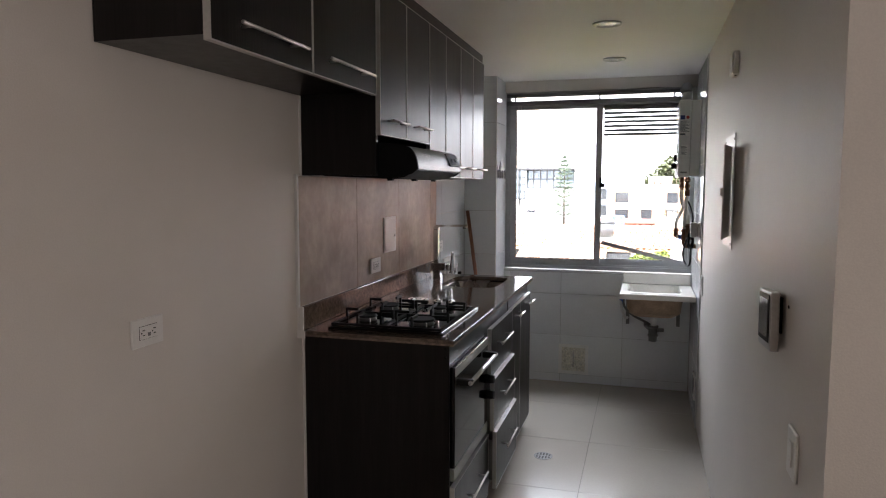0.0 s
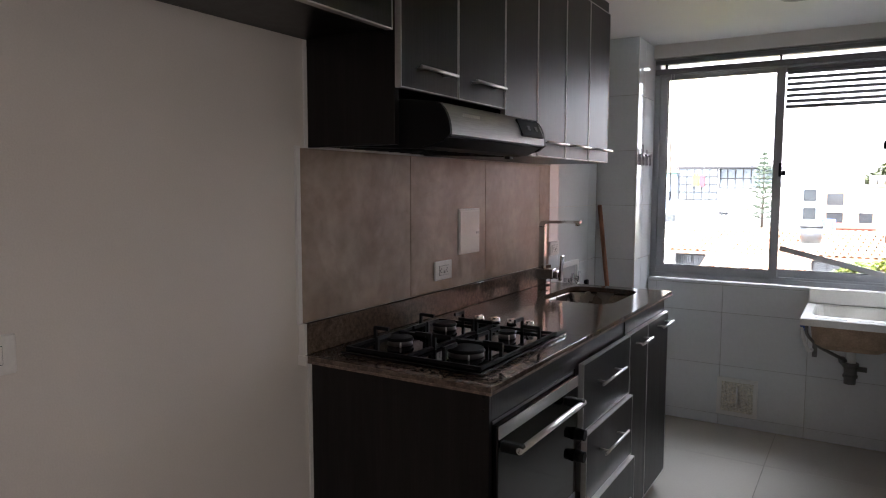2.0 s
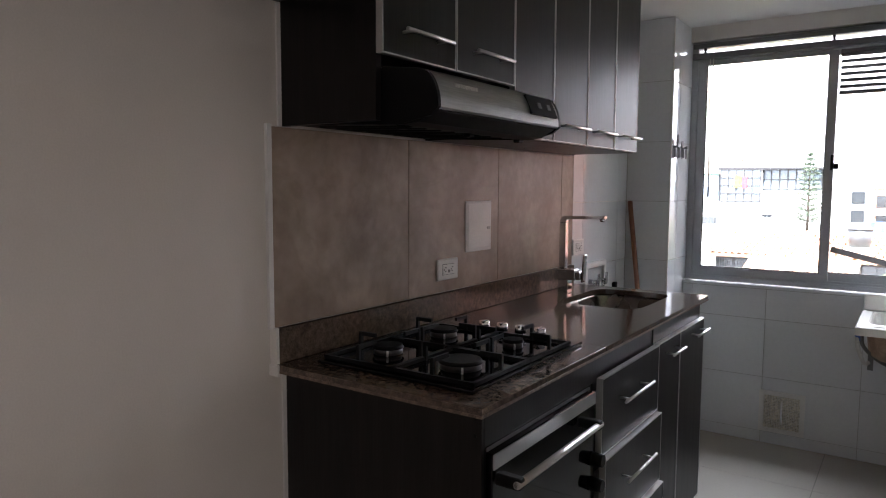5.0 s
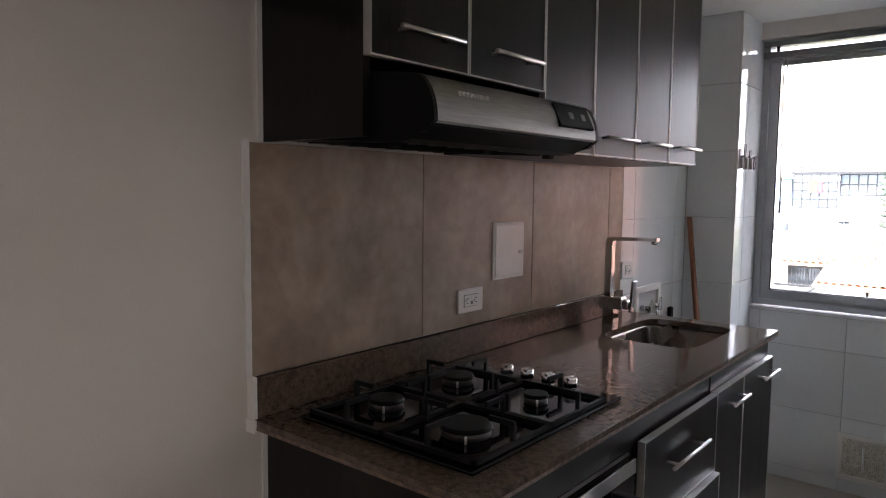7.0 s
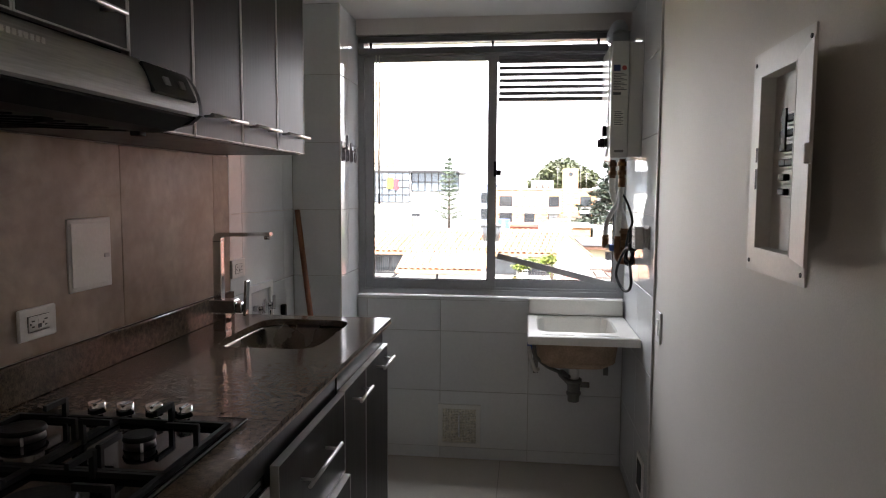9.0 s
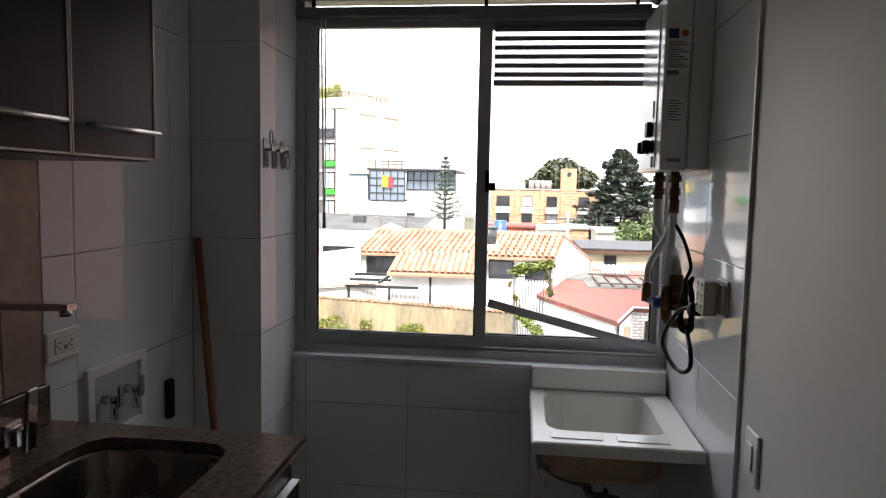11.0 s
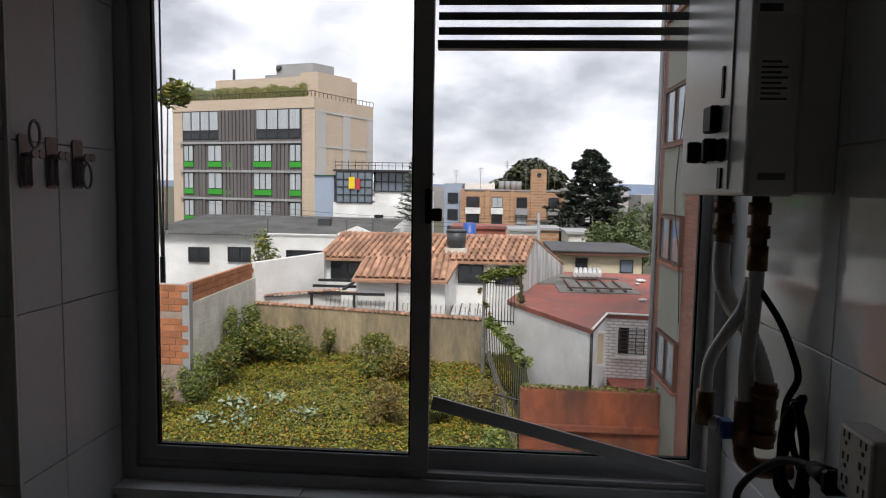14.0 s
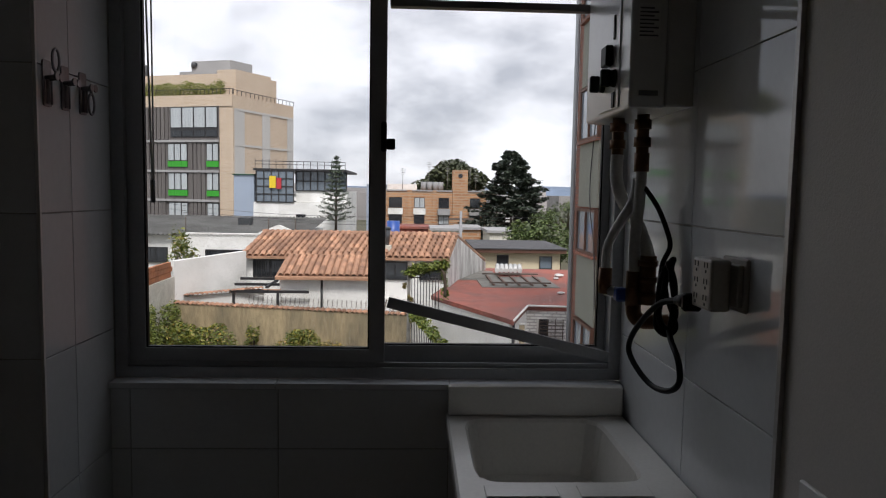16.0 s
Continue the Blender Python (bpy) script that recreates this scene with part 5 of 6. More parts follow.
for at, r, n, mat, size, label in (
    ((-6.2, 21.6, -3.35), (1.0, 0.9, 0.85), 2300, BUSHL, 0.07, "tall green bush against the rendered wall"),
    ((-6.45, 22.0, -2.55), (0.45, 0.4, 0.6), 620, VINEL, 0.06, "climbing green shoots on the wall"),
    ((-5.1, 21.9, -3.4), (0.95, 0.75, 0.72), 1900, BUSHL, 0.07, "green bush by the stained garden wall"),
    ((-4.1, 22.7, -3.35), (0.3, 0.3, 0.5), 350, BUSHL, 0.06, "small upright green bush"),
    ((-2.3, 21.0, -3.35), (1.0, 0.8, 0.75), 2200, BUSHL, 0.065, "loose green and yellow bush"),
    ((-1.2, 20.6, -3.4), (1.0, 0.8, 0.65), 1900, DRYL, 0.065, "dry brownish shrub near the garden wall"),
    ((-1.5, 17.1, -3.55), (0.78, 0.75, 0.68), 2600, DRYL, 0.045, "rounded dry brown shrub"),
    ((-0.1, 17.4, -3.6), (0.7, 0.7, 0.6), 1300, BUSHL, 0.06, "mixed green and yellow shrub"),
    ((0.75, 17.2, -3.55), (0.75, 0.8, 0.75), 1600, DRYL, 0.06, "tall dry shrub beside the fence"),
    ((1.25, 15.2, -3.8), (0.45, 0.8, 0.5), 1000, VINEL, 0.06, "bright green weed clump by the fence"),
    ((-7.3, 17.1, -3.35), (0.85, 0.7, 0.9), 1900, BUSHL, 0.06, "dark green bush beside the brick wall"),
    ((-6.35, 17.9, -3.55), (0.55, 0.6, 0.75), 1300, VINEL, 0.055, "green weeds climbing the wall corner"),
    ((-6.3, 19.4, -3.5), (0.55, 0.8, 0.8), 1500, BUSHL, 0.06, "leafy bush along the rendered wall"),
    ((-6.5, 20.7, -2.9), (0.4, 0.6, 1.0), 1100, VINEL, 0.055, "tall green climber on the rendered wall"),
    ((-7.9, 15.3, -3.6), (0.8, 0.7, 0.7), 1300, BUSHL, 0.06, "wispy green bush at the yard's edge"),
):
    bush(at, r, n, mat, size, label)
for x, y in ((-5.2, 17.6), (-4.85, 17.0), (-4.2, 17.8), (-3.3, 16.9), (-5.6, 16.6), (-1.9, 14.6), (-2.1, 14.2), (-4.6, 16.3)):
    w = thing("weed", (x, y, carpet_z(x, y)), "pale grey-green broad-leaved weed", "weed", "pale weeds in the yard")
    leaf_part("foliage", np.array([x, y, carpet_z(x, y) + 0.16]) + rng.normal(0, 1, (46, 3)) * np.array([0.17, 0.17, 0.08]), 0.065, PALEL, w, 0.7, 0.9)


def run_wall(name, pts_, z0, z1, thick, mat, label, category="wall"):
    """An upright wall along a line of plan points; z1 may be a list of heights."""
    tops = z1 if isinstance(z1, (list, tuple)) else [z1] * len(pts_)
    bm = bmesh.new()
    for (a, ta), (b, tb) in zip(zip(pts_, tops), zip(pts_[1:], tops[1:])):
        a2, b2 = Vector((*a, 0)), Vector((*b, 0))
        nrm = (b2 - a2).cross(Vector((0, 0, 1))).normalized() * thick / 2
        q = [bm.verts.new(p) for p in (a2 - nrm + Vector((0, 0, z0)), a2 + nrm + Vector((0, 0, z0)), a2 + nrm + Vector((0, 0, ta)), a2 - nrm + Vector((0, 0, ta)),
                                       b2 - nrm + Vector((0, 0, z0)), b2 + nrm + Vector((0, 0, z0)), b2 + nrm + Vector((0, 0, tb)), b2 - nrm + Vector((0, 0, tb)))]
        for f in ((0, 1, 2, 3), (7, 6, 5, 4), (0, 4, 5, 1), (3, 2, 6, 7), (0, 3, 7, 4), (1, 5, 6, 2)):
            bm.faces.new([q[i] for i in f])
    return structure(name, bm, mat, label, category)


gw = run_wall("wall_garden", [(-7.0, 24.0), (0.9, 22.2)], -5, [-2.5, -2.5], 0.22, OLIVE, "stained olive garden wall with tiled coping", "garden wall")
half = bmesh.new()
SEG = 5
for y, r in ((-0.19, 0.078), (0.19, 0.095)):
    for k in range(SEG + 1):
        a = math.pi * k / SEG
        half.verts.new((r * math.cos(a), y, r * math.sin(a) * 0.8))
half.verts.ensure_lookup_table()
for k in range(SEG):
    half.faces.new((half.verts[k], half.verts[k + 1], half.verts[SEG + 2 + k], half.verts[SEG + 1 + k]))
tile_half = finish(half, "clay_tile", CLAY)


def clay_tile(parent, p, ry=0.0, rx=0.0, rz=0.0, s=1.0, name="roof_tile"):
    ob = new(name, tile_half)
    ob.parent = parent
    ob.location = Vector(p) - origin_of(parent)
    ob.rotation_euler = (rx, ry, rz)
    ob.scale = (s, s, s)
    return ob


for k in range(46):
    f = (k + 0.5) / 46
    clay_tile(gw, (-7.0 + 7.9 * f, 24.0 - 1.8 * f, -2.49), rz=radians(-12.8) + math.pi / 2 * 0, rx=radians(4), s=0.85, name="coping_tile")
wire = thing("razor_wire", (-3, 23.1, -2.5), "coiled razor wire along the garden wall", "razor wire")
for w0, w1, nn in (((-4.4, 23.4, -2.40), (0.85, 22.2, -2.40), 34), ((1.0, 20.6, -3.2), (1.6, 14.6, -3.55), 40)):
    coil = []
    for k in range(nn * 6):
        f = k / (nn * 6)
        a = 2 * math.pi * k / 6
        coil.append((w0[0] + (w1[0] - w0[0]) * f + 0.12 * math.cos(a) * 0.4, w0[1] + (w1[1] - w0[1]) * f + 0.05 * math.sin(a), w0[2] + (w1[2] - w0[2]) * f + 0.13 + 0.15 * math.sin(a)))
    bm = bmesh.new()
    for a, b in zip(coil, coil[1:]):
        rod(bm, a, b, 0.006, 4)
    part("coil", bm, DIRTYG, wire)

# brick and rendered yard walls
bw = run_wall("wall_brick", [(-11.5, 18.35), (-6.62, 18.1)], -5, -1.03, 0.2, MORTAR, "unplastered hollow orange brick wall", "brick wall")
cw = run_wall("wall_rendered", [(-6.66, 18.1), (-7.08, 24.1)], -5, [-1.51, -1.61], 0.2, CEMENT, "rough cement rendered yard wall", "yard wall")
structure("wall_column", B(-6.74, -6.56, 18.0, 18.2, -5, -1.01), CONC, "grey concrete corner column", "column")
run_wall("wall_white", [(-7.08, 24.1), (-5.3, 26.6)], -5, [-1.1, -0.95], 0.22, PLASTER, "rough white plastered wall", "yard wall")
run_wall("wall_patio", [(-6.9, 24.4), (-4.2, 24.9)], -5, [-2.35, -2.15], 0.2, PLASTER, "low white patio wall", "yard wall")
pw = structure("patio_coping", B(-4.9, -3.6, 24.7, 24.9, -2.2, -2.12), CLAYR, "clay tiles along the patio wall", "coping")
for k in range(17):
    f = k / 16
    clay_tile(pw, (-6.7 + 2.4 * f, 24.35 + 0.45 * f, -2.3 + 0.2 * f), rz=radians(10), name="coping_tile")
pg = thing("pergola", (-4.2, 25.0, -3), "dark steel pergola beams over a patio", "pergola")
for y, z in ((24.5, -2.2), (25.2, -2.05), (26.0, -1.95)):
    part("beam", B(-5.3, -2.6, y, y + 0.09, z, z + 0.09), BFRAME, pg)
part("beam", B(-4.05, -3.96, 24.4, 26.2, -2.02, -1.94), BFRAME, pg)
for x in (-5.2, -3.7):
    part("post", B(x, x + 0.08, 24.5, 24.58, -5, -2.2), BFRAME, pg)

# ---- house with the clay roof ----
hs = thing("house", (-1.5, 27.5, -5), "white one-storey house with a clay tile roof", "house")
EAVE_Z, RIDGE_Z = -1.12, -0.36
bm = bmesh.new()
ov = [(-5.1, 29), (2.79, 29), (2.3, 26.6), (-0.15, 26.6), (-0.45, 24.5), (-3.75, 24.5), (-3.75, 26.6), (-5.5, 26.6)]


def roof_z(y):
    return RIDGE_Z + (y - 29) * (RIDGE_Z - EAVE_Z) / 2.4 if y > 26.6 else EAVE_Z + (y - 26.6) * 0.24


lo_ = [bm.verts.new((x, y, roof_z(y) - 0.11)) for x, y in ov]
hi_ = [bm.verts.new((x, y, roof_z(y) - 0.02)) for x, y in ov]


def quad(ids, vs):
    bm.faces.new([vs[i] for i in ids])


for vs in (lo_, hi_):
    quad((0, 7, 6, 3, 2, 1), vs)
    quad((3, 6, 5, 4), vs)
for i in range(8):
    j = (i + 1) % 8
    bm.faces.new((lo_[i], lo_[j], hi_[j], hi_[i]))
part("roof", bm, CLAYR, hs)
bm = bmesh.new()
vs = [bm.verts.new(p) for p in ((-5.1, 29, RIDGE_Z - 0.03), (2.79, 29, RIDGE_Z - 0.03), (4.35, 33, -1.75), (-5.1, 33, -1.75), (-5.1, 29, RIDGE_Z - 0.13), (2.79, 29, RIDGE_Z - 0.13), (4.35, 33, -1.85), (-5.1, 33, -1.85))]
for f in ((0, 1, 2, 3), (4, 7, 6, 5), (0, 4, 5, 1), (1, 5, 6, 2), (2, 6, 7, 3), (3, 7, 4, 0)):
    bm.faces.new([vs[i] for i in f])
part("roof", bm, CLAYR, hs)


def wall_piece(a, b, z0, za, zb, parent, mat, name="wall", thick=0.12):
    a2, b2 = Vector((*a, 0)), Vector((*b, 0))
    nrm = (b2 - a2).cross(Vector((0, 0, 1))).normalized() * thick / 2
    bm = bmesh.new()
    q = [bm.verts.new(p + Vector((0, 0, z))) for p, z in ((a2 - nrm, z0), (a2 + nrm, z0), (a2 + nrm, za), (a2 - nrm, za), (b2 - nrm, z0), (b2 + nrm, z0), (b2 + nrm, zb), (b2 - nrm, zb))]
    for f in ((0, 1, 2, 3), (7, 6, 5, 4), (0, 4, 5, 1), (3, 2, 6, 7), (0, 3, 7, 4), (1, 5, 6, 2)):
        bm.faces.new([q[i] for i in f])
    return part(name, bm, mat, parent)


wall_piece((-5.35, 27.0), (-3.65, 27.0), -5, -1.2, -1.2, hs, PLASTER)
wall_piece((-3.6, 27.0), (-3.6, 24.9), -5, -1.2, -1.68, hs, PLASTER)
wall_piece((-3.6, 24.9), (-0.6, 24.9), -5, -1.68, -1.68, hs, PLASTER)
wall_piece((-0.6, 24.9), (-0.3, 27.0), -5, -1.68, -1.2, hs, PLASTER)
wall_piece((-0.3, 27.0), (2.3, 27.0), -5, -1.2, -1.2, hs, PLASTER)
wall_piece((2.3, 26.9), (2.74, 29.0), -5, -1.2, RIDGE_Z - 0.15, hs, STAINW)
wall_piece((2.74, 29.0), (4.3, 33.0), -5, RIDGE_Z - 0.15, -1.9, hs, STAINW)
wall_piece((-5.35, 27.0), (-5.05, 33.0), -5, -1.2, -1.9, hs, PLASTER)


def window(parent, x0, x1, y, z0, z1, bars=0, mullions=0, glassm=None, framem=None, name="window"):
    """A window on a wall that faces -y: frame, pane, and bars if it has them."""
    fm = framem or BFRAME
    f = 0.05
    bm = bmesh.new()
    box(bm, x0, x0 + f, y - 0.06, y + 0.02, z0, z1)
    box(bm, x1 - f, x1, y - 0.06, y + 0.02, z0, z1)
    box(bm, x0 + f, x1 - f, y - 0.06, y + 0.02, z0, z0 + f)
    box(bm, x0 + f, x1 - f, y - 0.06, y + 0.02, z1 - f, z1)
    for k in range(mullions):
        x = x0 + (x1 - x0) * (k + 1) / (mullions + 1)
        box(bm, x - 0.02, x + 0.02, y - 0.05, y + 0.02, z0 + f, z1 - f)
    w = part(name, bm, fm, parent)
    part("pane", B(x0 + f, x1 - f, y - 0.03, y + 0.0, z0 + f, z1 - f), glassm or DGLASS, w)
    if bars:
        bm = bmesh.new()
        for k in range(bars):
            x = x0 + (x1 - x0) * (k + 0.5) / bars
            box(bm, x - 0.01, x + 0.01, y - 0.075, y - 0.062, z0, z1)
        part("bars", bm, BFRAME, w)
    return w


window(hs, -5.05, -3.75, 26.93, -1.95, -1.28, bars=14, mullions=1)
window(hs, -0.2, 0.75, 26.93, -2.0, -1.3, bars=0, mullions=1)
window(hs, 1.2, 2.2, 26.93, -2.0, -1.32, mullions=1)
part("downpipe", R((-2.2, 24.8, -3.6), (-2.2, 24.8, -1.72), 0.04, 8), BFRAME, hs)
slab_ = B(-0.35, 0.95, 24.6, 26.9, -2.85, -2.78)
part("patio_roof", slab_, SHEET, hs, "dirty translucent patio roof sheets")
for k in range(5):
    part("batten", B(-0.35 + k * 0.31, -0.31 + k * 0.31, 24.6, 26.9, -2.775, -2.745), RUST, hs)
# clay tiles in rows down the slope
pitch, row = 0.232, 0.36
a_main = math.atan2(RIDGE_Z - EAVE_Z, 2.4)
for i in range(33):
    for j in range(7):
        y = 28.85 - j * row * math.cos(a_main)
        shift = (29 - y) / 2.4
        xl, xr = -5.1 - 0.4 * shift, 2.79 - 0.49 * shift
        x = xl + (xr - xl) * (i + 0.5) / 33
        clay_tile(hs, (x, y, roof_z(y) + 0.005 + 0.012 * random.random()), rx=a_main - 0.03, rz=random.uniform(-0.03, 0.03), s=1.12)
for i in range(14):
    for j in range(5):
        y = 26.45 - j * 0.41
        clay_tile(hs, (-3.7 + 3.2 * (i + 0.5) / 14 + 0.0, y, roof_z(y) + 0.012 * random.random()), rx=math.atan(0.24) - 0.03, rz=random.uniform(-0.03, 0.03), s=1.14)
for i in range(24):
    clay_tile(hs, (-5.1 + 7.9 * (i + 0.5) / 24, 29, RIDGE_Z + 0.0), rz=math.pi / 2, s=1.1, name="ridge_tile")

tank = thing("water_tank", (-0.35, 27.6, -0.9), "dark grey plastic water tank on the clay roof", "water tank")
part("stand", B(-0.72, 0.12, 27.2, 28.0, -0.98, -0.72), CEMENT, tank)
part("tank", R((-0.32, 27.6, -0.72), (-0.32, 27.6, -0.10), 0.33, 24, 0.40), TANKM, tank)
part("lid", R((-0.32, 27.6, -0.10), (-0.32, 27.6, -0.02), 0.42, 24, 0.36), TANKM, tank)
solid("water_tank", R((0.0, 33, -1.5), (0.0, 33, -0.02), 0.3, 16), BLUE, "blue plastic water barrel behind the roof ridge", "water tank")

# ---- red flat-roofed house ----
rh = thing("house", (4.5, 26, -5), "low white house with a worn red flat roof", "house")
RZ = -2.25
ol = [(1.61, 24.7), (3.84, 20.1), (4.66, 22.7), (6.15, 22.5), (8.5, 33.4), (4.33, 33.7), (2.5, 28.5)]
part("roof", prism(ol, "z", RZ - 0.14, RZ), REDROOF, rh)
inn = [(1.75, 24.65), (3.84, 20.35), (4.62, 22.85), (6.1, 22.65)]
for (a, b), m_ in zip(zip(inn, inn[1:]), (PLASTER, PLASTER, WBRICK)):
    wall_piece(a, b, -5, RZ - 0.145, RZ - 0.145, rh, m_)
window(rh, 4.98, 5.9, 22.72, -3.55, -2.62, mullions=0, framem=PLASTER)
bm = bmesh.new()
for k in range(7):
    box(bm, 5.03, 5.85, 22.60, 22.63, -3.48 + k * 0.12, -3.462 + k * 0.12)
for k in range(4):
    box(bm, 5.05 + k * 0.25, 5.07 + k * 0.25, 22.60, 22.63, -3.5, -2.67)
part("window_grille", bm, RUST, rh, "thin brown window grille")
part("window_sill", B(4.93, 5.95, 22.5, 22.70, -3.62, -3.55), PLASTER, rh)
edge_pts = [(1.61, 24.62, RZ + 0.02), (3.84, 20.03, RZ + 0.02), (4.66, 22.62, RZ + 0.02), (6.13, 22.42, RZ + 0.02)]
bm = bmesh.new()
for a, b in zip(edge_pts[1:], edge_pts[2:]):
    rod(bm, a, b, 0.035, 6)
part("roof_edging", bm, PLASTER, rh, "white edge flashing")
part("downpipe", R((3.86, 20.22, -4.9), (3.86, 20.22, RZ - 0.1), 0.04, 8), BFRAME, rh)
window(rh, 4.05, 4.4, 21.3, -3.55, -2.55, framem=PLASTER, glassm=CREAM)
part("skylight_base", B(3.6, 6.6, 26.9, 30.2, RZ, RZ + 0.03), DIRTYG, rh, "dirty grey skylight bed")
part("roof_patch", B(2.9, 4.6, 29.0, 32.4, RZ, RZ + 0.02), DIRTYG, rh, "grey weathered roof patch")
part("lean_to_roof", B(4.72, 6.2, 21.55, 22.62, -4.34, -4.26), REDROOF, rh, "low red lean-to roof under the window")
part("lean_to_wall", B(4.74, 6.2, 21.6, 22.62, -5, -4.345), REDWALL, rh)
for k in range(5):
    part("timber", B(4.05 + k * 0.5, 4.12 + k * 0.5, 27.1, 30.1, RZ + 0.055, RZ + 0.10), FASCIA, rh)
for k in range(2):
    part("timber", B(3.9, 6.3, 27.1 + k * 2.9, 27.2 + k * 2.9, RZ + 0.135, RZ + 0.19), RUST, rh)
sheet = bmesh.new()
for k in range(6):
    rod(sheet, (4.6 + k * 0.2, 30.5, RZ + 0.25), (4.8 + k * 0.2, 32.0, RZ + 0.32), 0.1, 8)
solid("roof_sheets", sheet, SHEET, "stack of corrugated sheets on the red roof", "roof sheets")
for x, y, s in ((7.0, 29.6, 0.10), (6.3, 25.3, 0.11), (7.3, 30.4, 0.17), (4.1, 30.9, 0.09)):
    bm = bmesh.new()
    bmesh.ops.create_icosphere(bm, subdivisions=2, radius=s)
    for v in bm.verts:
        v.co = Vector((v.co.x * 1.3 + x, v.co.y + y, (v.co.z * 0.5 + 0.5 * s) * (1 + 0.3 * noise.noise(v.co * 5)) + RZ))
    solid("roof_rubble", bm, SHEET, "pale rubble lying on the red roof", "rubble", "rubble on the red roof")

rw = run_wall("wall_red", [(1.75, 16.1), (4.74, 16.0)], -6, -2.78, 0.25, REDWALL, "stained red-brown boundary wall", "boundary wall")
structure("wall_ledge", B(1.75, 4.74, 15.78, 15.9, -3.62, -3.5), REDWALL, "red-brown ledge on the boundary wall", "ledge")
tagged(new("wall_weeds", leaf_mesh("wall_weeds", np.stack([rng.uniform(1.8, 4.7, 500), rng.uniform(15.95, 16.2, 500), rng.uniform(-2.79, -2.70, 500)], 1), 0.04, BUSHL, 1.2)), "small weeds on top of the red wall", "weeds", kind="stuff")

fence = thing("fence", (1.3, 20, -4), "rusty iron bar fence overgrown with vines", "fence")
for (ax, ay, az), (bx2, by2, bz), n_ in (((0.85, 22.1, -1.25), (1.75, 21.6, -1.2), 11), ((0.95, 21.3, -2.35), (1.95, 17.6, -2.6), 22), ((1.2, 16.4, -3.0), (1.72, 16.0, -3.0), 5)):
    for k in range(n_):
        f = k / (n_ - 1)
        x, y, z = ax + (bx2 - ax) * f, ay + (by2 - ay) * f, az + (bz - az) * f
        part("bar", R((x, y, z - 1.3), (x, y, z + 0.08), 0.013, 5), BFRAME, fence)
    for dz in (-1.2, -0.05):
        part("rail", R((ax, ay, az + dz), (bx2, by2, bz + dz), 0.02, 6), BFRAME, fence)
part("post", B(0.80, 0.90, 21.2, 21.30, -5, -2.2), DIRTYG, fence)
part("post", B(0.80, 0.90, 22.0, 22.10, -5, -1.25), DIRTYG, fence)
vine = thing("vine", (1.4, 20, -2.4), "green and brown vine draped over the fence", "vine")
vp = []
for k in range(40):
    f = k / 39
    vp.append(blob((0.8 + 1.05 * f + 0.1 * math.sin(9 * f), 22.0 - 0.4 * f, -1.12 + 0.28 * f), (0.28, 0.25, 0.2), 45, 3))
for k in range(40):
    f = k / 39
    vp.append(blob((1.0 + 0.95 * f, 21.0 - 3.3 * f, -2.3 - 0.3 * f + 0.1 * math.sin(5 * f)), (0.22, 0.25, 0.2), 36, 3))
for k in range(14):
    vp.append(blob((1.9 + 0.05 * k / 13, 21.6, -0.95 - 0.9 * k / 13), (0.14, 0.14, 0.12), 15, 3))
leaf_part("foliage", np.concatenate(vp), 0.06, VINEL, vine, 1.1)
for k in range(3):
    cc = np.concatenate([blob((0.75 + 0.16 * k, 22.0, -1.6 - 0.35 * k), (0.12, 0.1, 0.2), 90, 3)])
    leaf_part("shoots", cc, 0.05, DRYL, vine, 1.1)
part("dead_stems", tube([(0.9, 22, -1.3), (1.2, 21.9, -1.0), (1.6, 21.7, -0.9), (1.9, 21.5, -1.1), (1.95, 21.5, -1.8)], 0.05, 6), BARK, vine)

# ---- houses behind ----
dh = thing("house", (6.8, 41, -5), "cream house with a dark flat roof", "house")
part("wall", B(4.5, 9.0, 38.2, 44, -5, -1.86), CREAM, dh)
part("roof", B(4.2, 9.3, 37.7, 44.4, -1.66, -1.6), DARKROOF, dh)
part("fascia", B(4.25, 9.25, 37.75, 44.3, -1.858, -1.662), FASCIA, dh)
window(dh, 5.5, 6.15, 38.18, -2.75, -2.0)
window(dh, 7.85, 8.55, 38.18, -2.75, -2.05, glassm=BLUEGLASS)
wh = thing("house", (-9.5, 35, -5), "white house with a grey corrugated roof", "house")
part("wall", B(-15.3, -4.3, 32.6, 41, -5, -0.78), PLASTER, wh)
bm = bmesh.new()
nn = 60
for k in range(nn):
    x0, x1 = -15.6 + 11.6 * k / nn, -15.6 + 11.6 * (k + 1) / nn
    xm = (x0 + x1) / 2
    r_ = [[bm.verts.new((x, y, z + dz)) for y, z in ((32.2, -0.80), (40.2, -0.26))] for x, dz in ((x0, 0), (xm, 0.11), (x1, 0))]
    for a, b in zip(r_, r_[1:]):
        bm.faces.new((a[0], b[0], b[1], a[1]))
bmesh.ops.solidify(bm, geom=list(bm.faces), thickness=0.03)
part("roof", bm, GREYROOF, wh)
part("parapet", B(-9.4, -4.2, 32.25, 32.45, -2.6, -0.66), PLASTER, wh)
part("gable", prism([(-6.4, -0.72), (-5.3, -0.28), (-4.2, -0.72)], "y", 33.0, 33.2), PLASTER, wh)
for x0, x1, z0, z1 in ((-11.3, -10.2, -2.05, -1.35), (-8.4, -6.3, -1.75, -1.4), (-13.2, -12.2, -2.1, -1.4)):
    window(wh, x0, x1, 32.2 if x0 > -9.4 else 32.56, z0, z1, bars=8, mullions=1)
part("roof_vent", B(-7.9, -7.3, 36, 36.6, -0.5, -0.1), TANKM, wh)
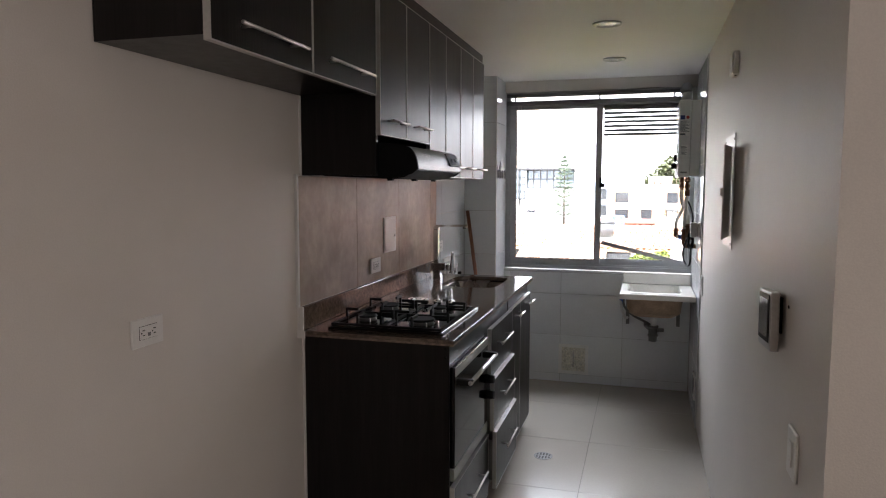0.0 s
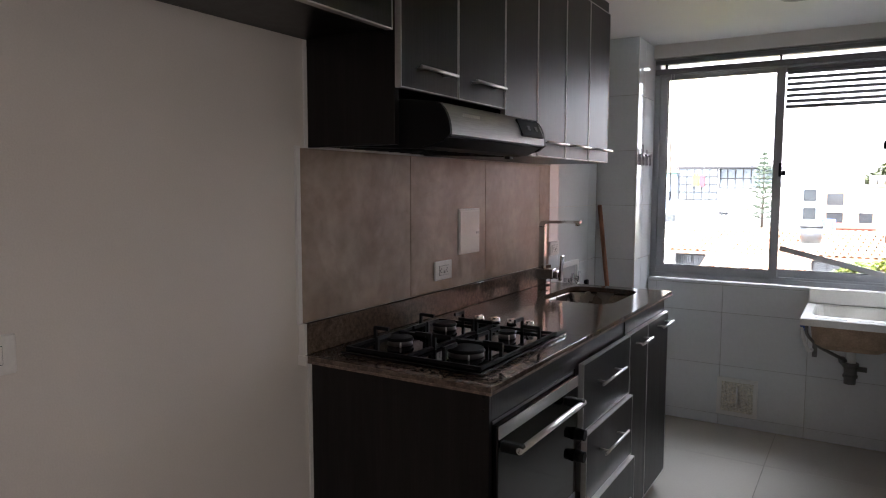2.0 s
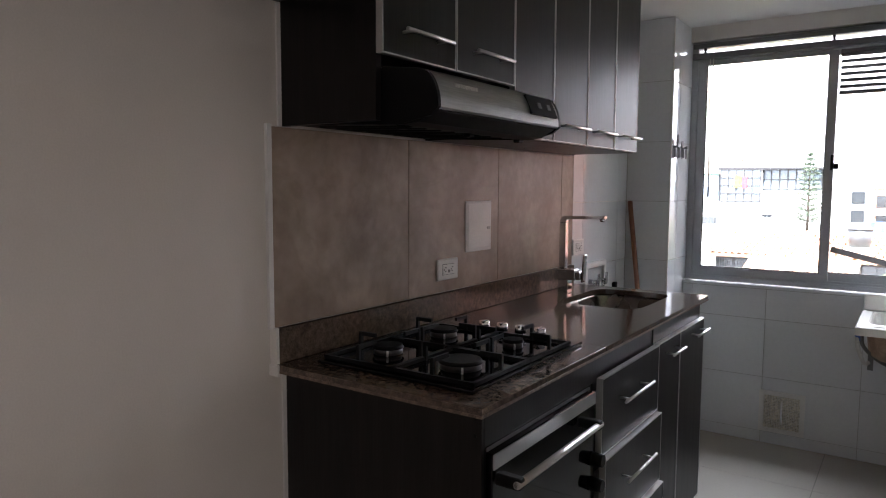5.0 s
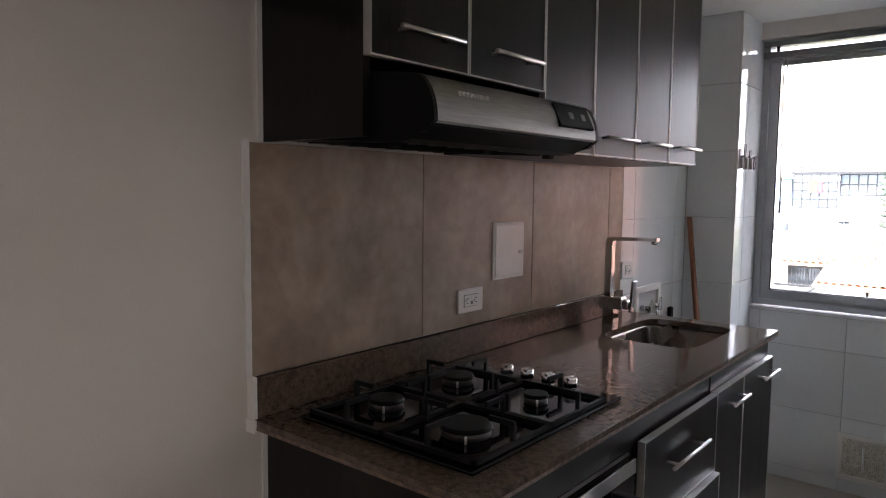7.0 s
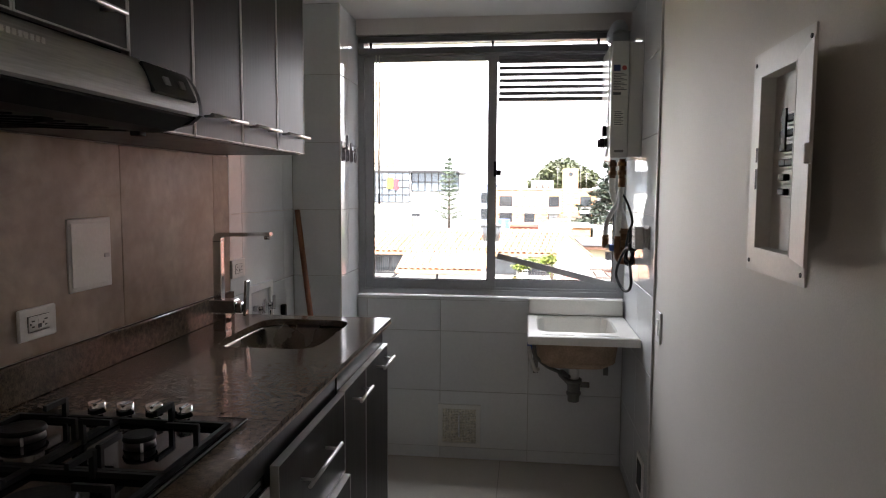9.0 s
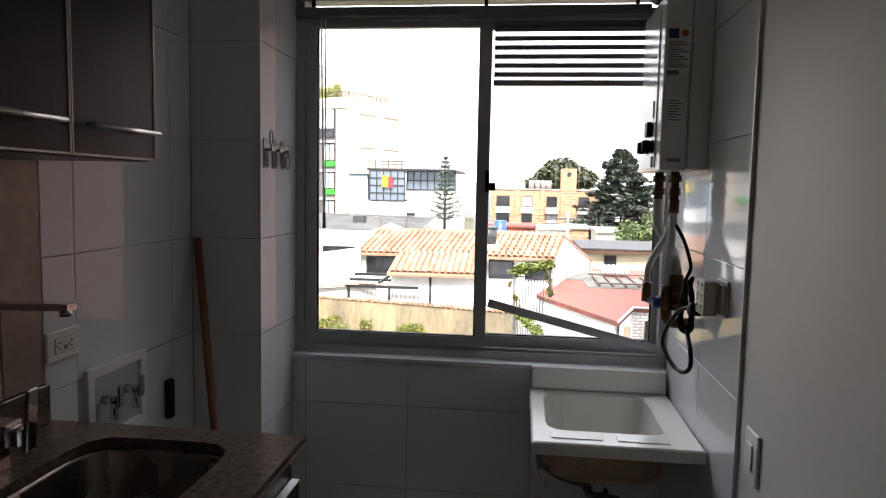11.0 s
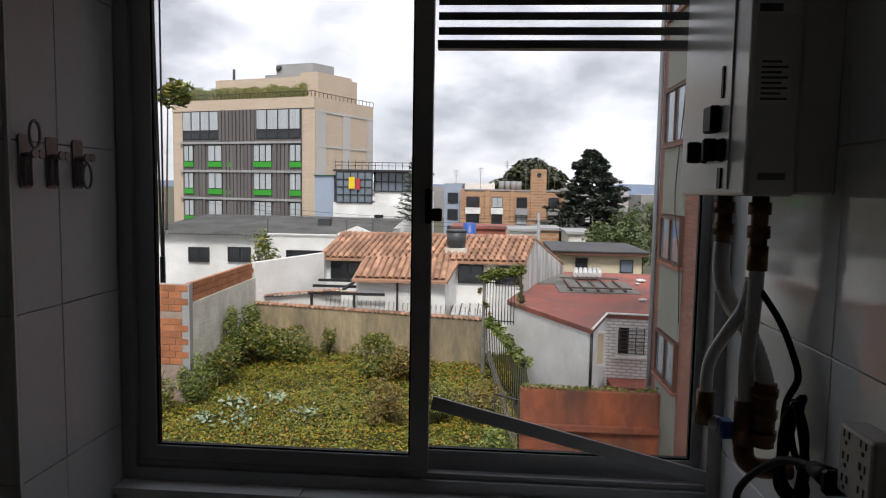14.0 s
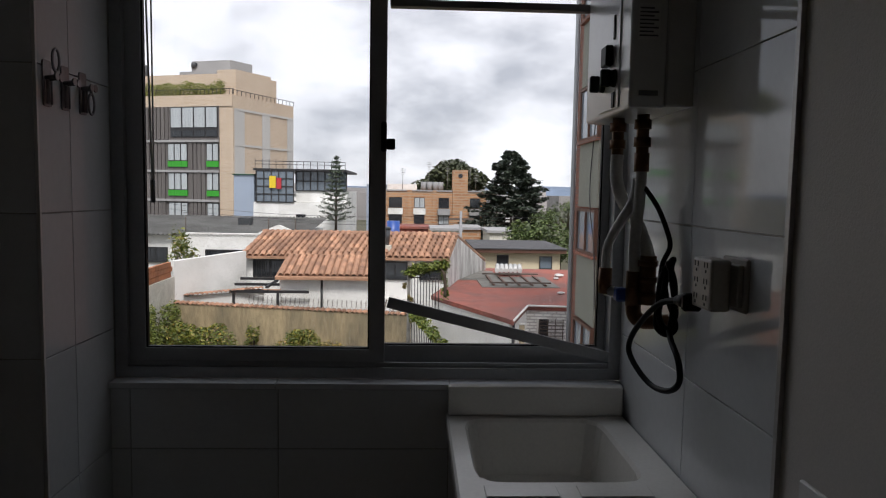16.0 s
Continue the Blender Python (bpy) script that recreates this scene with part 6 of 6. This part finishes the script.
for x in (-9.3, -5.6, -4.4):
    part("fence_pole", R((x, 32.3, -0.7), (x, 32.3, 0.05), 0.025, 6), RUST, wh)

sh = thing("house", (-6.5, 48, -5), "white house topped by a black-framed glass room", "house")
part("wall", B(-9.3, -3.4, 45.3, 53, -5, 0.55), PLASTER, sh)
part("wall", B(-10.6, -9.32, 45.6, 53, -5, 2.25), BLUEW, sh)
part("green_cap", B(-10.7, -9.3, 45.5, 53, 2.255, 2.31), DGREEN, sh)
part("upper_wall", B(-6.7, -3.4, 45.9, 53, 0.552, 1.3), PLASTER, sh)
part("roof", B(-9.3, -3.4, 45.2, 53, 2.55, 2.68), BFRAME, sh)


def grid_glass(parent, x0, x1, y, z0, z1, nx, nz, glassm):
    bm = bmesh.new()
    for k in range(nx + 1):
        x = x0 + (x1 - x0) * k / nx
        box(bm, x - 0.035, x + 0.035, y - 0.05, y, z0, z1)
    for k in range(nz + 1):
        z = z0 + (z1 - z0) * k / nz
        box(bm, x0, x1, y - 0.045, y - 0.005, z - 0.035, z + 0.035)
    g = part("glazing_frame", bm, BFRAME, parent, "black steel glazing bars")
    part("pane", B(x0, x1, y + 0.002, y + 0.02, z0, z1), glassm, g)


grid_glass(sh, -9.1, -6.75, 45.26, 0.56, 2.54, 5, 4, BLUEGLASS)
grid_glass(sh, -6.7, -3.45, 45.85, 1.31, 2.54, 7, 2, BLUEGLASS)
part("cloth", B(-8.25, -7.85, 45.10, 45.16, 1.45, 2.2), YELLOW, sh, "yellow cloth hung in the window")
part("cloth", B(-7.8, -7.5, 45.10, 45.16, 1.4, 2.1), REDC, sh, "red cloth hung in the window")
bm = bmesh.new()
for k in range(14):
    x = -9.2 + 5.7 * k / 13
    rod(bm, (x, 45.4, 2.69), (x, 45.4, 3.15 if k > 4 else 3.3), 0.02, 5)
rod(bm, (-9.2, 45.4, 3.15), (-3.5, 45.4, 3.15), 0.02, 5)
rod(bm, (-9.2, 45.4, 2.95), (-3.5, 45.4, 2.95), 0.015, 5)
part("roof_railing", bm, BFRAME, sh)
window(sh, -6.6, -6.0, 45.28, -0.6, -0.2)


def branch_tree(name, base, height, label, mat, kind_="araucaria"):
    t = thing(name, base, label, "tree")
    x, y, z = base
    part("trunk", R(base, (x, y, z + height), 0.012 * height + 0.03, 10, 0.02), BARK, t)
    pts_, limbs = [], bmesh.new()
    if kind_ == "araucaria":
        for lv in np.linspace(0.24, 0.985, 14):
            reach = 0.27 * height * (1 - lv) ** 0.8 * rng.uniform(0.8, 1.1) + 0.04
            for k in range(6):
                a = 2 * math.pi * k / 6 + lv * 9
                ex, ey, ez = x + reach * math.cos(a), y + reach * math.sin(a), z + height * lv + reach * 0.28
                rod(limbs, (x, y, z + height * lv), (ex, ey, ez), 0.02, 4, 0.008)
                for f in np.linspace(0.25, 1, 12):
                    pts_.append((x + (ex - x) * f, y + (ey - y) * f, z + height * lv + (ez - z - height * lv) * f))
        pts_ = np.repeat(np.array(pts_), 3, 0) + rng.normal(0, 0.045, (len(pts_) * 3, 3))
        size = 0.075
    else:
        for lv in np.linspace(0.08, 0.97, 26):
            reach = 0.66 * height * (1 - lv) ** 0.62 * rng.uniform(0.72, 1.12) + 0.1
            for k in range(13):
                a = rng.uniform(0, 2 * math.pi)
                rr = reach * rng.uniform(0.6, 1.05)
                ex, ey, ez = x + rr * math.cos(a), y + rr * math.sin(a), z + height * lv - rr * 0.02
                rod(limbs, (x, y, z + height * lv), (ex, ey, ez), 0.05, 4, 0.02)
                pts_.append(blob((x + (ex - x) * 0.75, y + (ey - y) * 0.75, ez), (rr * 0.34, rr * 0.34, 0.42), 90, 3))
        pts_ = np.concatenate(pts_)
        size = 0.22
    part("limbs", limbs, BARK, t)
    leaf_part("crown", pts_, size, mat, t, 0.9)
    return t


branch_tree("araucaria_tree", (-3.85, 43.5, -1.75), 5.15, "slender araucaria tree with tiered branches", ARAUL)
branch_tree("conifer_tree", (11.4, 75, -5), 10.9, "large dark green cypress tree", CONIL, "conifer")


def crown_tree(base, r, h, n, mat, label, size=0.25):
    t = thing("tree", base, label, "tree")
    x, y, z = base
    part("trunk", R(base, (x, y, z + h * 0.7), 0.05 * h, 8, 0.02 * h), BARK, t)
    bm = bmesh.new()
    for k in range(7):
        a = 2 * math.pi * k / 7
        rod(bm, (x, y, z + h * 0.45), (x + 0.7 * r * math.cos(a), y + 0.7 * r * math.sin(a), z + h * 0.75), 0.015 * h, 5, 0.005 * h)
    part("limbs", bm, BARK, t)
    leaf_part("crown", blob((x, y, z + h * 0.72), (r, r, h * 0.32), n, 22), size, mat, t, 1.0)
    return t


crown_tree((6.4, 102, -5), 5.8, 10.7, 15000, UMBL, "round dark umbrella-shaped tree", 0.34)
for x, y, r, h in ((7.9, 46, 1.2, 4.5), (9.2, 47, 1.4, 4.6), (10.6, 46, 1.4, 4.3), (11.6, 44, 1.2, 4.0), (11.2, 40, 1.0, 3.6), (14.5, 70, 2.0, 5.0), (17, 72, 2.0, 6.0)):
    crown_tree((x, y, -5), r, h, 1500, TREEL, "leafy green tree among the houses", 0.13)
crown_tree((-8.9, 31, -5), 0.9, 4.6, 900, BUSHL, "small grey-green tree by the white house", 0.09)

# ---- modern apartment block ----
C, U, V = Vector((-17.1, 65.7, 0)), Vector((-14.9, 4.8, 0)), Vector((5.35, 8.0, 0))
NU = Vector((-4.8, -14.9, 0)).normalized()
C0 = C - U * 0.088
U0, V0 = C + U - C0, C + V - C0
block = thing("apartment_building", (-22, 70, -5), "modern apartment building with ochre brick and green panels", "building")


def skewed(f0, f1, o0, o1, z0, z1):
    """A box on the long front: f runs along it from the corner, o out from it in metres."""
    bm = bmesh.new()
    vs = [bm.verts.new(C + U * f + NU * o + Vector((0, 0, z))) for f in (f0, f1) for o in (o0, o1) for z in (z0, z1)]
    for f in ((0, 1, 3, 2), (4, 6, 7, 5), (0, 4, 5, 1), (2, 3, 7, 6), (0, 2, 6, 4), (1, 5, 7, 3)):
        bm.faces.new([vs[i] for i in f])
    return bm


def slanted(outline, z0, z1):
    return prism([(p.x, p.y) for p in outline], "z", z0, z1)


part("wall", slanted([C0, C0 + V0, C + V + U, C + U], -5, 9.96), OCHRE, block)
part("cladding", skewed(0.0, 0.915, 0.02, 0.08, -5, 8.9), SLATE, block)
part("parapet_band", skewed(-0.088, 1.0, 0.02, 0.1, 8.92, 9.95), OCHRE, block)
for z in (5.62, 2.82, 0.1, -2.7):
    part("concrete_band", skewed(0.0, 0.93, 0.085, 0.3, z, z + 0.22), CONC, block)
random.seed(4)
for z in (2.95, 0.23, -2.55):
    for k in range(30):
        f = 0.095 + k * 0.0275
        if any(a - 0.02 < f < b for a, b in ((0.20, 0.36), (0.585, 0.715), (0.82, 0.91))):
            continue
        part("cladding_slat", skewed(f, f + 0.019 + 0.006 * random.random(), 0.085, 0.17 + 0.06 * random.random(), z + 0.05, z + 2.6), SLATE, block)
    for a, b in ((0.002, 0.083), (0.215, 0.35), (0.595, 0.705), (0.825, 0.9)):
        w = part("window", skewed(a, b, 0.10, 0.15, z + 0.95, z + 2.55), BFRAME, block)
        n_ = 2 if b - a < 0.12 else 3
        for k in range(n_):
            g = (b - a) / n_
            part("pane", skewed(a + k * g + 0.004, a + (k + 1) * g - 0.004, 0.155, 0.18, z + 1.0, z + 2.5), CURTAIN, w, "window with pale curtains")
        part("green_panel", skewed(a, b, 0.10, 0.2, z + 0.4, z + 0.92), GREEN, block)
    part("green_panel", skewed(0.52, 0.56, 0.10, 0.2, z + 0.42, z + 0.85), GREEN, block)
for a, b, n_ in ((0.007, 0.33, 4), (0.62, 0.91, 4)):
    w = part("window", skewed(a, b, 0.10, 0.15, 6.1, 8.85), BFRAME, block)
    for k in range(n_):
        g = (b - a) / n_
        part("pane", skewed(a + k * g + 0.005, a + (k + 1) * g - 0.005, 0.155, 0.18, 7.0, 8.8), CURTAIN, w)
        part("pane", skewed(a + k * g + 0.005, a + (k + 1) * g - 0.005, 0.155, 0.18, 6.15, 6.7), DGLASS, w)
for k in range(10):
    f = 0.345 + k * 0.028
    part("cladding_slat", skewed(f, f + 0.02, 0.085, 0.2, 5.9, 8.88), SLATE, block)
NV = Vector((V0.y, -V0.x, 0)).normalized()


def on_side(f0, f1, o0, o1, z0, z1):
    bm = bmesh.new()
    vs = [bm.verts.new(C0 + V0 * f + NV * o + Vector((0, 0, z))) for f in (f0, f1) for o in (o0, o1) for z in (z0, z1)]
    for f in ((0, 1, 3, 2), (4, 6, 7, 5), (0, 4, 5, 1), (2, 3, 7, 6), (0, 2, 6, 4), (1, 5, 7, 3)):
        bm.faces.new([vs[i] for i in f])
    return bm


for f, w in ((0.02, 0.15), (0.45, 0.13), (0.88, 0.11)):
    part("side_stripe", on_side(f, f + w, 0.02, 0.05, -5, 8.75), STRIPE, block)
for z in (8.55, 5.3):
    part("side_stripe", on_side(0.02, 0.99, 0.055, 0.07, z, z + 0.2), STRIPE, block)
part("penthouse", slanted([C + V * 0.2 + U * 0.0, C + V * 0.75, C + V * 0.75 + U * 0.78, C + V * 0.2 + U * 0.78], 9.97, 12.2), OCHRE, block)
part("penthouse", slanted([C + V * 0.12 - U * 0.045, C + V * 0.62 - U * 0.025, C + V * 0.62 + U * 0.08, C + V * 0.12 + U * 0.08], 9.97, 12.4), OCHRE, block)
for a, b in ((0.06, 0.3), (0.48, 0.62), (0.66, 0.74)):
    part("penthouse_glass", skewed(a, b, -2.15, -2.05, 10.0, 11.7), DGLASS, block)
part("penthouse_band", skewed(0.1, 0.36, -2.1, -1.95, 11.6, 12.5), CONC, block)
part("stair_head", slanted([C + V * 0.5 + U * 0.2, C + V * 0.8 + U * 0.2, C + V * 0.8 + U * 0.48, C + V * 0.5 + U * 0.48], 12.2, 14.0), CONC, block)
part("satellite_dish", R(C + V * 0.5 + U * 0.46 + Vector((0, 0, 13.6)), C + V * 0.47 + U * 0.46 + Vector((0, 0, 13.75)), 0.4, 14, 0.1), TANKM, block)
part("chimney_pipe", R(C + V * 0.4 + U * 0.76 + Vector((0, 0, 12.2)), C + V * 0.4 + U * 0.76 + Vector((0, 0, 13.6)), 0.14, 8), TANKM, block)
bm = bmesh.new()
for k in range(40):
    p = C0 + U0 * (k / 39) + NU * -0.15
    rod(bm, (p.x, p.y, 9.96), (p.x, p.y, 10.5), 0.03, 4)
a, b = C0 + NU * -0.15, C + U + NU * -0.15
rod(bm, (a.x, a.y, 10.5), (b.x, b.y, 10.5), 0.03, 4)
for k in range(16):
    p = C0 + V0 * (k / 15)
    rod(bm, (p.x, p.y, 9.96), (p.x, p.y, 10.4), 0.03, 4)
a, b = C0, C0 + V0
rod(bm, (a.x, a.y, 10.4), (b.x, b.y, 10.4), 0.03, 4)
part("terrace_railing", bm, BFRAME, block)
gpts = []
for k in range(5200):
    f = rng.uniform(0.0, 0.95)
    p = C + U * f + NU * -rng.uniform(0.4, 1.1)
    gpts.append((p.x, p.y, 10.0 + rng.uniform(0, 1.15 + 0.55 * noise.noise((f * 14, 0, 0)))))
tall_grass = thing("terrace_plants", (-24, 70, 9.96), "tall ornamental grass along the roof terrace", "plants", kind="stuff")
leaf_part("foliage", gpts, 0.24, GRASSL, tall_grass, 4.0, 0.16)

# ---- orange brick apartments ----
ob_ = thing("apartment_building", (2.5, 84, -5), "four-storey orange brick apartment building", "building")
part("wall", B(-2.6, 9.1, 80, 90, -5, 1.45), ORANGEB, ob_)
part("wall", B(-4.6, -2.62, 80.6, 90, -5, 2.2), BLUEW, ob_)
part("chimney_tower", B(5.3, 7.0, 79.7, 82, -5, 3.95), ORANGEB, ob_)
part("tower_opening", R((6.15, 79.68, 3.3), (6.15, 79.64, 3.3), 0.25, 14), DGLASS, ob_)
for x0, x1 in ((-2.7, -2.3), (0.1, 0.6), (3.0, 3.4), (8.7, 9.15)):
    part("pier", B(x0, x1, 79.75, 79.99, -5, 1.5 if x0 < 0 else 1.6), ORANGEB, ob_)
part("parapet", B(-2.6, 9.1, 79.9, 80.0, 1.451, 1.62), CONC, ob_)
for z in (-0.45, -2.35, -4.25):
    for k, (x0, x1) in enumerate(((-2.0, -0.5), (0.9, 2.1), (3.7, 4.9), (7.3, 8.5))):
        g = DGLASS if (k + int(z * 10)) % 3 else CURTAIN
        window(ob_, x0, x1, 79.93, z, z + 1.2, mullions=1, glassm=g, framem=BFRAME)
        part("balcony", B(x0 - 0.1, x1 + 0.1, 79.3 if k > 1 else 79.8, 79.92, z - 0.75, z - 0.05), CONC if k > 1 else PLASTER, ob_)
    window(ob_, -4.2, -3.0, 80.55, z + 0.4, z + 1.6, glassm=DGLASS)
for x in (2.0, 2.7, 3.4, 4.0):
    part("roof_tank", R((x, 83, 1.5), (x, 83, 2.6), 0.34, 12), TANKG, ob_)
part("roof_room", B(-2.4, 1.2, 84, 88, 1.46, 2.3), PLASTER, ob_)
for x, hgt in ((-0.5, 4.2), (2.6, 5.0), (4.8, 4.4), (7.5, 4.6), (8.2, 3.6), (-3.4, 3.9)):
    part("antenna", R((x, 83, 1.5), (x, 83, hgt), 0.03, 5), GPLASTIC, ob_)
    bm = bmesh.new()
    for k in range(4):
        rod(bm, (x - 0.35 + 0.05 * k, 83, hgt - 0.15 - 0.2 * k), (x + 0.35 - 0.05 * k, 83, hgt - 0.15 - 0.2 * k), 0.018, 4)
    part("antenna_rods", bm, GPLASTIC, ob_)
for x0, x1, y, z1, m_ in ((-2.5, 2.2, 62, -1.7, REDROOF), (2.4, 4.6, 55, -1.45, PLASTER), (4.7, 6.5, 58, -1.5, ORANGEB), (6.6, 8.2, 52, -1.4, CEMENT), (-14, -9, 60, 1.2, PLASTER)):
    lb = thing("house", (x0, y, -5), "low house between the apartment blocks", "house")
    part("wall", B(x0, x1, y, y + 5, -5, z1 - 0.2), m_, lb)
    part("roof", B(x0 - 0.2, x1 + 0.2, y - 0.2, y + 5.2, z1 - 0.195, z1), REDROOF if m_ is REDROOF else CONC, lb)

# street pole and wires
pole = thing("street_pole", (3.35, 36, -5), "grey concrete street pole with a transformer", "street pole")
part("pole", R((3.35, 36, -5), (3.35, 36, 0.4), 0.09, 10, 0.07), TANKG, pole)
part("transformer", R((3.1, 35.9, -1.4), (3.1, 35.9, -0.7), 0.2, 12), TANKG, pole)
part("crossarm", B(2.7, 4.0, 35.95, 36.05, -0.05, 0.05), RUST, pole)
for k, (a, b, sag) in enumerate((((3.3, 36, 0.2), (-16, 40, 0.9), 0.5), ((3.3, 36, 0.0), (-16, 40, 0.6), 0.5), ((3.5, 36, 0.2), (16, 44, 0.8), 0.4), ((3.3, 36, -0.2), (-10, 34, 0.2), 0.3))):
    pts_ = [(a[0] + (b[0] - a[0]) * f, a[1] + (b[1] - a[1]) * f, a[2] + (b[2] - a[2]) * f - sag * 4 * f * (1 - f)) for f in [i / 6 for i in range(7)]]
    part("wire", tube(pts_, 0.012, 4), BFRAME, pole)

# ---- brick wing next door ----
nb = thing("neighbour_building", (5.5, 13, -5), "red brick apartment wing close to the window", "building")
part("wall", B(4.75, 9, 5, 17.0, -5, 13), NBRICK, nb)
for z0, z1 in ((-5, -2.45), (-1.4, 0.03), (1.07, 2.46), (3.70, 5.1), (6.3, 7.7)):
    part("panel", B(4.70, 4.748, 14.85, 16.45, z0, z1), NPANEL, nb)
for z0, z1 in ((-2.41, -1.44), (0.07, 1.03), (2.5, 3.66), (5.14, 6.26)):
    bm = bmesh.new()
    for a in ((14.85, 14.91, z0, z1), (16.39, 16.45, z0, z1), (14.91, 16.39, z0, z0 + 0.06), (14.91, 16.39, z1 - 0.06, z1), (15.62, 15.67, z0 + 0.07, z1 - 0.07)):
        box(bm, 4.66, 4.748, *a)
    w = part("window", bm, FASCIA, nb)
    part("pane", B(4.70, 4.73, 14.91, 16.39, z0 + 0.06, z1 - 0.06), BLUEGLASS, w)
    part("window_sill", B(4.62, 4.748, 14.8, 16.5, z0 - 0.06, z0 - 0.005), NBRICK, nb)
part("downpipe", R((4.70, 17.03, -5), (4.70, 17.03, 13), 0.055, 10), PIPEG, nb, "grey rain pipe at the corner")
part("cable", tube([(4.69, 15.2, 8), (4.68, 14.9, 4), (4.66, 15.3, 1.5), (4.66, 14.8, 0.2), (4.68, 14.7, -1.0)], 0.012, 5), BFRAME, nb)
# tall thin tree at the edge of the view
tw = thing("tree", (-14.1, 33, -5), "tall thin tree with a small tuft of dark leaves", "tree")
part("trunk", R((-14.6, 33, -5), (-14.3, 33, 5.6), 0.08, 8, 0.03), BARK, tw)
bm = bmesh.new()
for k in range(6):
    rod(bm, (-14.3, 33, 5.2), (-14.3 + 0.9 * math.cos(k * 1.05), 33 + 0.5 * math.sin(k * 1.05), 5.9), 0.03, 5, 0.01)
part("limbs", bm, BARK, tw)
leaf_part("crown", blob((-14.0, 33, 5.8), (1.0, 0.8, 0.75), 420, 9), 0.22, BUSHL, tw, 1.0)

# loose bricks of the unplastered walls
brick_mesh = finish(B(-0.162, 0.162, -0.06, 0.06, -0.078, 0.078, 0.004), "brick", HBRICK)


def brick(parent, p, rz):
    ob = new("brick", brick_mesh)
    ob.parent, ob.location, ob.rotation_euler = parent, p, (0, 0, rz)


rz1 = math.atan2(-0.25, 4.88)
for i in range(9):
    for j in range(12):
        if j in (4,):
            continue
        f = 1 - (i + 0.42 + 0.5 * (j % 2)) * 0.338 / 4.89
        brick(bw, (-11.5 + 4.88 * f, 18.35 - 0.25 * f - 0.055, -1.02 - 0.09 - j * 0.172), rz1)
rz2 = math.atan2(6.0, -0.42)
for i in range(17):
    for j in range(3):
        f = (i + 0.4 + 0.5 * (j % 2)) * 0.338 / 6.01
        if f < 0.98:
            brick(cw, (-6.66 - 0.42 * f, 18.1 + 6.0 * f, -1.42 - 0.1 * f + j * 0.17), rz2)


# ---- wall, floor and sill tiles ----
tile_meshes = {}


def tile(parent, x0, x1, y0, y1, z0, z1, mat, name="tile", gap=0.0012, b=0.0008):
    d = [x1 - x0, y1 - y0, z1 - z0]
    thin = d.index(min(d))
    d = [round(s - (0 if i == thin else 2 * gap), 4) for i, s in enumerate(d)]
    key = (*d, mat.name)
    if key not in tile_meshes:
        tile_meshes[key] = finish(B(-d[0] / 2, d[0] / 2, -d[1] / 2, d[1] / 2, -d[2] / 2, d[2] / 2, b), "tile", mat)
    ob = new(name, tile_meshes[key])
    ob.parent = parent
    ob.location = ((x0 + x1) / 2, (y0 + y1) / 2, (z0 + z1) / 2)
    return ob


def cuts(lo, hi, marks):
    return [lo] + [m for m in marks if lo + 0.01 < m < hi - 0.01] + [hi]


ZM = [0.06, 0.35, 0.655, 0.96, 1.265, 1.57, 1.875, 2.18]


def field(parent, plane, at, depth, u0, u1, z0, z1, umarks, mat=None):
    us, zs = cuts(u0, u1, umarks), cuts(z0, z1, ZM)
    for a, b in zip(us, us[1:]):
        for c, d in zip(zs, zs[1:]):
            if plane == "x":
                tile(parent, min(at, at + depth), max(at, at + depth), a, b, c, d, mat or WTILE)
            else:
                tile(parent, a, b, min(at, at + depth), max(at, at + depth), c, d, mat or WTILE)


field(wall_left, "x", 0.0006, 0.0074, 1.747, YP - 0.0015, 0, H - 0.002, [1.86, 2.305])
field(pillar, "y", YP + 0.0055, -0.0055, 0.0085, XP - 0.006, 0, H - 0.002, [])
field(pillar, "x", XP - 0.0055, 0.0055, YP + 0.006, 2.768, 0, H - 0.002, [2.57])
field(wall_window, "y", YB + 0.0055, -0.0055, XP + 0.001, XR - 0.0082, 0, 0.812, [0.286, 0.66, 1.10])
field(wall_right, "x", XR - 0.0004, -0.0062, 1.985, 2.766, 0, H - 0.002, [2.33])
for a, b in zip([0.237, 0.655, 1.10], [0.655, 1.10, 1.552]):
    tile(wall_window, a, b, YB - 0.014, 2.769, 0.8155, 0.8305, WTILE, "sill_tile")
ys = [0.0, 0.536, 1.078, 1.624, 1.746]
for a, b in zip(ys, ys[1:]):
    tile(wall_left, 0.0006, 0.0082, a, b, 0.9868, 1.4735, TRAV)
for i in range(7):
    for j in range(12):
        x0, y0 = -0.355 + i * 0.66, -5.04 + j * 0.66
        if (x0 > XR and y0 > -0.9) or x0 > 4.1:
            continue
        tile(floor, max(x0, 0.0), min(x0 + 0.66, 4.2), y0, min(y0 + 0.66, 2.74), -0.0038, 0.0, FTILE, "floor_tile", 0.0012)
